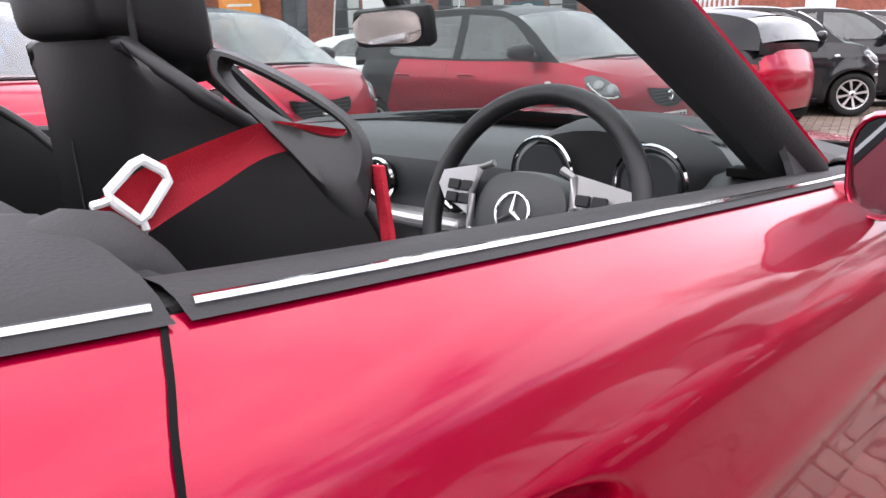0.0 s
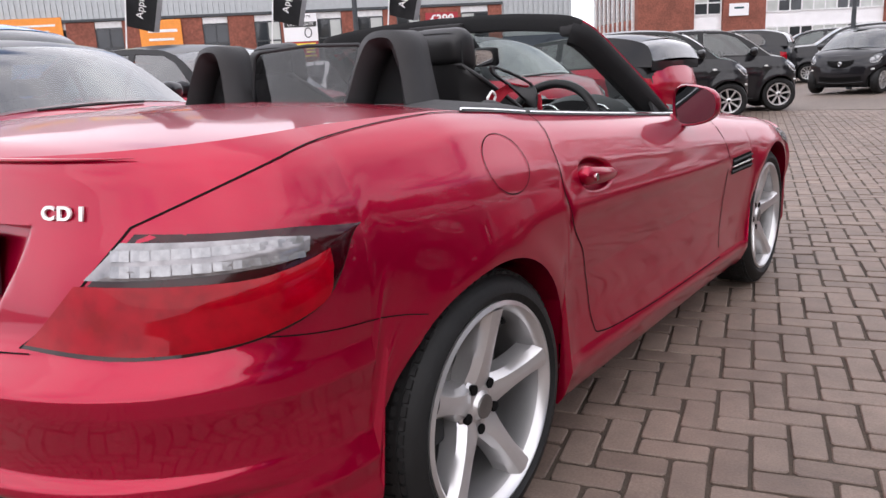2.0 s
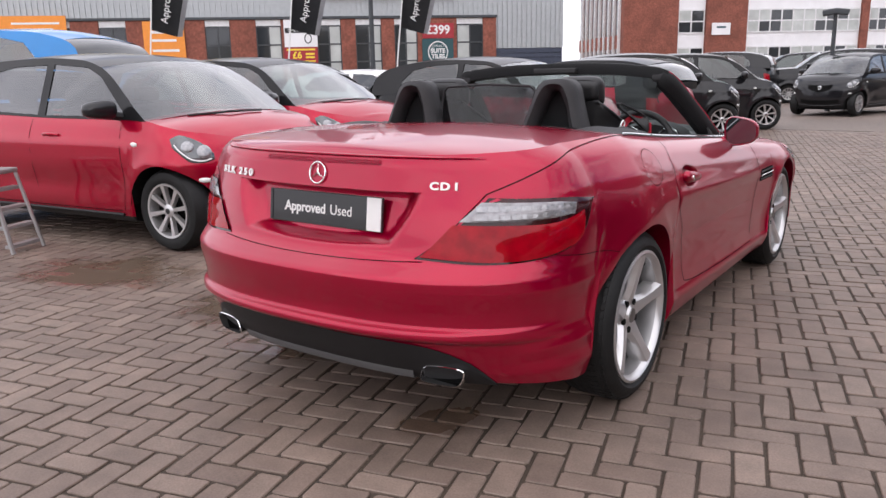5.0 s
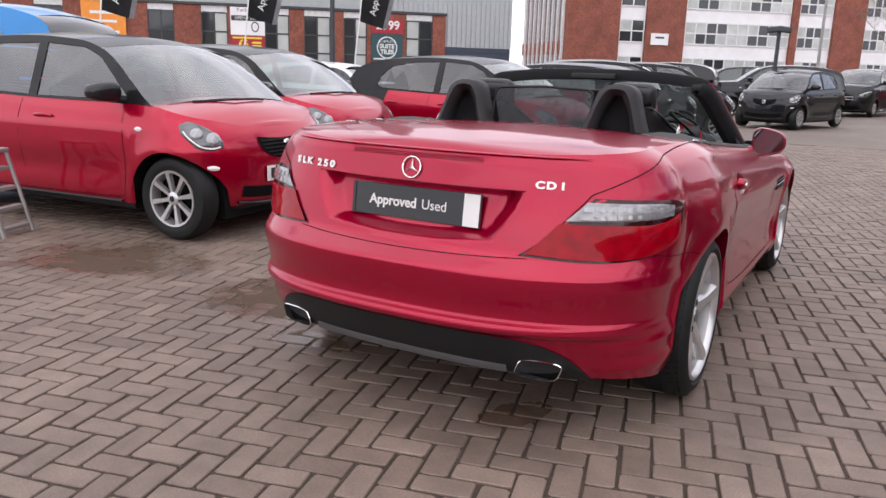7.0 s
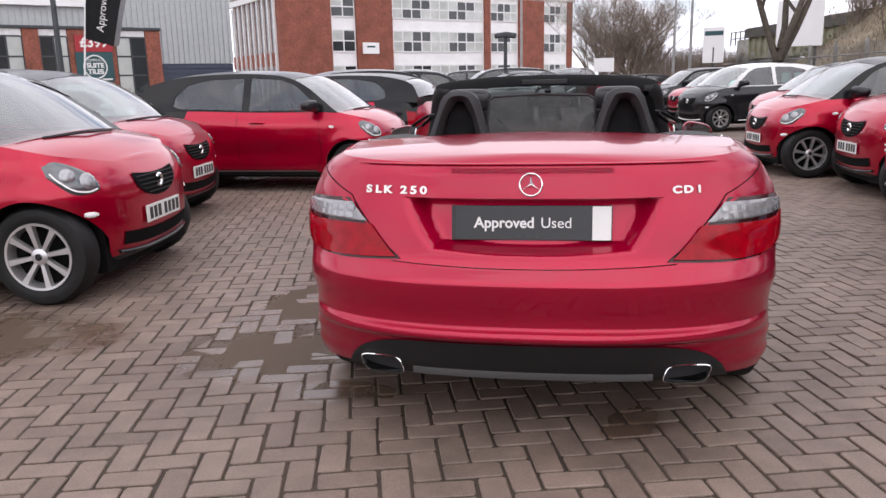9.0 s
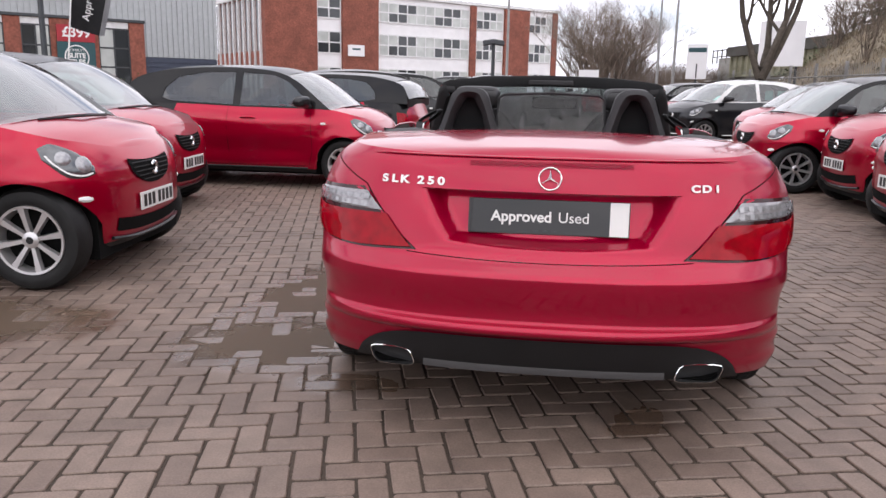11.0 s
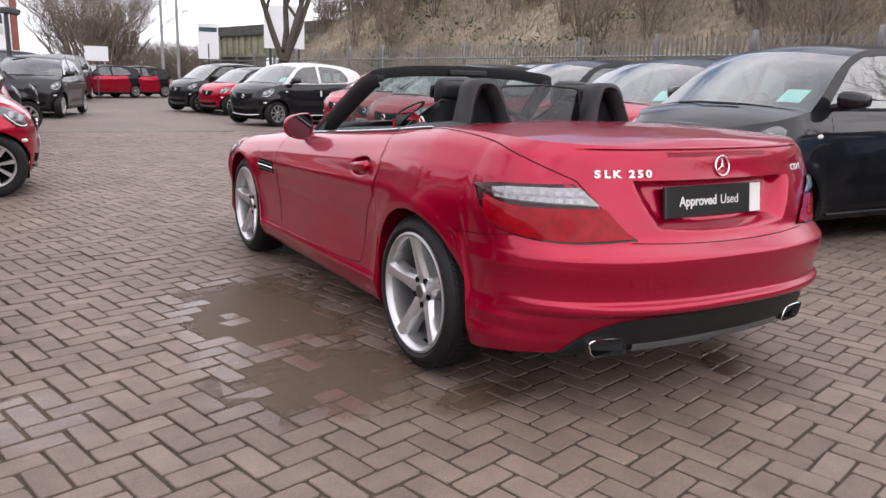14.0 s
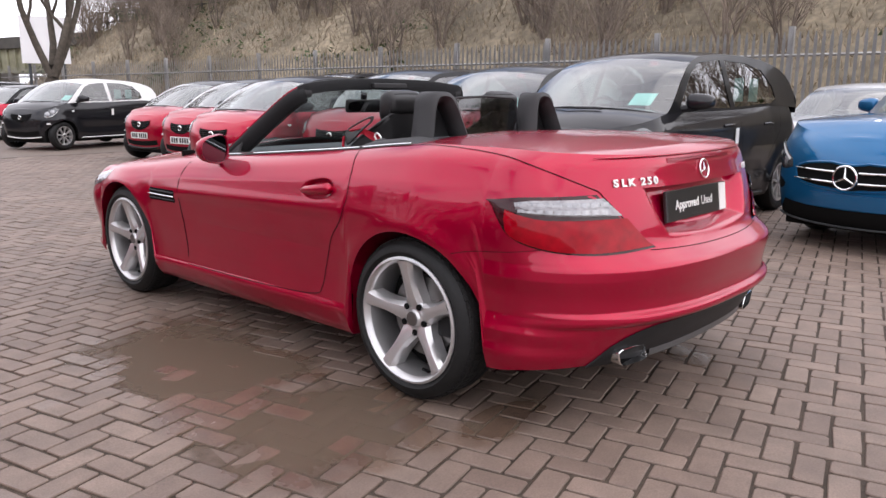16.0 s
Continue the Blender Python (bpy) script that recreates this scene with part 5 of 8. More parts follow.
    # red belts run from the guide loop to the housing behind the door
    for s in (1, -1):
        bt = thing_part("seat_belt", car)
        bm = bmesh.new()
        top = [(0.636, 0.652, 1.011), (0.628, 0.648, 1.011), (0.615, 0.633, 1.014), (0.595, 0.608, 1.018), (0.594, 0.570, 1.011), (0.596, 0.535, 1.003), (0.599, 0.505, 0.996), (0.602, 0.475, 0.982)]
        low = [(0.636, 0.652, 1.006), (0.626, 0.646, 1.000), (0.610, 0.630, 0.998), (0.595, 0.600, 0.991), (0.598, 0.560, 0.976), (0.600, 0.525, 0.963), (0.603, 0.495, 0.952), (0.605, 0.465, 0.945)]
        tx = smooth_poly([(q[0], 0) for q in top], 4)[0]
        ty, tz = smooth_poly([q[1:] for q in top], 4)
        lx = smooth_poly([(q[0], 0) for q in low], 4)[0]
        ly, lz = smooth_poly([q[1:] for q in low], 4)
        rows = []
        for a, b in zip(zip(tx, ty, tz), zip(lx, ly, lz)):
            a, b = Vector((s * a[0], a[1], a[2])), Vector((s * b[0], b[1], b[2]))
            rows.append([a.lerp(b, w) + Vector((-s * 0.02 * w * (1 - w), 0, 0)) for w in span(0, 1, 4)])
        grid(bm, rows)
        part("webbing", thicken(bm, 0.0016), BELT, bt, "twisted red seat belt webbing", smooth=True)
        bm = bmesh.new()
        tube(bm, [(s * 0.662, 0.655, 0.985), (s * 0.660, 0.668, 0.90), (s * 0.63, 0.76, 0.50)], 0.007, 6, flat=0.3)
        part("webbing", bm, BELT, bt)
        bm = bmesh.new()
        loop_pts = [(0.461, 1.007), (0.466, 1.009), (0.475, 1.003), (0.477, 0.998), (0.465, 0.984), (0.461, 0.982), (0.450, 0.993), (0.449, 0.997)]
        tube(bm, [(s * 0.602, 0.501 + (y - 0.463) * 1.45, 0.984 + (z - 0.996) * 1.45) for y, z in loop_pts], 0.0037, 8, True, up=(1, 0, 0))
        tube(bm, [(s * 0.602, 0.484, 0.981), (s * 0.602, 0.476, 0.979), (s * 0.602, 0.469, 0.978)], 0.0030, 6)
        tube(bm, [(s * 0.602, 0.500, 0.964), (s * 0.602, 0.502, 0.957), (s * 0.602, 0.501, 0.950)], 0.0030, 6)
        part("buckle", bm, WHITE_PLASTIC, bt, "white belt tongue", smooth=True)
        bm = bmesh.new()
        rows = []
        for y, hz_, w in [(0.36, 0.0, 0.055), (0.375, 0.018, 0.055), (0.40, 0.032, 0.052), (0.43, 0.040, 0.048), (0.455, 0.034, 0.044), (0.475, 0.014, 0.040), (0.49, -0.01, 0.035)]:
            rows.append([Vector((s * (0.628 + w * math.cos(a)), y + 0.016, 0.924 + (0.02 + hz_) * math.sin(a) ** 0.6)) for a in span(0, math.pi, 10)])
        grid(bm, rows)
        part("belt_cover", weld(bm), SOFT, bt, "dark belt housing", smooth=True)
    # dashboard
    d = thing_part("dashboard", car)
    bm = bmesh.new()
    prof = [(1.40, 0.50), (1.39, 0.72), (1.37, 0.80), (1.38, 0.845), (1.42, 0.872), (1.50, 0.886), (1.64, 0.884), (1.80, 0.872)]
    grid(bm, [[Vector((x, y + 0.03 * (x / 0.68) ** 2, z - 0.02 * (abs(x) / 0.68) ** 3)) for y, z in prof] for x in span(-0.69, 0.69, 20)])
    part("dash_top", weld(bm), GREY_TRIM, d, "dark grey dashboard", smooth=True)
    bm = bmesh.new()
    lathe(bm, [(0.0005, 0), (0.13, 0), (0.14, 0.02), (0.16, 0.10)], 24, Matrix.Translation((0.395, 1.385, 0.845)) @ Matrix.Rotation(radians(90), 4, "Z") @ Matrix.Diagonal((1, 1.25, 0.62, 1)))
    part("instrument_hood", bm, PLASTIC, d, smooth=True)
    for dx in (-0.105, 0.105):
        bm = bmesh.new()
        tube(bm, [(0.398 + dx + 0.062 * math.cos(a), 1.372, 0.846 + 0.062 * math.sin(a)) for a in np.linspace(0, 2 * math.pi, 29)[:-1]], 0.005, 6, True, up=(0, 1, 0))
        part("dial_ring", bm, CHROME, d, "chrome dial ring", smooth=True)
        bm = bmesh.new()
        cyl(bm, (0.398 + dx, 1.370, 0.846), (0.398 + dx, 1.384, 0.846), 0.050, seg=24)
        part("dial", bm, GREY_TRIM, d)
    for x in (-0.60, -0.115, 0.105, 0.60):
        bm = bmesh.new()
        tube(bm, [(x + 0.040 * math.cos(a), 1.352, 0.797 + 0.040 * math.sin(a)) for a in np.linspace(0, 2 * math.pi, 25)[:-1]], 0.007, 6, True, up=(0, 1, 0))
        v = part("air_vent", bm, CHROME, d, "round chrome air vent", smooth=True)
        bm = bmesh.new()
        cyl(bm, (x, 1.356, 0.797), (x, 1.374, 0.797), 0.037, seg=20)
        part("vent_back", bm, DARK, v)
        for k in range(3):
            a = math.pi / 2 + k * 2 * math.pi / 3
            bm = bmesh.new()
            tube(bm, [(x, 1.350, 0.797), (x + 0.035 * math.cos(a), 1.353, 0.797 + 0.035 * math.sin(a))], [0.008, 0.003], 6)
            part("vane", bm, CHROME, v)
    con = part("centre_console", boxm(-0.135, 0.125, 1.335, 1.40, 0.50, 0.742, bevel=0.012), ALLOY, d, "silver centre console face")
    part("radio", boxm(-0.118, 0.105, 1.326, 1.336, 0.60, 0.722, bevel=0.004), PLASTIC, con, "black radio panel")
    for i in range(3):
        for s in (1, -1):
            part("button", boxm(s * 0.085 - 0.015, s * 0.085 + 0.015, 1.322, 1.328, 0.63 + i * 0.028, 0.65 + i * 0.028, bevel=0.002), GREY_TRIM, con)
    bm = bmesh.new()
    cyl(bm, (0, 1.326, 0.675), (0, 1.305, 0.675), 0.020, seg=20)
    part("knob", bm, CHROME, con)
    part("side_vent_slot", boxm(0.60, 0.665, 1.43, 1.47, 0.862, 0.876, bevel=0.003), DARK, d)
    part("tunnel", boxm(-0.12, 0.12, 0.35, 1.34, 0.24, 0.56, bevel=0.03), SOFT, car, "dark centre tunnel", smooth=True)
    # steering wheel
    sw = thing_part("steering_wheel", car)
    sw.matrix_local = Matrix.Translation((0.393, 1.195, 0.812)) @ Matrix.Rotation(radians(-20), 4, "X") @ Matrix.Scale(1.06, 4)
    bm = bmesh.new()
    tube(bm, [(0.182 * math.cos(a), 0, 0.182 * math.sin(a) if math.sin(a) > -0.86 else -0.157) for a in np.linspace(0, 2 * math.pi, 49)[:-1]], 0.0155, 10, True, up=(0, 1, 0))
    part("wheel_rim", bm, LEATHER, sw, "black leather steering wheel rim", smooth=True)
    bm = bmesh.new()
    rows = []
    for r, y in ((1.0, 0.03), (1.0, 0.0), (0.92, -0.02), (0.5, -0.032), (0.0, -0.034)):
        rows.append([Vector((r * 0.085 * math.copysign(abs(math.cos(a)) ** 0.7, math.cos(a)), y, r * 0.072 * math.copysign(abs(math.sin(a)) ** 0.7, math.sin(a)) - 0.005)) for a in np.linspace(0, 2 * math.pi, 29)])
    grid(bm, rows)
    part("airbag_cover", weld(bm), GREY_TRIM, sw, "dark grey airbag cover", smooth=True)
    for s in (1, -1):
        bm = bmesh.new()
        grid(bm, [[Vector((s * x, -0.014 - 0.010 * (0.16 - x) / 0.08, z)) for x, z in r] for r in [[(0.165, 0.052), (0.12, 0.060), (0.082, 0.066)], [(0.170, 0.030), (0.12, 0.034), (0.088, 0.030)], [(0.150, 0.008), (0.12, 0.000), (0.092, -0.012)]]])
        tube(bm, [(s * 0.06, -0.022, 0.070), (s * 0.082, -0.024, 0.060), (s * 0.090, -0.024, 0.020), (s * 0.082, -0.022, -0.03), (s * 0.062, -0.020, -0.085)], 0.006, 8)
        thicken(bm, 0.004)
        sp = part("spoke", bm, ALLOY, sw, "silver wheel spoke", smooth=True)
        for i in range(2):
            for k in range(2):
                part("button", boxm(s * 0.115 - 0.024 + k * 0.026, s * 0.115 - 0.002 + k * 0.026, -0.027, -0.020, 0.003 + i * 0.020, 0.019 + i * 0.020, bevel=0.002), PLASTIC, sp)
    bm = bmesh.new()
    box(bm, -0.03, 0.03, -0.008, 0.008, -0.165, -0.06, bevel=0.006)
    part("spoke", bm, ALLOY, sw, smooth=True)
    bm = bmesh.new()
    tube(bm, [(0.029 * math.cos(a), -0.036, 0.029 * math.sin(a)) for a in np.linspace(0, 2 * math.pi, 25)[:-1]], 0.002, 6, True, up=(0, 1, 0))
    part("emblem_ring", bm, CHROME, sw)
    for k in range(3):
        a = math.pi / 2 + k * 2 * math.pi / 3
        bm = bmesh.new()
        tube(bm, [(0, -0.036, 0), (0.027 * math.cos(a), -0.036, 0.027 * math.sin(a))], [0.0045, 0.001], 5)
        part("emblem_arm", bm, CHROME, sw)
    bm = bmesh.new()
    cyl(bm, (0.375, 1.23, 0.815), (0.375, 1.44, 0.76), 0.035, seg=12)
    part("steering_column", bm, PLASTIC, car)
    # windscreen frame
    wf = thing_part("windscreen", car)
    spine = [(0.700, 1.520, 0.872), (0.668, 1.400, 0.965), (0.633, 1.275, 1.058), (0.605, 1.170, 1.132), (0.586, 1.112, 1.168), (0.556, 1.082, 1.188), (0.50, 1.078, 1.200), (0.30, 1.094, 1.218), (0.0, 1.106, 1.226)]
    px = smooth_poly([(q[0], 0) for q in spine], 5)[0]
    py, pz = smooth_poly([q[1:] for q in spine], 5)
    line = [Vector(q) for q in zip(px, py, pz)]

    def section(i, s, prof):
        """The frame's profile set square to its run; b points to the glass, n out of it."""
        d = (line[min(i + 1, len(line) - 1)] - line[max(i - 1, 0)]).normalized()
        n = Vector((0, 0.62, 0.78))
        n = (n - d * n.dot(d)).normalized()
        b = d.cross(n)
        return [Vector((s * q.x, q.y, q.z)) for q in (line[i] + b * u + n * v for u, v in prof)]

    SKIN = [(-0.020, 0.006), (-0.021, 0.012), (-0.006, 0.022), (0.040, 0.016)]
    LINING = [(-0.019, 0.008), (-0.024, 0.002), (-0.026, -0.016), (-0.016, -0.038), (0.020, -0.056), (0.062, -0.040), (0.074, -0.010), (0.042, 0.014)]
    turn = 23
    for s in (1, -1):
        bm = bmesh.new()
        grid(bm, [section(i, s, SKIN) for i in range(turn + 1)])
        part("pillar_skin", weld(bm), RED, wf, "red windscreen pillar", smooth=True)
        bm = bmesh.new()
        grid(bm, [section(i, s, LINING) for i in range(turn + 3)])
        part("pillar_trim", weld(bm), CLOTH, wf, "black pillar lining", smooth=True)
    bm = bmesh.new()
    HEAD = [(-0.026, -0.010), (-0.032, 0.004), (-0.016, 0.018), (0.030, 0.014), (0.048, -0.006), (0.010, -0.032), (-0.026, -0.010)]
    grid(bm, [section(i, 1, HEAD) for i in range(turn, len(line))] + [section(i, -1, HEAD) for i in range(len(line) - 2, turn - 1, -1)])
    part("header_rail", weld(bm), CLOTH, wf, "black windscreen header rail", smooth=True)
    bm = bmesh.new()
    box(bm, -0.12, 0.12, 1.055, 1.085, 1.196, 1.224, bevel=0.006)
    part("latch_cover", bm, SOFT, wf)
    for s in (1, -1):
        bm = bmesh.new()
        box(bm, min(s * 0.515, s * 0.578), max(s * 0.515, s * 0.578), 1.055, 1.12, 1.150, 1.190, bevel=0.012)
        part("corner_cap", bm, SOFT, wf, smooth=True)
    bm = bmesh.new()
    rows = []
    for t in span(0, 1, 8):
        row = []
        for x in span(-1, 1, 16):
            a = line[round(t * 23)]
            e = x * x
            row.append(Vector((x * (a.x - 0.03), a.y + 0.03 + (0.22 * (1 - t) + 0.03 * t) * (1 - e), a.z + 0.004 + 0.034 * t * (1 - e))))
        rows.append(row)
    grid(bm, rows)
    g = part("windscreen_glass", orient(bm, (0, 0.6, 0.6)), GLASS, wf, smooth=True)
    g.visible_shadow = False
    bm = bmesh.new()
    grid(bm, [[Vector((x * 0.70, 1.52 + dy + 0.24 * (1 - x * x), 0.872 + dz + 0.03 * (1 - x * x))) for x in span(-1, 1, 16)] for dy, dz in ((0.02, -0.005), (0.12, 0.005), (0.24, 0.0))])
    part("cowl", bm, PLASTIC, wf, "black cowl panel")
    rv = thing_part("rear_view_mirror", car)
    rv.matrix_local = Matrix.Translation((0.022, 1.262, 1.102)) @ Matrix.Rotation(radians(-13), 4, "Z") @ Matrix.Rotation(radians(7), 4, "X")
    bm = bmesh.new()
    box(bm, -0.132, 0.132, 0.0, 0.03, -0.036, 0.036, bevel=0.014)
    part("mirror_shell", bm, PLASTIC, rv, smooth=True)
    bm = bmesh.new()
    bm.faces.new([bm.verts.new((0.124 * math.copysign(abs(math.cos(a)) ** 0.5, math.cos(a)), -0.002, 0.029 * math.copysign(abs(math.sin(a)) ** 0.6, math.sin(a)))) for a in np.linspace(0, 2 * math.pi, 25)[:-1]])
    part("mirror_glass", thicken(bm, 0.001), MIRROR, rv)
    bm = bmesh.new()
    tube(bm, [(0.03, 1.285, 1.11), (0.02, 1.30, 1.135), (0.01, 1.28, 1.17)], 0.018, 8)
    part("mirror_stalk", bm, PLASTIC, car)


def roadster_front(car):
    for s in (1, -1):
        flip = Matrix.Diagonal((s, 1, 1, 1))
        bm = bmesh.new()
        e = HULL.end
        low = [(HULL.u(2.66), 0.66), (e - 0.85, 0.60), (e - 0.62, 0.56)]
        upp = [(HULL.u(2.60), 0.72), (e - 0.92, 0.69), (e - 0.60, 0.64)]
        grid(bm, patch(HULL, low, upp, 12, 5, 0.006))
        moved(bm, flip)
        part("headlamp", weld(bm, outward=False), LAMP_CLEAR, car, "clear headlamp", smooth=True)


roadster = thing("roadster", "red open two seat roadster with silver five spoke wheels", "car")
roadster_body(roadster)
roadster_rear_parts(roadster)
roadster_vents(roadster)
door_mirror(roadster)
roadster_cabin(roadster)
roadster_front(roadster)
for wx, wy in ((0.876, AXLE), (-0.876, AXLE), (0.862, 2.43), (-0.862, 2.43)):
    roadster_wheel(roadster, wx, wy, 0.316 if wy == AXLE else 0.318)

# ---- the other cars ----


def car_wheel(parent, x, y, r, rim, spokes):
    w = thing_part("wheel", parent)
    s = 1 if x > 0 else -1
    w.matrix_local = Matrix.Translation((x, y, r)) @ Matrix.Diagonal((s, 1, 1, 1))
    bm = bmesh.new()
    lathe(bm, [(rim - 0.006, -0.16), (rim + 0.02, -0.178), (r - 0.02, -0.175), (r, -0.14), (r, -0.045), (r - 0.02, -0.008), (r - 0.05, 0.0), (rim + 0.01, -0.006), (rim - 0.004, -0.02)], 40)
    part("tyre", weld(bm), RUBBER, w, smooth=True)
    bm = bmesh.new()
    lathe(bm, [(rim + 0.004, -0.010), (rim + 0.002, -0.002), (rim - 0.012, -0.004), (rim - 0.02, -0.04), (rim - 0.02, -0.15)], 40)
    part("rim", weld(bm), ALLOY, w, smooth=True)
    # added black disc in place of the shaded hollow behind the spokes
    bm = bmesh.new()
    cyl(bm, (-0.10, 0, 0), (-0.085, 0, 0), rim - 0.015, seg=28)
    part("backing", bm, DARK, w)
    for k in range(spokes):
        a = (k + 0.25) * 2 * math.pi / spokes
        bm = bmesh.new()
        rows = []
        for t in span(0, 1, 4):
            rr, half, dep = 0.03 + (rim - 0.04) * t, 0.0135 + 0.009 * t ** 2, -0.022 + 0.014 * t
            rows.append([Vector((dep - (0.03 if abs(q) > 0.95 else 0), rr * math.cos(a) - q * half * math.sin(a), rr * math.sin(a) + q * half * math.cos(a))) for q in (-1, -0.8, 0.8, 1)])
        grid(bm, rows)
        part("spoke", bm, ALLOY, w)
    bm = bmesh.new()
    lathe(bm, [(0.0005, -0.008), (0.03, -0.009), (0.048, -0.018), (0.05, -0.05)], 20)
    part("hub", weld(bm), ALLOY, w, smooth=True)
    bm = bmesh.new()
    lathe(bm, [(0.0005, -0.005), (0.020, -0.006), (0.022, -0.01)], 16)
    part("centre_cap", weld(bm), PLASTIC, w)


def hatch(name, label, body_m, cell_m, sx=1.0, sy=1.0, sz=1.0, plate=True, style="city", paper=False, at=None, group="", cab=0.0):
    """A five door hatchback: front axle at the origin, nose along +y."""
    car = thing(name, label, "car", group, at=at)
    Y = lambda v: v * sy
    wb = Y(-2.494)
    ext = 0.0 if style == "city" else 0.5
    belt = smooth_table([(Y(-3.0), 0.99 * sz), (Y(-2.3), 1.02 * sz), (Y(-1.2), 0.99 * sz), (Y(-0.22), 0.978 * sz), (Y(0.0) + ext, 0.942 * sz), (Y(0.20) + ext, 0.878 * sz), (Y(0.36) + ext, 0.790 * sz), (Y(0.5) + ext, 0.70 * sz)])
    wide = smooth_table([(0.0, 0.735 * sx), (0.05, 0.775 * sx), (0.12, 0.805 * sx), (0.25, 0.815 * sx), (0.45, 0.822 * sx), (0.62, 0.830 * sx), (0.78, 0.822 * sx), (0.90, 0.798 * sx), (1.0, 0.762 * sx)])
    tail = smooth_table([(0.15, Y(-2.78)), (0.3 * sz, Y(-2.90)), (0.5 * sz, Y(-2.94)), (0.7 * sz, Y(-2.93)), (1.0 * sz, Y(-2.84))])
    nose = smooth_table([(0.15, Y(0.30) + ext), (0.28 * sz, Y(0.375) + ext), (0.45 * sz, Y(0.405) + ext), (0.60 * sz, Y(0.400) + ext), (0.70 * sz, Y(0.382) + ext), (0.80 * sz, Y(0.335) + ext), (0.88 * sz, Y(0.25) + ext)])

    def bulge(y, z):
        f = 0.0
        for a in (0.0, wb):
            d = math.hypot(y - a, z - 0.295)
            f += 0.018 * math.exp(-((d - 0.34) / 0.07) ** 2)
        f -= 0.014 * max(0.0, 1 - abs(z - 0.45) / 0.12) * max(0.0, min(1.0, (y - wb - 0.4) / 0.3, (-0.4 - y) / 0.3))
        f += 0.008 * math.exp(-((z - 0.80 * sz) / 0.03) ** 2) * max(0.0, min(1.0, (y - wb) / 0.5, (-0.1 - y) / 0.5))
        return f - 0.05 * max(0.0, (y - ext) / 0.5) ** 2

    FC = Y(-0.10) + 0.75 * ext
    H = Hull(wide, bulge, belt, None, tail, nose, Y(-2.55), FC, 2.9, 2.9 if style == "city" else 2.3)
    R = 0.335
    low = arch_low((0.0, wb), smooth_table([(Y(-3), 0.27), (Y(-2.2), 0.20), (Y(-0.4), 0.19), (Y(0.3), 0.20), (Y(0.6), 0.21)]), R, 0.285)
    us = [1 - (1 - t) ** 1.8 for t in span(0, 1, 24)] + [H.u(y) for y in span(Y(-2.55), FC, 60)[1:]] + [H.end - 1 + t ** 1.8 for t in span(0, 1, 30)[1:]]
    rows = []
    for u in us:
        y0 = H.raw(u, 0.45).y
        lo, hi = low(y0), H.top(u)
        rows.append([H.at(u, lo + (hi - lo) * v) for v in span(0, 1, 18)])
    bm = bmesh.new()
    grid(bm, rows)
    slope = Vector((0, 1, -0.30)).normalized()
    edge = Vector((0, wb + 0.26, 0.55))
    if style == "city":
        bmesh.ops.bisect_plane(bm, geom=bm.verts[:] + bm.edges[:] + bm.faces[:], plane_co=edge, plane_no=slope)
    bmesh.ops.bisect_plane(bm, geom=bm.verts[:] + bm.edges[:] + bm.faces[:], plane_co=(0, 0, 0.235), plane_no=(0, 0, 1))
    for f in bm.faces:
        c = f.calc_center_median()
        back = style == "city" and (c - edge).dot(slope) < 0 and c.y > Y(-2.80)
        if (back and cell_m is not WHITE_PAINT) or (c.z < 0.235 and c.y > Y(-2.2)):
            f.material_index = 1 if cell_m is not WHITE_PAINT else 2
    mirrored(bm)
    weld(bm, 3e-4)

    def u_at(y, z):
        if Y(-2.55) <= y <= FC:
            return H.u(y)
        lo_u, hi_u = (0.0, 1.0) if y < Y(-1) else (H.end - 1, H.end)
        for _ in range(24):
            mid = (lo_u + hi_u) / 2
            if H.raw(mid, z).y < y:
                lo_u = mid
            else:
                hi_u = mid
        return (lo_u + hi_u) / 2

    for a in (0.0, wb):
        for s in (1, -1):
            lip = bmesh.new()
            grid(lip, [[Vector((s * q.x, q.y, q.z)) for q in (H.at(u_at(a + t, low(a + t)), low(a + t)), H.at(u_at(a + t, low(a + t)), low(a + t)) + Vector((-0.20, 0, 0)))] for t in span(-R + 0.002, R - 0.002, 20)])
            part("wheel_liner", lip, DARK, car)
    part("body", bm, [body_m, cell_m, DARK], car, smooth=True, sharp=45)
    part("underbody", boxm(-0.60 * sx, 0.60 * sx, Y(-2.6), Y(0.20) + ext, 0.15, 0.30), DARK, car)
    for a in (0.0, wb):
        part("inner_arch", boxm(-0.60 * sx, 0.60 * sx, a - 0.34, a + 0.30, 0.15, 0.60), DARK, car)
    # bonnet
    hz = smooth_table([(Y(-0.3) - cab, 1.035 * sz), (Y(-0.05) + 0.6 * ext, 1.01 * sz), (Y(0.10) + ext, 0.968 * sz), (Y(0.24) + ext, 0.892 * sz), (Y(0.33) + ext, 0.81 * sz)])
    bm = bmesh.new()
    rr = []
    for u in [H.u(y) for y in span(Y(-0.24) - cab, FC, 8)] + [H.end - 1 + t ** 1.8 for t in span(0, 1, 30)[1:]]:
        e = H.at(u, H.top(u))
        yy = min(e.y, Y(0.28) + ext)
        rr.append([Vector((e.x * (1 - w), e.y + (yy - e.y) * w + (Y(0.10) * w if e.y < Y(-0.12) - cab else 0), e.z + (hz(yy) - e.z) * (1 - (1 - w) ** 2))) for w in span(0, 1, 8)])
    grid(bm, rr)
    mirrored(bm), weld(bm, 3e-4)
    part("bonnet", bm, body_m, car, smooth=True, sharp=45)
    # roof and side frames; the cabin of a long-nosed car stands further back
    Y = lambda v: v * sy - cab * max(0.0, 1 + v / 2.82)
    zb = belt
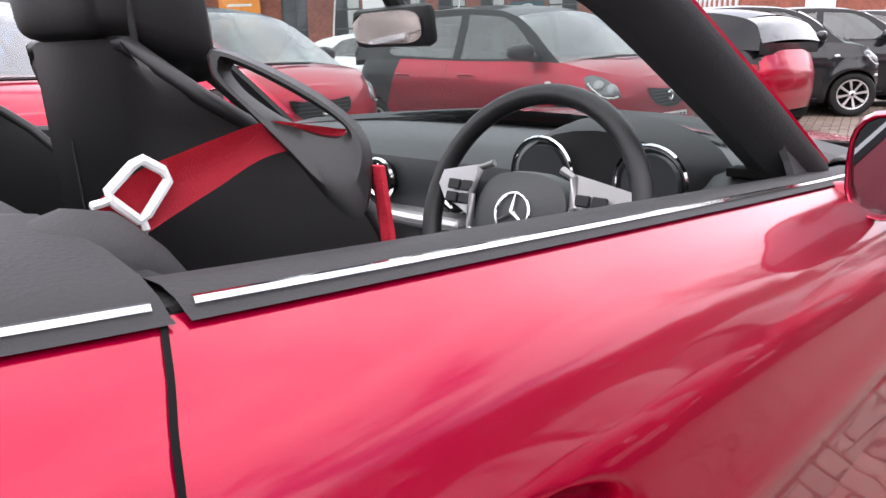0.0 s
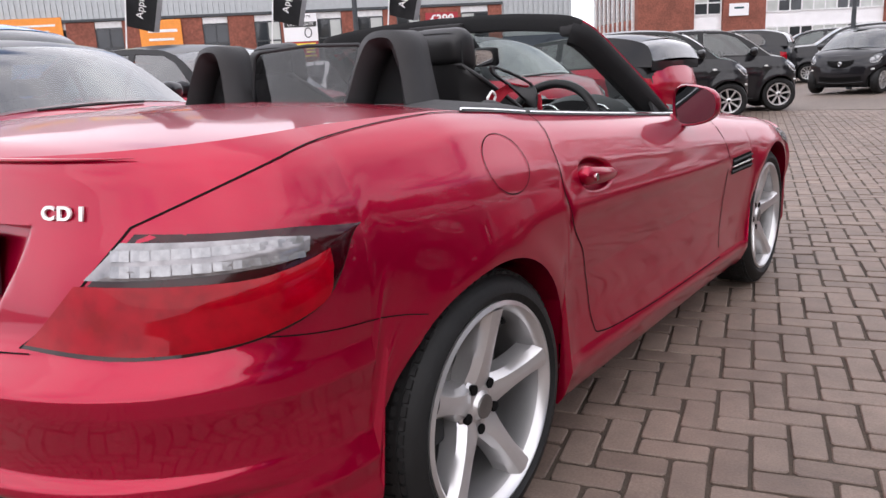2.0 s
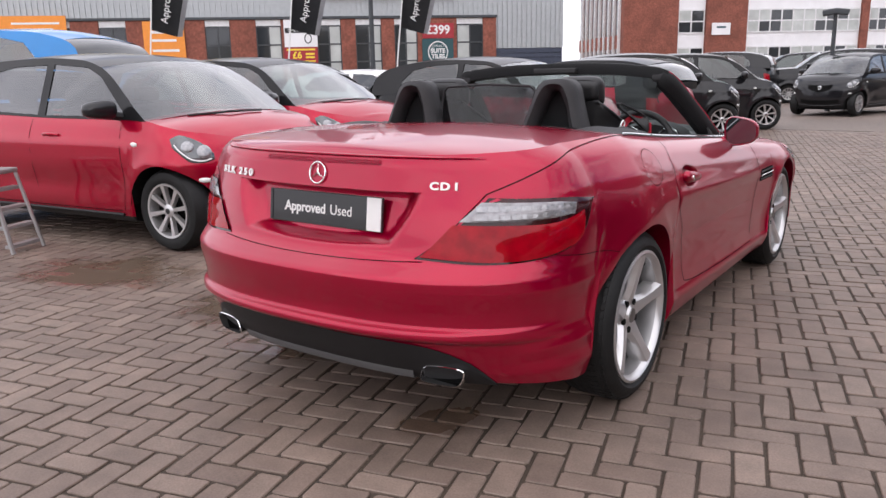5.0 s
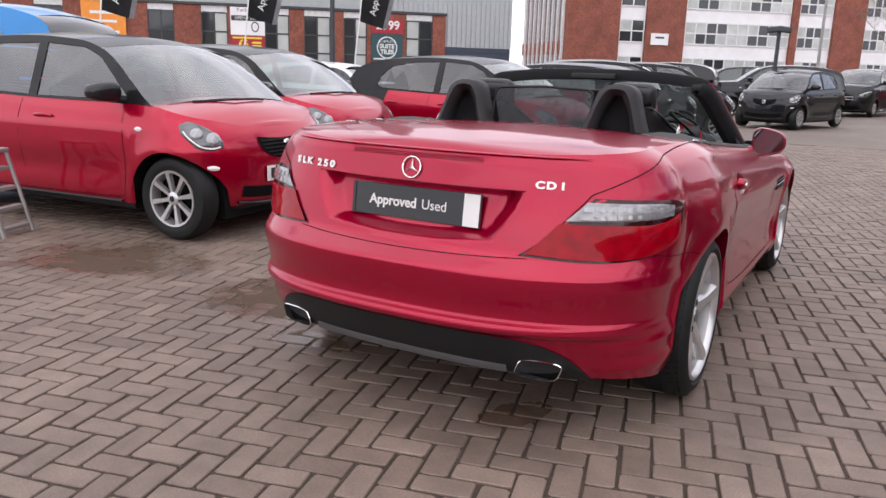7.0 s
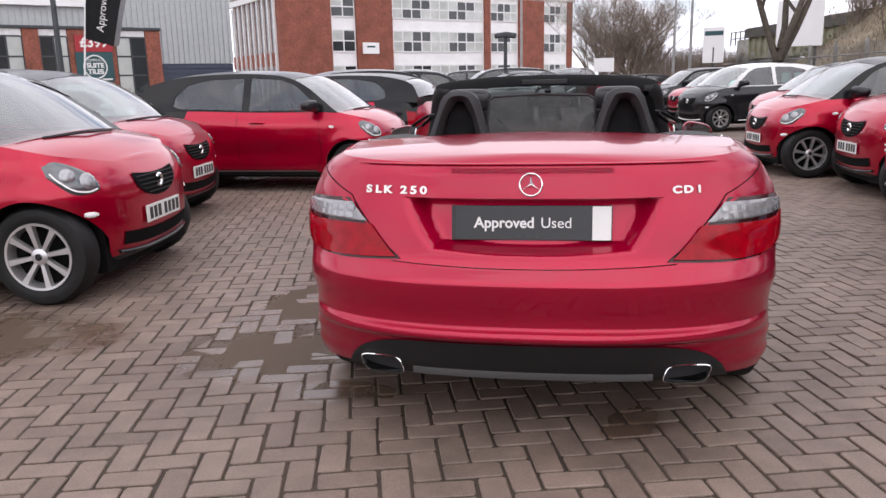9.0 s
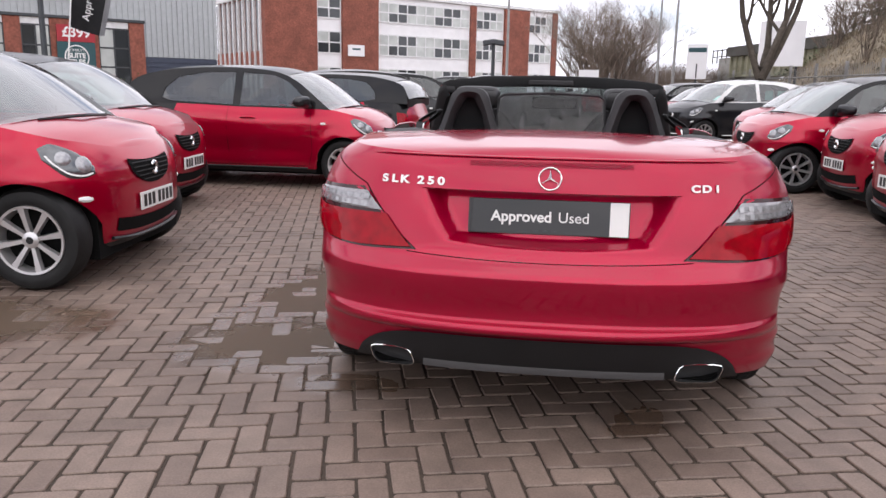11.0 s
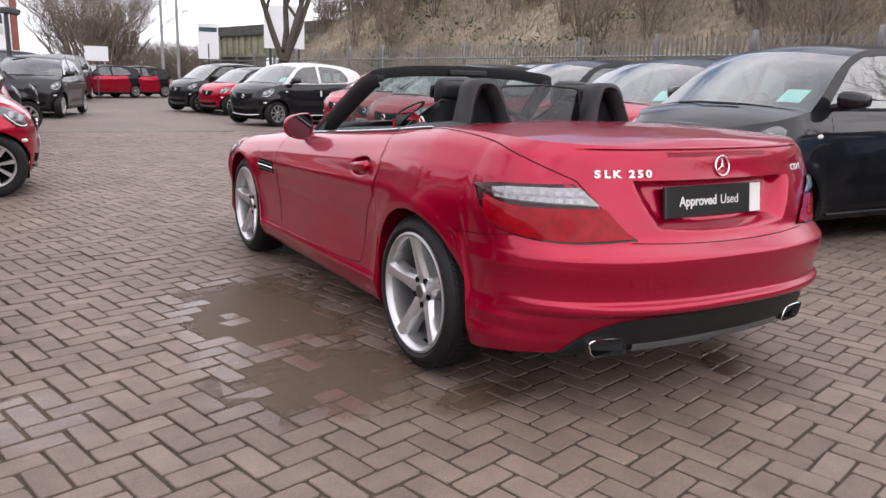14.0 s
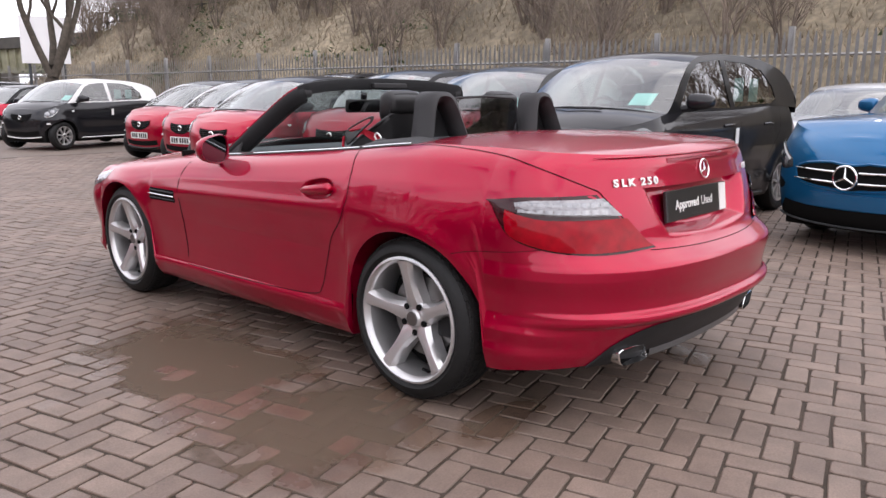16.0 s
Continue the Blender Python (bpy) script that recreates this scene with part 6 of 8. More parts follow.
    G = lambda v: (0.95 + (v - 0.95) * 0.93) * sz
    roofline = smooth_table([(Y(-2.86), G(1.05)), (Y(-2.72), G(1.32)), (Y(-2.55), G(1.405)), (Y(-2.1), G(1.488)), (Y(-1.5), G(1.510)), (Y(-1.00), G(1.480)), (Y(-0.74), G(1.410)), (Y(-0.14), G(0.955))])

    def sx_at(y, z):
        t = max(0.0, (z - zb(y)) / (0.49 * sz))
        return (0.765 - 0.175 * t ** 1.25) * sx

    outer = [(y, zb(y)) for y in span(Y(-0.14), Y(-2.82), 14)] + [(y, roofline(y)) for y in span(Y(-2.80), Y(-0.16), 44)]
    w1 = [(Y(-0.37), G(1.01)), (Y(-0.72), G(1.335)), (Y(-0.90), G(1.415)), (Y(-1.30), G(1.450)), (Y(-1.30), G(1.015))]
    w2 = [(Y(-1.39), G(1.02)), (Y(-1.39), G(1.448)), (Y(-1.80), G(1.438)), (Y(-2.12), G(1.375)), (Y(-2.28), G(1.22)), (Y(-2.30), G(1.09)), (Y(-2.20), G(1.055))]
    for s in (1, -1):
        bm = bmesh.new()
        es = []
        for loop in (outer, w1, w2):
            v = [bm.verts.new((y, z, 0)) for y, z in loop]
            es += [bm.edges.new((v[i], v[(i + 1) % len(v)])) for i in range(len(v))]
        bmesh.ops.triangle_fill(bm, use_beauty=True, use_dissolve=False, edges=es)
        for v in bm.verts:
            y, z = v.co.x, v.co.y
            v.co = (s * sx_at(y, z), y, z)
        bmesh.ops.recalc_face_normals(bm, faces=bm.faces)
        part("side_frame", bm, cell_m, car, smooth=True, sharp=60)
        for w in (w1, w2):
            bm = bmesh.new()
            bm.faces.new([bm.verts.new((s * (sx_at(y, z) - 0.006), y, z)) for y, z in w])
            bmesh.ops.triangulate(bm, faces=bm.faces)
            p = part("side_window", orient(bm, (0, Y(-1.6), 1.0)), SIDE_GLASS, car)
            p.visible_shadow = False
    bm = bmesh.new()
    grid(bm, [[Vector((q * sx_at(y, roofline(y)), y, roofline(y) + 0.045 * (1 - q * q))) for q in span(-1, 1, 10)] for y in span(Y(-0.74), Y(-2.60), 18)])
    part("roof", bm, cell_m, car, smooth=True)
    bm = bmesh.new()
    ws = []
    for t in span(0, 1, 8):
        y = Y(-0.16) + (Y(-0.74) - Y(-0.16)) * t
        z = roofline(y)
        ws.append([Vector((q * sx_at(y, z), y + Y(0.12 - 0.05 * t) * (1 - q * q), z + (0.03 + 0.015 * t) * (1 - q * q))) for q in span(-1, 1, 12)])
    grid(bm, ws)
    p = part("windscreen", orient(bm, (0, Y(-1.6), 0.8)), SCREEN_GLASS, car, smooth=True)
    p.visible_shadow = False
    bm = bmesh.new()
    grid(bm, [[Vector((q * sx_at(y, roofline(y)), y - 0.03 * (1 - q * q), roofline(y) + 0.03 * (1 - q * q))) for q in span(-1, 1, 8)] for y in span(Y(-2.60), Y(-2.84), 8)])
    part("rear_window", bm, WIN, car, smooth=True)
    bm = bmesh.new()
    y = Y(-2.84)
    grid(bm, [[Vector((q * 0.76 * sx, Y(-2.82) - 0.02 * (1 - q * q), z)) for q in span(-1, 1, 8)] for z in (0.95 * sz, 1.08 * sz)])
    part("tailgate_top", bm, cell_m, car)
    # cabin
    part("cabin_floor", boxm(-0.70 * sx, 0.70 * sx, Y(-2.75), Y(-0.50), 0.55, 0.60), DARK, car)
    bm = bmesh.new()
    grid(bm, [[Vector((x * sx, Y(a), z * sz)) for a, z in ((-0.80, 0.72), (-0.75, 0.90), (-0.58, 0.965), (-0.14, 0.955))] for x in span(-0.70, 0.70, 6)])
    part("dashboard", bm, PLASTIC, car, smooth=True)
    for x in (-0.34, 0.34):
        for yy in (-1.38, -2.15):
            bm = bmesh.new()
            box(bm, x - 0.22, x + 0.22, Y(yy) - 0.06, Y(yy) + 0.06, 0.60, 1.06 * sz, bevel=0.05)
            box(bm, x - 0.12, x + 0.12, Y(yy) - 0.10, Y(yy) - 0.01, 1.08 * sz, 1.22 * sz, bevel=0.035)
            part("seat", bm, CLOTH, car, smooth=True)
    bm = bmesh.new()
    tube(bm, [(0.36 + 0.17 * math.cos(a), Y(-0.90) - 0.05 * math.sin(a), 0.95 * sz + 0.15 * math.sin(a)) for a in np.linspace(0, 2 * math.pi, 21)[:-1]], 0.014, 6, True, up=(0, 1, 0))
    part("steering_wheel", bm, GREY_TRIM, car)
    if paper:
        yt = Y(-0.70)
        part("windscreen_tag", boxm(-0.36, -0.27, yt - 0.002, yt + 0.002, roofline(yt) - 0.005, roofline(yt) + 0.035, bevel=0.001), SIGN_RED, car, "small red tag at the top of the windscreen")
        if body_m is BLACK_PAINT:
            hd = H.at(H.u(Y(-1.30)), 0.80 * sz, 0.012)
            part("handle_tag", boxm(-hd.x - 0.004, -hd.x + 0.002, hd.y - 0.03, hd.y + 0.03, hd.z - 0.10, hd.z + 0.04, bevel=0.001), WHITE_PLASTIC, car, "white paper tag hanging from the door handle")
        part("windscreen_paper", moved(boxm(-0.11, 0.11, 0, 0.003, 0, 0.17), Matrix.Translation((-0.30, Y(-0.50), 1.03 * sz)) @ Matrix.Rotation(radians(53), 4, "X")), CYAN_PAPER, car, "pale cyan paper behind the windscreen")
        for dy in (-1.66, -1.98):
            for s in (-1,):
                part("window_paper", boxm(s * 0.66 - 0.002, s * 0.66 + 0.002, Y(dy) - 0.10, Y(dy) + 0.10, 1.06 * sz, 1.27 * sz, bevel=0.001), CYAN_PAPER, car, "pale cyan paper behind the side window")
    # lamps, grille, plate
    e = H.end
    for s in (1, -1):
        flip = Matrix.Diagonal((s, 1, 1, 1))
        lamp = thing_part("headlamp", car)
        swept = style == "family"
        if swept:
            ux = lambda v, zz: next((u for u in np.linspace(e, e - 1, 120) if H.raw(u, zz * sz).x >= v * sx), e - 1)
            lo_ = [(ux(a, c), c * sz) for a, c in ((0.50, 0.605), (0.62, 0.580), (0.73, 0.62), (0.79, 0.74))]
            up_ = [(ux(a, c), c * sz) for a, c in ((0.52, 0.665), (0.62, 0.725), (0.72, 0.775), (0.785, 0.79))]
        else:
            lo_ = [(e - 0.42, 0.690 * sz), (e - 0.51, 0.672 * sz), (e - 0.64, 0.685 * sz), (e - 0.785, 0.785 * sz)]
            up_ = [(e - 0.42, 0.735 * sz), (e - 0.51, 0.822 * sz), (e - 0.66, 0.873 * sz), (e - 0.79, 0.848 * sz)]
        bm = bmesh.new()
        grid(bm, patch(H, lo_, up_, 12, 6, 0.012))
        moved(bm, flip)
        part("lens", weld(bm, outward=False), LAMP_GLASS, lamp, "clear lamp lens", smooth=True)
        for u, z, r in (((ux(0.60, 0.645), 0.645 * sz, 0.046), (ux(0.70, 0.69), 0.69 * sz, 0.038)) if swept else ((e - 0.50, 0.748 * sz, 0.050), (e - 0.635, 0.785 * sz, 0.044))):
            bm = bmesh.new()
            c, nn = H.at(u, z, 0.014), H.normal(u, z)
            m = Matrix.Translation(c) @ nn.to_track_quat("X", "Z").to_matrix().to_4x4()
            lathe(bm, [(0.0005, 0.006), (r * 0.6, 0.003), (r, -0.004), (r * 1.1, -0.012)], 16, m)
            moved(bm, flip)
            part("reflector", weld(bm, outward=False), SILVER_LENS, lamp, smooth=True)
        bm = bmesh.new()
        bar = [(e - 0.45, 0.696), (e - 0.52, 0.684), (e - 0.62, 0.700), (e - 0.71, 0.755), (e - 0.755, 0.805)]
        if swept:
            bar = [(ux(a, c), c) for a, c in ((0.53, 0.66), (0.62, 0.71), (0.70, 0.755), (0.775, 0.78))]
        bu, bz = smooth_poly(bar, 4)
        strip(bm, [H.at(u, z * sz, 0.016) for u, z in zip(bu, bz)], [H.normal(u, z * sz) for u, z in zip(bu, bz)], 0.022 if swept else 0.010)
        moved(bm, flip)
        part("light_bar", bm, WHITE_PLASTIC, lamp)
        if swept:
            bm = bmesh.new()
            grid(bm, patch(H, [(ux(a, c), c * sz) for a, c in ((0.60, 0.44), (0.66, 0.42), (0.71, 0.435))], [(ux(a, c), c * sz) for a, c in ((0.585, 0.47), (0.65, 0.505), (0.72, 0.515))], 6, 4, 0.004))
            moved(bm, flip)
            part("corner_vent", weld(bm, outward=False), DARK, car, "black vent in the bumper corner", smooth=True)
        else:
            bm = bmesh.new()
            tube(bm, [H.at(e - 0.49, 0.542 * sz, 0.002), H.at(e - 0.52, 0.544 * sz, 0.005), H.at(e - 0.56, 0.546 * sz, 0.005), H.at(e - 0.59, 0.547 * sz, 0.002)], [0.010, 0.017, 0.017, 0.010], 8)
            moved(bm, flip)
            part("fog_lamp", bm, WHITE_PLASTIC, car)
        bm = bmesh.new()
        c = H.at(H.u(Y(-0.24)), 0.805 * sz, 0.002)
        bmesh.ops.create_uvsphere(bm, u_segments=10, v_segments=6, radius=1, matrix=Matrix.Translation(c) @ Matrix.Diagonal((0.008, 0.035, 0.017, 1)))
        moved(bm, flip)
        part("side_repeater", bm, WHITE_PLASTIC, car, smooth=True)
        # tail lamp
        bm = bmesh.new()
        grid(bm, patch(H, [(0.62, 0.60 * sz), (0.86, 0.60 * sz)], [(0.60, 0.84 * sz), (0.88, 0.86 * sz)], 6, 6, 0.01))
        moved(bm, flip)
        part("tail_lamp", weld(bm, outward=False), LAMP_RED, car, smooth=True)
        # mirror
        mr = thing_part("door_mirror", car)
        bm = bmesh.new()
        bmesh.ops.create_uvsphere(bm, u_segments=20, v_segments=12, radius=1)
        for v in bm.verts:
            q = [math.copysign(abs(c) ** 0.68, c) for c in v.co]
            v.co = (0.895 * sx + 0.105 * q[0], Y(-0.47) + 0.070 * q[1] - 0.03 * q[0], 1.065 * sz + 0.066 * q[2] * (1 - 0.15 * q[0]))
        moved(bm, flip)
        part("mirror_shell", bm, BLACK_PAINT if style == "city" else body_m, mr, smooth=True)
        bm = bmesh.new()
        tube(bm, [(0.75 * sx, Y(-0.42), 1.005 * sz), (0.81 * sx, Y(-0.44), 1.015 * sz), (0.86 * sx, Y(-0.46), 1.022 * sz)], 0.03, 8)
        moved(bm, flip)
        part("mirror_foot", bm, PLASTIC, mr, smooth=True)
        # handles
        for yy in (-1.18, -2.02):
            bm = bmesh.new()
            tube(bm, [H.at(H.u(Y(yy - 0.09)), 0.858 * sz, 0.006), H.at(H.u(Y(yy - 0.05)), 0.860 * sz, 0.03), H.at(H.u(Y(yy + 0.05)), 0.860 * sz, 0.03), H.at(H.u(Y(yy + 0.09)), 0.858 * sz, 0.006)], 0.011, 8)
            moved(bm, flip)
            part("door_handle", bm, body_m, car, smooth=True)
        for uz in ([(H.u(Y(-0.40)), 0.94 * sz), (H.u(Y(-0.39)), 0.70 * sz), (H.u(Y(-0.38)), 0.45), (H.u(Y(-0.42)), 0.28)], [(H.u(Y(-1.44)), 0.98 * sz), (H.u(Y(-1.45)), 0.7), (H.u(Y(-1.43)), 0.28)], [(H.u(Y(-2.36)), 1.0 * sz), (H.u(Y(-2.28)), 0.82), (H.u(Y(-2.08)), 0.60), (H.u(Y(-2.03)), 0.28)], [(H.u(Y(-0.45)), 0.272), (H.u(Y(-1.2)), 0.268), (H.u(Y(-2.03)), 0.272)]):
            us_, zs_ = smooth_poly(uz, 3)
            bm = bmesh.new()
            strip(bm, [H.at(u, z, 0.0015) for u, z in zip(us_, zs_)], [H.normal(u, z) for u, z in zip(us_, zs_)], 0.005)
            moved(bm, flip)
            part("panel_gap", bm, DARK, car)
        bm = bmesh.new()
        tube(bm, [H.at(H.u(y), 0.245, 0.006) for y in span(Y(-2.02), Y(-0.44), 8)], 0.014, 6, flat=0.8)
        moved(bm, flip)
        part("sill_strip", bm, cell_m if cell_m is WHITE_PAINT else (CHROME if style != "city" else PLASTIC), car)
    if style == "city":
        bm = bmesh.new()
        def half(t):
            return 0.325 * max(0.0, 1 - (1 - t) ** 2.6) ** 0.6 - 0.03 * t
        rows = [[H.at_x(q * half(t), (0.572 + 0.180 * t - 0.022 * (1 - q * q) * t) * sz, 0.007, True) for q in span(-1, 1, 18)] for t in [0.02, 0.08, 0.18, 0.32, 0.5, 0.7, 0.85, 1.0]]
        grid(bm, rows)
        g = part("grille", weld(bm), DARK, car, "black mesh grille", smooth=True)
        for k in range(5):
            bm = bmesh.new()
            z = (0.606 + 0.028 * k) * sz
            tube(bm, [H.at_x(q * 0.92 * half((z / sz - 0.572) / 0.18), z, 0.011, True) for q in span(-1, 1, 10)], 0.004, 5)
            part("grille_bar", bm, PLASTIC, g)
        bm = bmesh.new()
        c = H.at_x(0, 0.669 * sz, 0.016, True)
        tube(bm, [c + Vector((0.038 * math.cos(a), 0, 0.036 * math.sin(a))) for a in np.linspace(0.5, 2 * math.pi - 0.5, 17)], 0.012, 8, up=(0, 1, 0))
        part("emblem", bm, CHROME, g, "chrome ring emblem", smooth=True)
        bm = bmesh.new()
        grid(bm, [[H.at_x(q * 0.47, (0.285 + 0.085 * t + 0.03 * q * q) * sz, 0.005, True) for q in span(-1, 1, 14)] for t in span(0, 1, 3)])
        part("lower_intake", weld(bm), DARK, car, "black lower intake", smooth=True)
        bm = bmesh.new()
        tube(bm, [H.at_x(q * 0.50, 0.245 * sz + 0.03 * q * q, 0.010, True) for q in span(-1, 1, 14)], 0.012, 6)
        part("lower_lip", bm, cell_m, car, smooth=True)
    else:
        bm = bmesh.new()
        GC = 0.572
        def wing(t):
            return 0.475 * (1 - abs(2 * t - 1) ** 3.2) ** 0.45 - 0.05 * (1 - t)
        grid(bm, [[H.at_x(q * max(0.02, wing(t)), (GC - 0.102 + 0.20 * t - 0.014 * (1 - q * q)) * sz, 0.006, True) for q in span(-1, 1, 18)] for t in (0.01, 0.04, 0.1, 0.2, 0.35, 0.5, 0.65, 0.8, 0.9, 0.96, 0.99)])
        g = part("grille", weld(bm), DARK, car, "black grille with two chrome bars", smooth=True)
        rim = [(q, 0.99) for q in span(-1, 1, 16)] + [(1, t) for t in (0.96, 0.9, 0.8, 0.65, 0.5, 0.35, 0.2, 0.1, 0.04)] + [(q, 0.01) for q in span(1, -1, 16)] + [(-1, t) for t in (0.04, 0.1, 0.2, 0.35, 0.5, 0.65, 0.8, 0.9, 0.96)]
        bm = bmesh.new()
        tube(bm, [H.at_x(q * wing(t), (GC - 0.102 + 0.20 * t - 0.014 * (1 - q * q)) * sz, 0.004, True) for q, t in rim], 0.011, 6, True, up=(0, 1, 0))
        part("grille_surround", bm, body_m, g, smooth=True)
        for z in (GC - 0.036, GC + 0.040):
            for s in (1, -1):
                bm = bmesh.new()
                tube(bm, [H.at_x(s * q, (z - 0.010 * (1 - (q / 0.44) ** 2)) * sz, 0.024, True) for q in span(0.09, 0.435, 8)], [0.017 - 0.009 * k / 8 for k in range(9)], 8, flat=0.7)
                part("grille_bar", bm, CHROME, g, "tapered chrome grille bar", smooth=True)
        c = H.at_x(0, (GC - 0.008) * sz, 0.050, True)
        bm = bmesh.new()
        tube(bm, [c + Vector((0.086 * math.cos(a), 0, 0.086 * math.sin(a))) for a in np.linspace(0, 2 * math.pi, 33)[:-1]], 0.009, 8, True, up=(0, 1, 0))
        part("emblem_ring", bm, CHROME, g, "large chrome ring emblem with three arms", smooth=True)
        for k in range(3):
            a = math.pi / 2 + k * 2 * math.pi / 3
            bm = bmesh.new()
            tube(bm, [c, c + Vector((0.082 * math.cos(a), 0, 0.082 * math.sin(a)))], [0.013, 0.004], 6)
            part("emblem_arm", bm, CHROME, g)
        # bumper plinth for a plate, lower intake and splitter
        bm = bmesh.new()
        grid(bm, [[H.at_x(q * 0.29, (0.335 + 0.105 * t) * sz, 0.014, True) for q in span(-1, 1, 10)] for t in span(0, 1, 3)])
        part("plate_plinth", thicken(weld(bm), 0.012), body_m, car)
        bm = bmesh.new()
        grid(bm, [[H.at_x(q * (0.68 - 0.10 * t), (0.20 + 0.125 * t + 0.025 * q * q) * sz, 0.005, True) for q in span(-1, 1, 18)] for t in span(0, 1, 4)])
        part("lower_intake", weld(bm), DARK, car, "black lower intake", smooth=True)
        bm = bmesh.new()
        tube(bm, [H.at_x(q * 0.68, (0.20 + 0.03 * q * q) * sz, 0.016, True) for q in span(-1, 1, 16)], 0.013, 6, flat=0.6)
        part("lower_lip", bm, GREY_TRIM, car, smooth=True)
        bm = bmesh.new()
        bmesh.ops.create_uvsphere(bm, u_segments=12, v_segments=6, radius=1, matrix=Matrix.Translation((0, 0.10 * sy + ext, hz(0.10 * sy + ext) + 0.001)) @ Matrix.Rotation(radians(-22), 4, "X") @ Matrix.Diagonal((0.026, 0.022, 0.005, 1)))
        part("bonnet_badge", bm, CHROME, car, "small round chrome badge", smooth=True)
    if plate:
        z = 0.472 * sz
        c = H.at_x(0, z, 0.012, True)
        pl = part("number_plate", boxm(-0.26, 0.26, c.y - 0.004, c.y + 0.004, z - 0.055, z + 0.055, bevel=0.003), PLATE_WHITE, car, "white number plate with dark bars")
        for k in range(7):
            x = -0.215 + k * 0.064 + (0.03 if k > 3 else 0)
            part("text_bar", boxm(x - 0.022, x + 0.022, c.y + 0.004, c.y + 0.0055, z - 0.038, z + 0.038), INK, pl)
    # wipers
    bm = bmesh.new()
    tube(bm, [(0.45 * sx, Y(-0.08), 1.0 * sz), (0.1, Y(0.02), 1.015 * sz), (-0.25 * sx, Y(0.0), 1.008 * sz)], 0.009, 5)
    part("wiper", bm, PLASTIC, car)
    for x in (0.80 * sx, -0.80 * sx):
        for y in (0.0, wb):
            car_wheel(car, x, y, 0.295, 0.195, 8 if style == "city" else 10)
    return car


LAMP_GLASS = mat("headlamp lens", (0.085, 0.09, 0.095), 0.06, 0.5, 1.0, 0.3, 14)
ROW = "parked small hatchbacks"
CAR_RED = hatch("hatchback", "bright red small hatchback with dark grey roof on block paving", BRIGHT_RED, GREY_PAINT, 1.0, 1.0, 0.95, at=pose(-2.935, 1.462, 0, 0, 0, -84), group=ROW)
for x, y, a in [(-3.75, 3.72, -84), (3.87, 11.28, 95), (3.62, 9.38, 95), (2.95, 7.3, 95), (1.1, 34.3, 120), (2.6, 36, 112)]:
    copy_thing(CAR_RED, pose(x, y, 0, 0, 0, a))
copy_thing(CAR_RED, pose(-2.27, 6.18, 0, 0, 0, -92) @ Matrix.Diagonal((1, 0.97, 0.985, 1)))
CAR_RED_P = hatch("hatchback", "bright red small hatchback with dark roof and paper in its windows", BRIGHT_RED, GREY_PAINT, paper=True, at=pose(3.25, 3.50, 0, 0, 0, 91), group=ROW)
copy_thing(CAR_RED_P, pose(3.45, 5.40, 0, 0, 0, 91))
CAR_RED_N = hatch("hatchback", "bright red small hatchback with no number plate", BRIGHT_RED, GREY_PAINT, 1.0, 1.0, 0.93, plate=False, at=pose(-4.9, 9.6, 0, 0, 0, 86), group=ROW)
copy_thing(CAR_RED_N, pose(3.7, 20.6, 0, 0, 0, 105))
hatch("hatchback", "black small hatchback with pale cyan paper in its windows", BLACK_PAINT, GREY_PAINT, 1.0, 1.02, 1.05, plate=False, paper=True, at=pose(2.80, 1.72, 0, 0, 0, 88), group=ROW)
CAR_BLACK = hatch("hatchback", "black small hatchback parked on block paving", BLACK_PAINT, GREY_PAINT, plate=False, at=pose(-2.36, 12.3, 0, 0, 0, -62), group=ROW)
for x, y, a in [(-2.02, 14.1, -62), (-1.4, 18.7, 163), (3.2, 22.4, 105)]:
    copy_thing(CAR_BLACK, pose(x, y, 0, 0, 0, a))
hatch("hatchback", "black small hatchback with white roof and white sill strip", BLACK_PAINT, WHITE_PAINT, plate=False, paper=True, at=pose(3.35, 15.75, 0, 0, 0, 110), group=ROW)
hatch("family_hatchback", "blue metallic hatchback with a chrome barred grille", BLUE_PAINT, BLUE_PAINT, 0.99, 1.10, 1.02, False, "family", at=pose(4.22, -0.547, 0, 0, 0, 77), cab=0.55)
hatch("parked_car", "silver car parked behind the blue hatchback", SILVER_PAINT, SILVER_PAINT, 1.07, 1.2, 0.90, False, "family", at=pose(8.2, 1.0, 0, 0, 0, 95))
hatch("parked_suv", "light blue tall car behind the red hatchbacks", SKY_BLUE_PAINT, SKY_BLUE_PAINT, 1.0, 1.15, 1.24, False, "family", at=pose(-9.95, 1.85, 0, 0, 0, 112))
hatch("parked_car", "white car parked behind the red hatchbacks", WHITE_PAINT, WHITE_PAINT, 1.05, 1.1, 0.88, False, "family", at=pose(-7.4, 10.2, 0, 0, 0, -80))
SUV = hatch("parked_suv", "dark grey tall car in the far row", BLACK_PAINT, BLACK_PAINT, 1.1, 1.25, 1.16, False, "family", at=pose(-3.8, 26.5, 0, 0, 0, 100), group="far row")
for x, y, a in [(-7.6, 25, 95), (-0.1, 29.5, 165), (-5.8, 30.5, 100), (8.4, 6.6, 95), (8.6, 9.4, 95), (8.8, 13.5, 95)]:
    copy_thing(SUV, pose(x, y, 0, 0, 0, a))

# ---- fence, bank, trees and street furniture ----


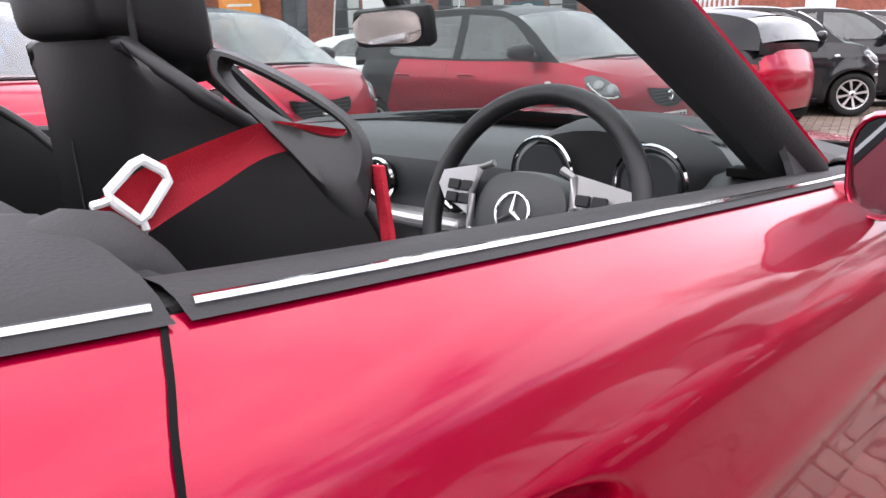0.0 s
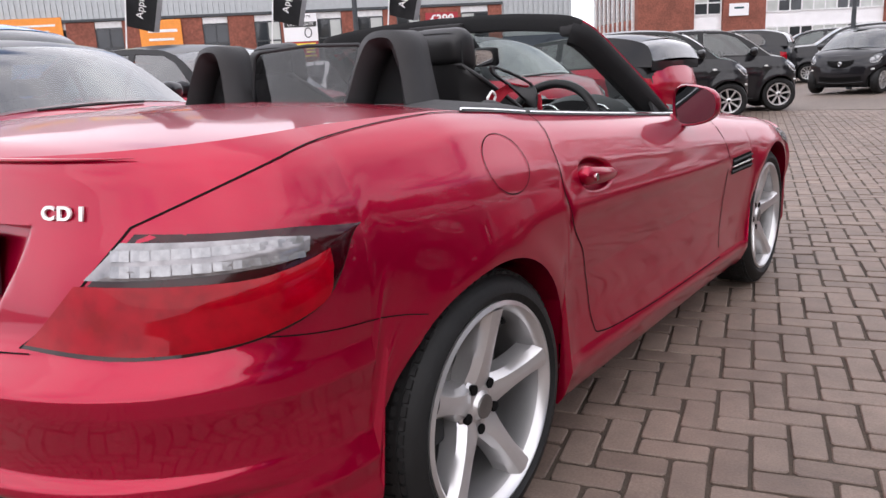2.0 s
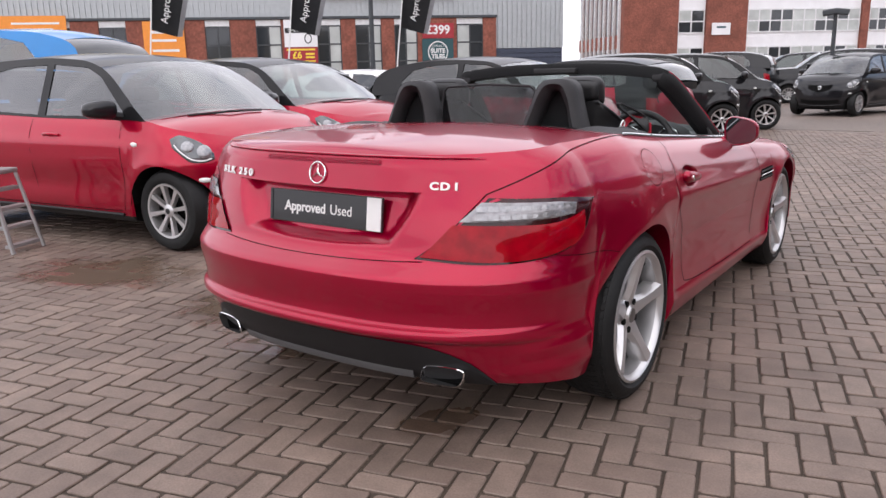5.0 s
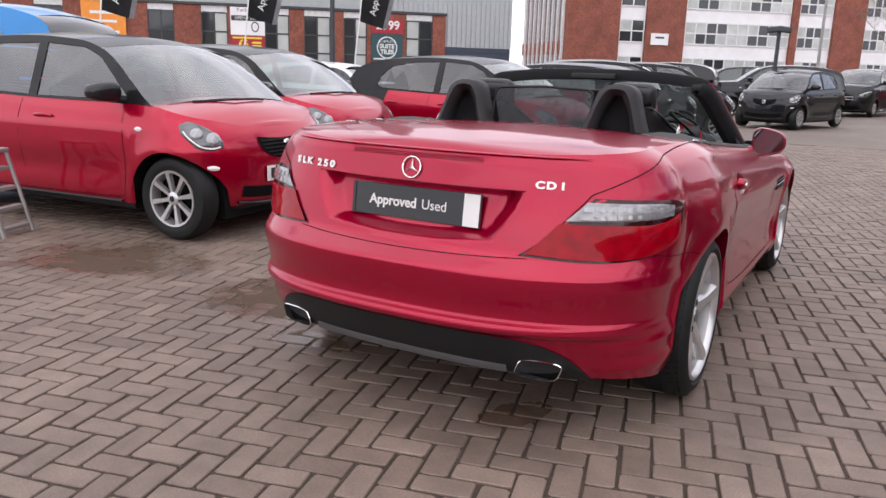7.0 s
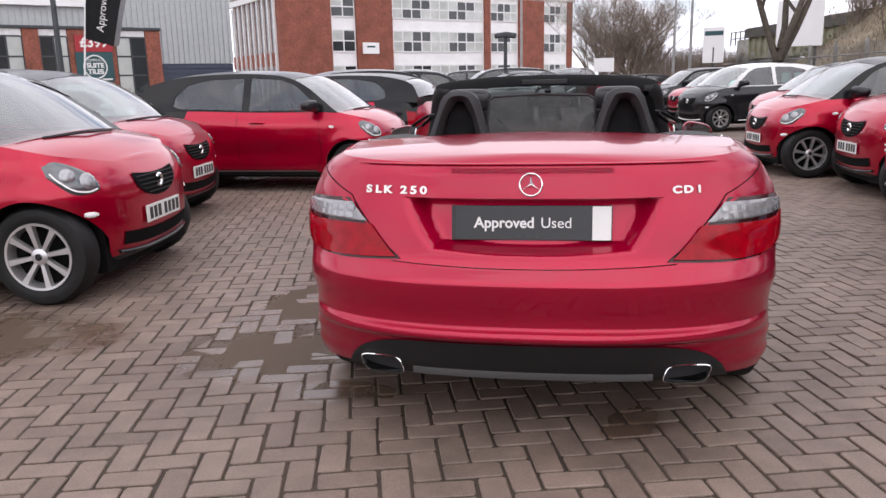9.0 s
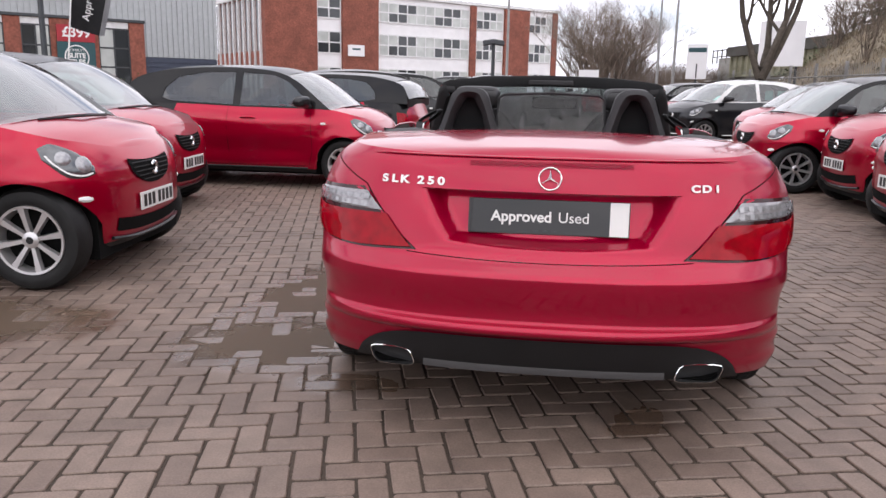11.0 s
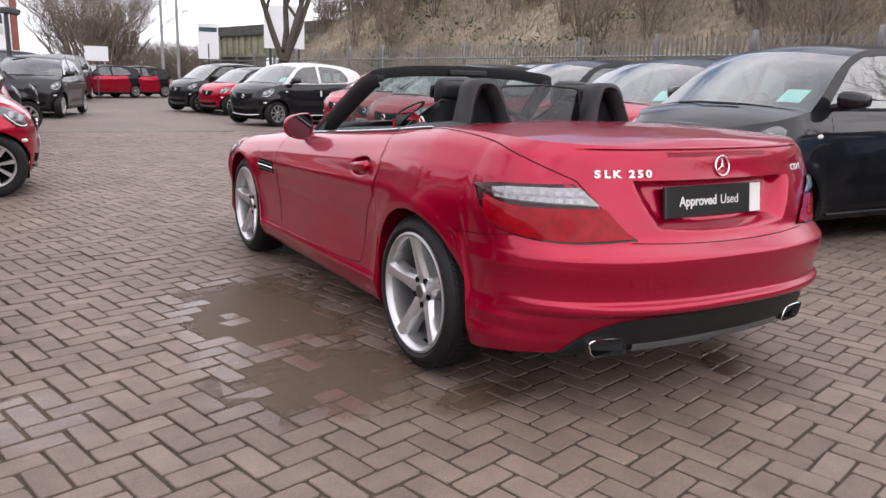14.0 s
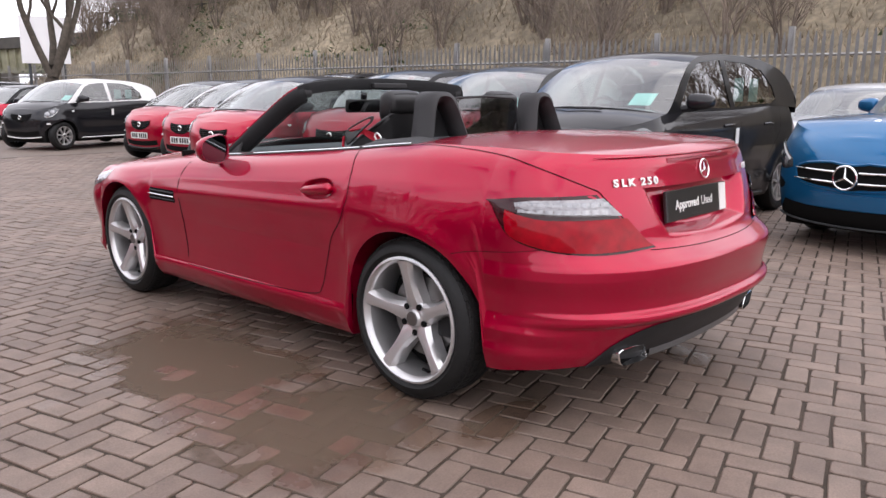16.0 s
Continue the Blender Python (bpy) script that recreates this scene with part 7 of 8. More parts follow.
def bank_height(x, y):
    """The railway bank beyond the fence."""
    edge = 12.6 - 0.07 * (y - 8)
    d = x - edge - 1.2
    h = 8.5 * (1 - math.exp(-max(0.0, d) / 6.5)) if d > 0 else 0.0
    h *= max(0.0, min(1.0, (50 - y) / 8.0))
    return h + (0.35 * noise.noise(Vector((x * 0.3, y * 0.3, 0))) + 0.15 * noise.noise(Vector((x * 1.1, y * 1.1, 3)))) * min(1.0, max(0.0, d) / 2)


def railway_bank():
    bm = bmesh.new()
    grid(bm, [[Vector((x, y, bank_height(x, y) - 0.012)) for x in [10.5 + 0.6 * i for i in range(46)]] for y in [-46 + 1.2 * j for j in range(84)]])
    weld(bm)
    tagged(part("railway_bank", bm, BANK, smooth=True), "grassy brown railway bank behind the fence", "bank", kind="structure")
    rnd = random.Random(3)
    vv, ff = [], []

    def blade(p, d, w):
        q = Vector((rnd.uniform(-1, 1), rnd.uniform(-1, 1), 0)).normalized() * w
        i = len(vv)
        vv.extend([p - q, p + q, p + d])
        ff.append((i, i + 1, i + 2))

    for _ in range(42000):
        x, y = rnd.uniform(12.0, 30), rnd.uniform(-22, 46)
        if x < 12.9 - 0.07 * (y - 8):
            continue
        p = Vector((x, y, bank_height(x, y) - 0.02))
        s = rnd.uniform(0.12, 0.36)
        for _ in range(2):
            blade(p + Vector((rnd.uniform(-0.2, 0.2), rnd.uniform(-0.2, 0.2), 0)), Vector((rnd.uniform(-0.6, 0.6), rnd.uniform(-0.6, 0.6), 1)) * s, 0.022)
    me = bpy.data.meshes.new("dry_grass")
    me.from_pydata(vv, [], ff)
    me.materials.append(SCRUB)
    tagged(new("dry_grass", me), "dry brown grass and scrub on the bank", "grass", kind="stuff")
    vv, ff = [], []
    for _ in range(900):
        x, y = rnd.uniform(13.2, 27), rnd.uniform(-22, 46)
        c = Vector((x, y, bank_height(x, y) + 0.1))
        if noise.noise(Vector((x * 0.25, y * 0.25, 7))) < 0.12:
            continue
        for _ in range(26):
            p = c + Vector((rnd.gauss(0, 0.45), rnd.gauss(0, 0.45), abs(rnd.gauss(0, 0.28))))
            blade(p, Vector((rnd.uniform(-1, 1), rnd.uniform(-1, 1), rnd.uniform(-0.2, 1))) * 0.16, 0.07)
    me = bpy.data.meshes.new("ivy_scrub")
    me.from_pydata(vv, [], ff)
    me.materials.append(IVY)
    tagged(new("ivy_scrub", me), "dull green bramble patches on the bank", "bramble", kind="stuff")


railway_bank()


def twig_mesh(seed, height, spread, levels, trunk_r, n_main, lean=0.0, sub=(3, 5)):
    """Bare branches: points to tubes of few sides, forked again and again."""
    rnd = random.Random(seed)
    bm = bmesh.new()

    def grow(p, d, length, r, level):
        n = 4
        pts, rs = [p], [r]
        q, dd = p.copy(), d.copy()
        for i in range(n):
            dd = (dd + Vector((rnd.gauss(0, 0.13), rnd.gauss(0, 0.13), rnd.gauss(0.05, 0.06)))).normalized()
            q = q + dd * length / n
            pts.append(q.copy())
            rs.append(r * (1 - 0.55 * (i + 1) / n))
        tube(bm, pts, rs, 7 if level == 0 else (5 if level == 1 else 3))
        if level >= levels:
            return
        for _ in range(rnd.randint(*sub)):
            t = rnd.uniform(0.3, 1.0)
            i = min(int(t * n), n - 1)
            b = pts[i].lerp(pts[i + 1], t * n - i)
            az = rnd.uniform(0, 2 * math.pi)
            side = Vector((math.cos(az), math.sin(az), rnd.uniform(0.1, 0.7)))
            nd = (dd * 0.75 + side * spread).normalized()
            grow(b, nd, length * rnd.uniform(0.45, 0.7), max(r * (1 - 0.55 * t) * 0.6, 0.006), level + 1)

    for k in range(n_main):
        az = 2 * math.pi * k / max(n_main, 1) + rnd.uniform(-0.4, 0.4)
        d = Vector((math.cos(az) * 0.28 * (n_main > 1) + lean, math.sin(az) * 0.28 * (n_main > 1), 1)).normalized()
        grow(Vector((0.06 * math.cos(az), 0.06 * math.sin(az), -0.05)) if n_main > 1 else Vector((0, 0, -0.05)), d, height * rnd.uniform(0.5, 0.62), trunk_r, 0)
    return bm


def bare_tree(seed, at, height, r, n_main, levels=4, label="bare winter tree"):
    t = thing("tree", label, "tree", at=at)
    bm = bmesh.new()
    tube(bm, [(0, 0, -0.1), (0.03, 0.0, height * 0.08), (-0.02, 0.04, height * 0.18), (0.0, 0.02, height * 0.24)], [r * 1.5, r * 1.1, r, r * 0.95], 12)
    part("trunk", bm, BARK, t, smooth=True)
    bm = twig_mesh(seed, height * 0.95, 0.75, levels, r * 0.55, n_main)
    part("crown", moved(bm, Matrix.Translation((0, 0, height * 0.2))), BARK, t, "bare forking branches")


bare_tree(11, pose(7.6, 26.0, 0), 9.0, 0.24, 4, 4, "bare forked tree beside the fence")


def shrubs():
    """Bare shrubs on the bank and far trees, a few kinds set again and again."""
    kinds = []
    for i, (h, lv, n) in enumerate([(3.4, 3, 6), (4.2, 3, 7), (2.8, 3, 7)]):
        o = thing("shrub", "bare brown thicket shrub on the bank", "shrub", "bank shrubs", at=pose(15 + i, -30, bank_height(15 + i, -30)))
        part("crown", twig_mesh(40 + i, h, 0.8, lv, 0.035, n), TWIG, o)
        kinds.append(o)
    rnd = random.Random(8)
    for _ in range(95):
        x, y = rnd.uniform(14.2, 27), rnd.uniform(-20, 46)
        if rnd.random() > (0.95 if y > 9 else 0.45):
            continue
        copy_thing(rnd.choice(kinds), pose(x, y, bank_height(x, y) - 0.05, 0, 0, rnd.uniform(0, 360)) @ Matrix.Diagonal((1, 1, 1, 1)))
    big = thing("far_tree", "large bare rounded tree far off", "tree", "far trees", at=pose(2.9, 52, 0))
    part("crown", twig_mesh(71, 7.2, 0.8, 4, 0.10, 7, sub=(4, 5)), TWIG, big)
    for x, y, a in [(3.9, 55, 40), (5.6, 53, 140), (5.0, 58, 200), (4.4, 51, 90)]:
        copy_thing(big, pose(x, y, -0.05, 0, 0, a))
    for i in range(34):
        copy_thing(kinds[i % 3], pose(5.5 + 0.28 * i + rnd.uniform(-0.5, 0.5), 52 + 0.35 * i + rnd.uniform(-3, 3), -0.05, 0, 0, rnd.uniform(0, 360)))
    for i in range(90):
        x, y = rnd.uniform(15.5, 24), rnd.uniform(4, 46)
        copy_thing(kinds[i % 3], pose(x, y, bank_height(x, y) - 0.05, 0, 0, rnd.uniform(0, 360)))


shrubs()


def palisade():
    """Grey palisade fence: rails, posts and pointed pales."""
    f = thing("palisade_fence", "grey galvanised palisade fence with pointed pales", "fence")
    rnd = random.Random(5)

    def line(y):
        return 12.6 - 0.07 * (y - 8)

    y = -24.0
    pale = bmesh.new()
    vs = [pale.verts.new(p) for p in [(0, -0.031, 0.05), (0, 0.031, 0.05), (0, 0.031, 2.24), (0, 0.010, 2.40), (0, -0.010, 2.40), (0, -0.031, 2.24)]]
    pale.faces.new(vs)
    thicken(pale, 0.012)
    me = bpy.data.meshes.new("pale")
    pale.to_mesh(me)
    pale.free()
    me.materials.append(GALV)
    n = 0
    rest = bmesh.new()
    while y < 46:
        if 0 < y < 40 and n < 280:
            o = new("pale", me)
            o.parent = f
            o.location = (line(y), y, rnd.uniform(-0.015, 0.015))
            n += 1
        else:
            rest.from_mesh(me)
            rest.verts.ensure_lookup_table()
            bmesh.ops.translate(rest, vec=(line(y), y, 0), verts=rest.verts[-len(me.vertices):])
        y += 0.143
    tagged(part("pale_row", rest, GALV, f), kind="stuff")
    y = -24.0
    while y < 46:
        part("post", boxm(line(y) + 0.06, line(y) + 0.16, y - 0.05, y + 0.05, 0, 2.5), GALV, f)
        for z in (0.5, 1.95):
            a, b = Vector((line(y) + 0.035, y, z)), Vector((line(y + 2.75) + 0.035, y + 2.75, z))
            bm = bmesh.new()
            cyl(bm, a, b, 0.03, seg=4)
            part("rail", bm, GALV, f)
        y += 2.75


palisade()


def rail_bridge():
    f = pose(14.2, 60.0, 0, 0, 0, -79.4)
    b = thing("rail_bridge", "yellow grey steel railway bridge with dark parapet and railings", "bridge", at=f)
    part("girder", boxm(0, 30, 0, 4, 2.6, 4.05), BRIDGE, b)
    for i in range(30):
        part("stiffener", boxm(0.1 + i, 0.25 + i, -0.16, 0.0, 2.6, 4.05), BRIDGE, b)
    part("lower_flange", boxm(0, 30, -0.2, 0.0, 2.5, 2.62), BRIDGE, b)
    part("parapet", boxm(-0.2, 30, -0.30, 0.0, 4.05, 4.75), BRIDGE_DARK, b)
    part("pier", boxm(15, 17.5, 0, 4, 0, 2.6), CONCRETE, b)
    part("abutment", boxm(-2.4, 0.0, 0, 4, 0, 4.0), CONCRETE, b)
    for i in range(5):
        part("railing_post", boxm(-3.8 + i * 0.9, -3.72 + i * 0.9, 0, 0.08, 3.6, 4.7), BRIDGE_DARK, b)
    for i in range(12):
        part("railing_post", boxm(16 + i * 0.9, 16.08 + i * 0.9, 0, 0.08, 4.75, 5.9), BRIDGE_DARK, b)
    for z in (5.2, 5.75):
        part("railing", boxm(16, 26, 0.02, 0.06, z, z + 0.07), BRIDGE_DARK, b)
    for z in (4.1, 4.6):
        part("railing", boxm(-3.8, -0.1, 0.02, 0.06, z, z + 0.07), BRIDGE_DARK, b)


rail_bridge()


def lamp_post(at, h, label, twin=True):
    p = thing("lamp_post", label, "lamp post", at=at)
    bm = bmesh.new()
    tube(bm, [(0, 0, 0), (0, 0, h)], [0.07, 0.05], 10)
    part("pole", bm, FRAME_D, p)
    for s in (1, -1) if twin else (1,):
        bm = bmesh.new()
        box(bm, 0.04, 0.40, -0.16, 0.16, h - 0.05, h + 0.10, bevel=0.03)
        moved(bm, Matrix.Diagonal((s, 1, 1, 1)) @ Matrix.Rotation(radians(-8), 4, "Y"))
        part("floodlight", bm, FRAME_D, p)


lamp_post(pose(-1.65, 20.6, 0, 0, 0, 10), 2.55, "dark floodlight post with two lamp heads")
lamp_post(pose(-10.6, 12.2, 0, 0, 0, 40), 4.6, "dark floodlight post with two lamp heads")


def mast(at, h, label):
    p = thing("mast", label, "pole", at=at)
    bm = bmesh.new()
    tube(bm, [(0, 0, 0), (0, 0, h)], [0.09, 0.05], 10)
    part("pole", bm, GALV, p)
    bm = bmesh.new()
    tube(bm, [(0, 0, h), (0.3, 0, h + 0.15), (0.9, 0, h + 0.2)], 0.03, 6)
    part("arm", bm, GALV, p)


mast(pose(6.9, 41, 0), 8.5, "tall grey street lamp")
mast(pose(5.9, 40, 0), 7.0, "tall grey street lamp")
mast(pose(-2.2, 40, 0), 9.0, "tall thin grey pole")


def site_sign():
    s = thing("site_sign", "white site sign with a teal head on a post", "sign", at=pose(6.95, 34.7, 0, 0, 0, -10))
    part("post", boxm(-0.05, 0.05, 0.035, 0.1, 0, 2.2), FRAME_D, s)
    part("board", boxm(-0.46, 0.46, -0.03, 0.03, 1.85, 3.45, bevel=0.01), PANEL, s)
    part("head", boxm(-0.40, 0.40, -0.036, -0.03, 3.08, 3.28), TEAL, s)
    part("post_mark", boxm(-0.03, 0.03, -0.036, -0.03, 1.9, 2.55), INK, s)
    h = thing("hoarding", "large blank pale advertising hoarding on legs", "hoarding", at=pose(10.75, 35.0, 0, 0, 0, -22))
    part("board", boxm(-0.98, 0.98, -0.05, 0.05, 2.5, 4.55, bevel=0.01), PANEL, h)
    for x in (-0.7, 0.7):
        part("leg", boxm(x - 0.06, x + 0.06, 0.05, 0.17, 0, 4.2), FRAME_D, h)
    w = thing("small_sign", "small white sign board in the far row", "sign", at=pose(1.9, 33, 0, 0, 0, 0))
    part("board", boxm(-0.45, 0.45, -0.02, 0.02, 1.55, 2.15), PANEL, w)
    part("post", boxm(-0.03, 0.03, 0.02, 0.08, 0, 1.6), FRAME_D, w)


site_sign()


def feather_flag(at):
    """A tall pole with a black flag with a grey hem and white words."""
    f = thing("feather_flag", "tall black feather flag with white words on a leaning pole", "flag", "dealer flags", at=at)
    bm = bmesh.new()
    tube(bm, [(0, 0, 0), (0.12, 0, 1.6), (0.30, 0, 3.2), (0.55, 0, 4.6), (1.0, 0, 5.3)], [0.022, 0.02, 0.016, 0.012, 0.008], 8)
    part("pole", bm, WHITE_PLASTIC, f)
    bm = bmesh.new()
    rows = []
    for t in span(0, 1, 14):
        z = 2.45 + 2.8 * t
        x0 = 0.30 + 0.25 * max(0, (z - 3.2) / 1.4) if z > 3.2 else 0.12 + 0.18 * (z - 1.6) / 1.6
        wd = 0.78 * min(1.0, 0.80 + 0.5 * t) * (1 - max(0, t - 0.8) * 2.5)
        rows.append([Vector((x0 + wd * q, 0.07 * math.sin(4 * q + 3 * t), z - 0.18 * q * (1 - t))) for q in span(0, 1, 8)])
    grid(bm, rows)
    part("flag_cloth", thicken(bm, 0.004), FLAG, f, smooth=True)
    bm = bmesh.new()
    grid(bm, [[p + Vector((0.0, -0.008, 0)) for p in (r[-1], r[-1] + Vector((0.12, 0.02, 0)))] for r in rows])
    part("flag_hem", thicken(bm, 0.003), FLAG_GREY, f)
    tm = text_mesh("Approved Used", 0.24, 0.0, 0.001)
    part("lettering", moved(tm, Matrix.Translation((0.72, -0.10, 3.35)) @ Matrix.Rotation(radians(-78), 4, "Y")), WHITE_PLASTIC, f)


for fx, fy, fa in [(-11.4, 14.0, 42), (-13.5, 12.0, 46), (-15.8, 9.4, 52)]:
    feather_flag(pose(fx, fy, 0, 0, 0, fa))


def step_ladder():
    s = thing("step_ladder", "small grey aluminium step ladder standing beside the red hatchback", "ladder", at=pose(-3.85, 0.16, 0, 0, 0, 112))
    for x in (-0.15, 0.15):
        bm = bmesh.new()
        tube(bm, [(x, 0, 0), (x * 0.84, 0.14, 0.57)], 0.020, 6, flat=0.6)
        part("rail", bm, GALV, s)
        bm = bmesh.new()
        tube(bm, [(x, 0.52, 0), (x * 0.84, 0.34, 0.57)], 0.015, 6)
        part("rear_leg", bm, GALV, s)
    for k in range(4):
        z, w = 0.05 + 0.135 * k, 0.145 - 0.006 * k
        part("tread", boxm(-w, w, 0.012 + 0.036 * k, 0.075 + 0.036 * k, z - 0.013, z + 0.013, bevel=0.004), GALV, s)
    part("platform", boxm(-0.14, 0.14, 0.12, 0.40, 0.565, 0.60, bevel=0.01), GALV, s)


step_ladder()


def hedge():
    rnd = random.Random(21)
    vv, ff = [], []
    for _ in range(5000):
        x = rnd.uniform(-13, -5)
        c = Vector((x, rnd.uniform(-0.5, 0.5), abs(rnd.gauss(0.5, 0.3))))
        q = Vector((rnd.uniform(-1, 1), rnd.uniform(-1, 1), rnd.uniform(-1, 1))).normalized() * 0.07
        w = Vector((rnd.uniform(-1, 1), rnd.uniform(-1, 1), rnd.uniform(-1, 1))).normalized() * 0.05
        i = len(vv)
        vv.extend([c, c + q, c + w])
        ff.append((i, i + 1, i + 2))
    me = bpy.data.meshes.new("low_hedge")
    me.from_pydata([pose(-9, 26, 0, 0, 0, 45) @ (v + Vector((5, 0, 0))) for v in vv], [], ff)
    me.materials.append(HEDGE)
    tagged(new("low_hedge", me), "low green hedge in front of the retail unit", "hedge", kind="stuff")


hedge()

# ---- block paving, one block at a time ----
PAVE_TURN = 14.5
rng = np.random.default_rng(4)


def wet_mask_nodes(n, l, tc):
    """A mask of damp ground with a shape of its own: blots round a few places, broken by noise."""
    nz = n.new("ShaderNodeTexNoise")
    nz.inputs["Scale"].default_value, nz.inputs["Detail"].default_value, nz.inputs["Roughness"].default_value = 2.2, 5, 0.6
    l.new(tc, nz.inputs["Vector"])
    total = None
    for x, y, rx, ry, turn in BLOTS:
        mp = n.new("ShaderNodeMapping")
        mp.vector_type = "TEXTURE"
        mp.inputs["Location"].default_value = (x, y, 0)
        mp.inputs["Rotation"].default_value = (0, 0, radians(turn))
        mp.inputs["Scale"].default_value = (rx, ry, 1)
        l.new(tc, mp.inputs["Vector"])
        sx = n.new("ShaderNodeVectorMath")
        sx.operation = "MULTIPLY"
        sx.inputs[1].default_value = (1, 1, 0)
        l.new(mp.outputs["Vector"], sx.inputs[0])
        ln = n.new("ShaderNodeVectorMath")
        ln.operation = "LENGTH"
        l.new(sx.outputs["Vector"], ln.inputs[0])
        sb = n.new("ShaderNodeMath")
        sb.operation = "SUBTRACT"
        sb.inputs[0].default_value = 1.0
        l.new(ln.outputs["Value"], sb.inputs[1])
        if total is None:
            total = sb.outputs["Value"]
        else:
            mx = n.new("ShaderNodeMath")
            mx.operation = "MAXIMUM"
            l.new(total, mx.inputs[0]), l.new(sb.outputs["Value"], mx.inputs[1])
            total = mx.outputs["Value"]
    mr = n.new("ShaderNodeMapRange")
    mr.inputs["From Min"].default_value, mr.inputs["From Max"].default_value, mr.inputs["To Min"].default_value, mr.inputs["To Max"].default_value = 0.3, 0.7, -0.42, 0.42
    l.new(nz.outputs["Fac"], mr.inputs["Value"])
    ad = n.new("ShaderNodeMath")
    ad.operation = "ADD"
    l.new(total, ad.inputs[0]), l.new(mr.outputs["Result"], ad.inputs[1])
    return ad.outputs["Value"]


BLOTS = [(-1.24, 1.02, 0.55, 0.98, -8), (-1.25, 0.12, 0.52, 0.50, 20), (-2.72, 0.10, 0.66, 0.52, 20), (0.36, -0.52, 0.12, 0.22, -20), (-0.72, -0.33, 0.34, 0.14, 10), (-4.4, 2.6, 0.9, 0.7, 0), (4.6, 2.7, 1.2, 0.4, 0)]
PUDDLES = BLOTS[:3]


def paver_material():
    m = bpy.data.materials.new("grey brown concrete block")
    m.use_nodes = True
    n, l = m.node_tree.nodes, m.node_tree.links
    b = n["Principled BSDF"]
    geo = n.new("ShaderNodeNewGeometry")
    pos = geo.outputs["Position"]
    oi = n.new("ShaderNodeObjectInfo")
    ad = n.new("ShaderNodeMath")
    ad.operation = "ADD"
    l.new(oi.outputs["Random"], ad.inputs[0]), l.new(geo.outputs["Random Per Island"], ad.inputs[1])
    fr = n.new("ShaderNodeMath")
    fr.operation = "FRACT"
    l.new(ad.outputs["Value"], fr.inputs[0])
    cr = n.new("ShaderNodeValToRGB")
    cr.color_ramp.elements[0].color, cr.color_ramp.elements[1].color = (0.150, 0.107, 0.085, 1), (0.200, 0.147, 0.117, 1)
    l.new(fr.outputs["Value"], cr.inputs["Fac"])
    last = cr.outputs["Color"]
    for sc, lo, hi in ((0.5, 0.86, 1.12), (2.1, 0.82, 1.12), (9.0, 0.84, 1.12), (160.0, 0.80, 1.18)):
        nz = n.new("ShaderNodeTexNoise")
        nz.inputs["Scale"].default_value, nz.inputs["Detail"].default_value = sc, 5
        l.new(pos, nz.inputs["Vector"])
        mr = n.new("ShaderNodeMapRange")
        mr.inputs["From Min"].default_value, mr.inputs["From Max"].default_value, mr.inputs["To Min"].default_value, mr.inputs["To Max"].default_value = 0.3, 0.7, lo, hi
        l.new(nz.outputs["Fac"], mr.inputs["Value"])
        s = n.new("ShaderNodeVectorMath")
        s.operation = "SCALE"
        l.new(last, s.inputs[0]), l.new(mr.outputs["Result"], s.inputs["Scale"])
        last = s.outputs["Vector"]
    wet = wet_mask_nodes(n, l, pos)
    wr = n.new("ShaderNodeMapRange")
    wr.interpolation_type = "SMOOTHSTEP"
    wr.inputs["From Min"].default_value, wr.inputs["From Max"].default_value = -0.05, 0.40
    l.new(wet, wr.inputs["Value"])
    mx = n.new("ShaderNodeMixRGB")
    mx.blend_type = "MULTIPLY"
    mx.inputs["Color2"].default_value = (0.66, 0.60, 0.54, 1)
    l.new(wr.outputs["Result"], mx.inputs["Fac"]), l.new(last, mx.inputs["Color1"])
    l.new(mx.outputs["Color"], b.inputs["Base Color"])
    rr = n.new("ShaderNodeMapRange")
    rr.inputs["To Min"].default_value, rr.inputs["To Max"].default_value = 0.62, 0.22
    l.new(wr.outputs["Result"], rr.inputs["Value"])
    l.new(rr.outputs["Result"], b.inputs["Roughness"])
    bz = n.new("ShaderNodeTexNoise")
    bz.inputs["Scale"].default_value, bz.inputs["Detail"].default_value = 120, 4
    l.new(pos, bz.inputs["Vector"])
    bp = n.new("ShaderNodeBump")
    bp.inputs["Strength"].default_value, bp.inputs["Distance"].default_value = 0.25, 0.004
    l.new(bz.outputs["Fac"], bp.inputs["Height"]), l.new(bp.outputs["Normal"], b.inputs["Normal"])
    return m


def puddle_material():
    """Thin muddy water: it covers the joints where it is deep and thins out to nothing at its shore."""
    m = bpy.data.materials.new("muddy puddle water")
    m.use_nodes = True
    n, l = m.node_tree.nodes, m.node_tree.links
    b = n["Principled BSDF"]
    b.inputs["Base Color"].default_value, b.inputs["Roughness"].default_value = (0.120, 0.088, 0.064, 1), 0.36
    b.inputs["Specular IOR Level"].default_value = 0.015
    geo = n.new("ShaderNodeNewGeometry")
    wet = wet_mask_nodes(n, l, geo.outputs["Position"])
    wr = n.new("ShaderNodeMapRange")
    wr.interpolation_type = "SMOOTHSTEP"
    wr.inputs["From Min"].default_value, wr.inputs["From Max"].default_value, wr.inputs["To Max"].default_value = -0.02, 0.45, 0.75
    l.new(wet, wr.inputs["Value"])
    l.new(wr.outputs["Result"], b.inputs["Alpha"])
    return m


PAVER = paver_material()
BED = mat("joint sand and moss", (0.046, 0.032, 0.022), 0.9, var=0.3, scale=3, fine=0.3, bump=0.4)


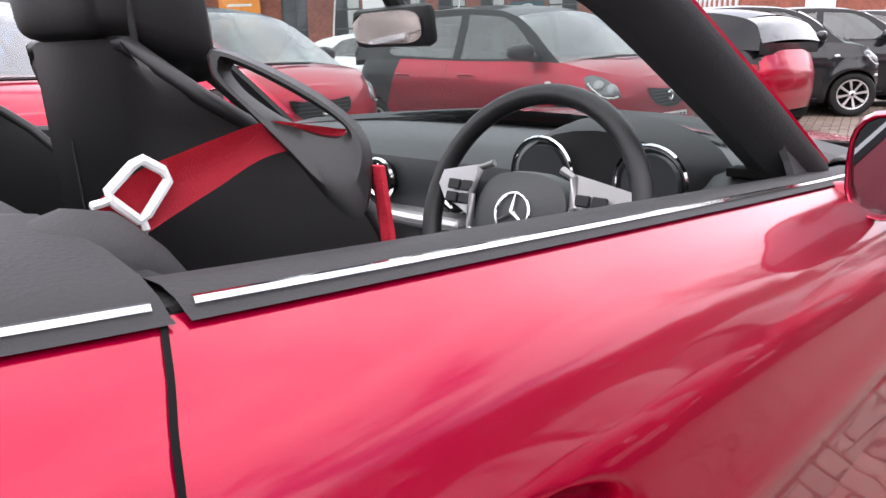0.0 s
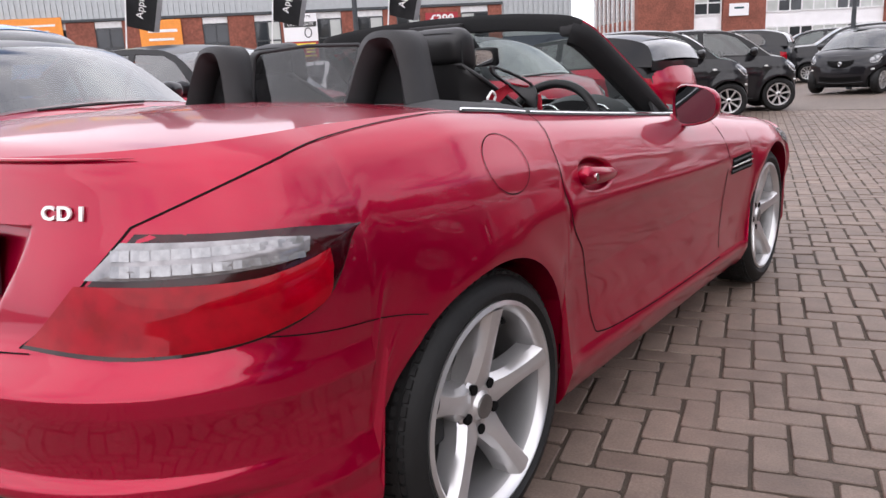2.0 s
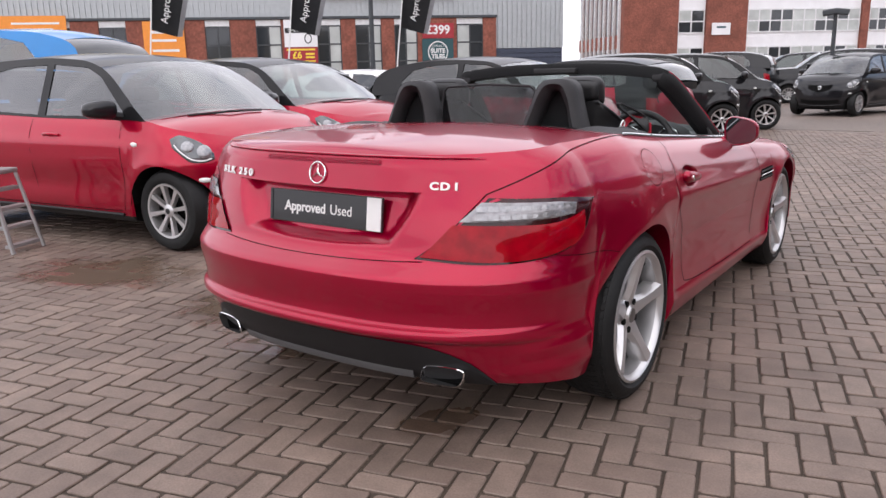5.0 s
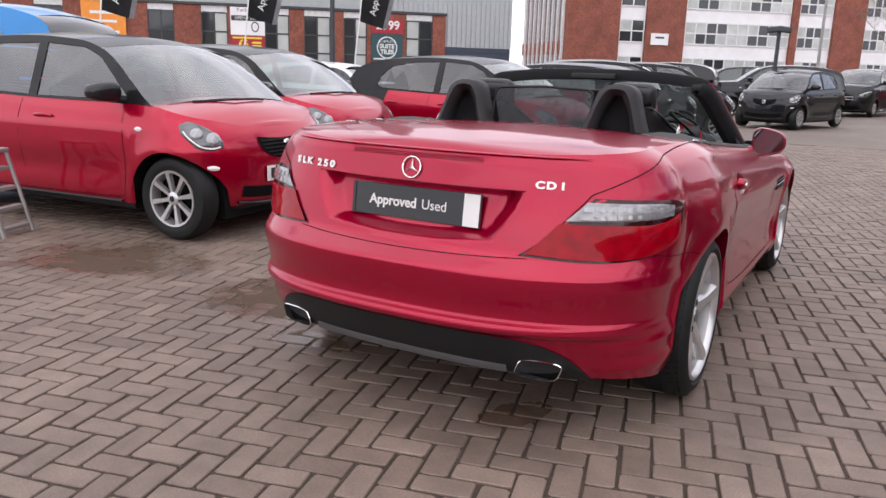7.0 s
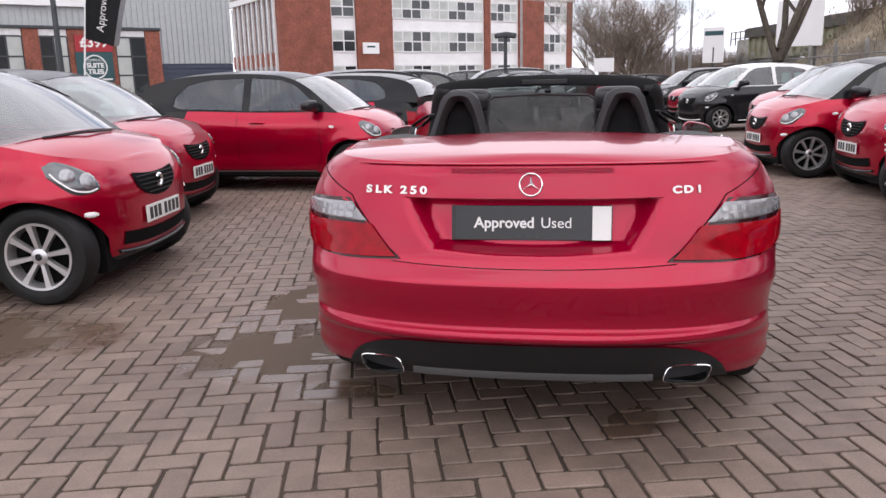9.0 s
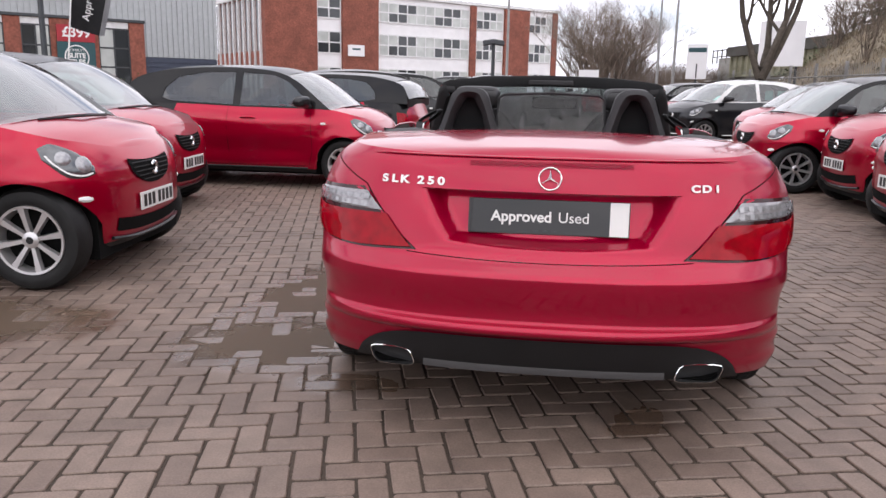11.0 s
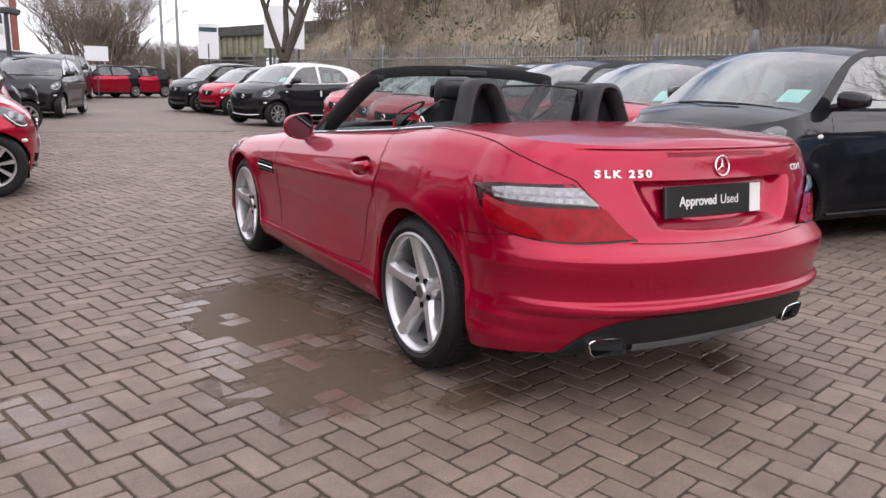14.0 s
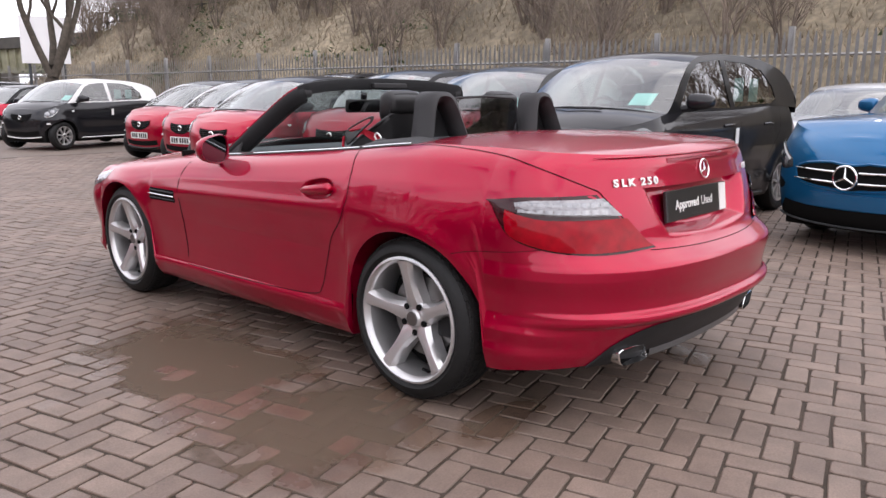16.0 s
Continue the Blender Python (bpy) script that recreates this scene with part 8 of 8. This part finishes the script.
def paver_rows():
    a = 0.1
    c, s = math.cos(radians(PAVE_TURN)), math.sin(radians(PAVE_TURN))
    out = []
    for i in range(-170, 150):
        for j in range(-170, 190):
            k = (i - j) % 4
            if k not in (0, 3):
                continue
            cx, cy = ((i + 1) * a, (j + 0.5) * a) if k == 0 else ((i + 0.5) * a, (j + 1) * a)
            x, y = c * cx - s * cy, s * cx + c * cy
            if not (-9.0 < x < 7.5 and -5.2 < y < 13.5):
                continue
            if y > 3 + 2.2 * (x + 9) and x < -5:
                continue
            out.append((x, y, PAVE_TURN + (90 if k == 3 else 0)))
    return out


def sunk(x, y):
    """How far the ground has settled under the puddles."""
    d = 0.0
    for px, py, rx, ry, turn in PUDDLES:
        c, s = math.cos(radians(turn)), math.sin(radians(turn))
        u, v = (c * (x - px) + s * (y - py)) / rx, (-s * (x - px) + c * (y - py)) / ry
        e = max(0.0, min(1.0, 1.25 - math.hypot(u, v)))
        d = max(d, e * e * (3 - 2 * e))
    return 0.0058 * d


def block(rnd, l=0.189, w=0.089, ch=0.003, d=0.022):
    """Corners and faces of one worn block with chipped, rounded corners."""
    out = []
    for sx, sy in ((-1, -1), (1, -1), (1, 1), (-1, 1)):
        r1, r2 = rnd.uniform(0.004, 0.013), rnd.uniform(0.004, 0.011)
        a, b = (sx * (l / 2 - r1), sy * w / 2), (sx * l / 2, sy * (w / 2 - r2))
        out += [b, a] if sx * sy > 0 else [a, b]
    out = [(x + rnd.uniform(-0.002, 0.001) * (1 if x > 0 else -1), y + rnd.uniform(-0.002, 0.001) * (1 if y > 0 else -1)) for x, y in out]
    v = [(x, y, z) for z, k in ((-d, 0.0), (-ch, 0.0), (0.0, ch)) for x, y in [(x * (1 - k / (l / 2)), y * (1 - k / (w / 2))) for x, y in out]]
    n = len(out)
    f = [tuple(range(2 * n, 3 * n))]
    for r in (0, n):
        f += [(r + k, r + (k + 1) % n, r + n + (k + 1) % n, r + n + k) for k in range(n)]
    return np.array(v), f


def lay_paving():
    paving = tagged(new("paving"), "worn grey brown herringbone block paving", "pavement", kind="structure")
    bm = bmesh.new()
    grid(bm, [[Vector((x, y, -0.0075 - sunk(x, y))) for x in span(-9.2, 7.7, 84)] for y in span(-5.4, 13.7, 96)])
    part("joint_bed", bm, BED, paving, smooth=True)
    rnd = random.Random(8)
    kinds = [block(rnd) for _ in range(12)]
    f0 = kinds[0][1]
    shapes = []
    for v0, _ in kinds:
        me = bpy.data.meshes.new("paver")
        me.from_pydata(v0.tolist(), [], f0)
        me.materials.append(PAVER)
        shapes.append(me)
    rows = paver_rows()
    near = [r for r in rows if -1.75 < r[0] < 1.55 and -2.05 < r[1] < -0.35][:300]
    chosen = set(near)
    for i, (x, y, t) in enumerate(near):
        o = new("paver", shapes[(i * 7 + i // 5) % 12])
        o.parent = paving
        o.matrix_basis = pose(x + rng.normal(0, 0.001), y + rng.normal(0, 0.001), rng.normal(-0.001, 0.001) - sunk(x, y), rng.normal(0, 0.3), rng.normal(0, 0.3), t + rng.normal(0, 0.9))
    verts, faces = [], []
    base = 0
    for r in rows:
        if r in chosen:
            continue
        x, y, t = r
        v0 = kinds[rng.integers(12)][0]
        a = radians(t + rng.normal(0, 0.9))
        c, s = math.cos(a), math.sin(a)
        tx, ty = rng.normal(0, 0.007, 2)
        z = v0[:, 2] + rng.normal(-0.001, 0.0014) - sunk(x, y) + tx * v0[:, 0] + ty * v0[:, 1]
        verts.append(np.stack([x + c * v0[:, 0] - s * v0[:, 1], y + s * v0[:, 0] + c * v0[:, 1], z], 1))
        faces += [tuple(base + q for q in f) for f in f0]
        base += len(v0)
    me2 = bpy.data.meshes.new("paver_rest")
    me2.from_pydata(np.concatenate(verts).tolist(), [], faces)
    me2.materials.append(PAVER)
    o = new("paver_rest", me2)
    o.parent = paving
    tagged(o, kind="stuff")
    bm = bmesh.new()
    grid(bm, [[Vector((x, y, -0.0048)) for x in span(-3.7, -0.3, 12)] for y in span(-1.0, 2.7, 12)])
    p = part("puddle", bm, puddle_material())
    tagged(p, "shallow muddy puddle lying on the block paving", "puddle")


lay_paving()
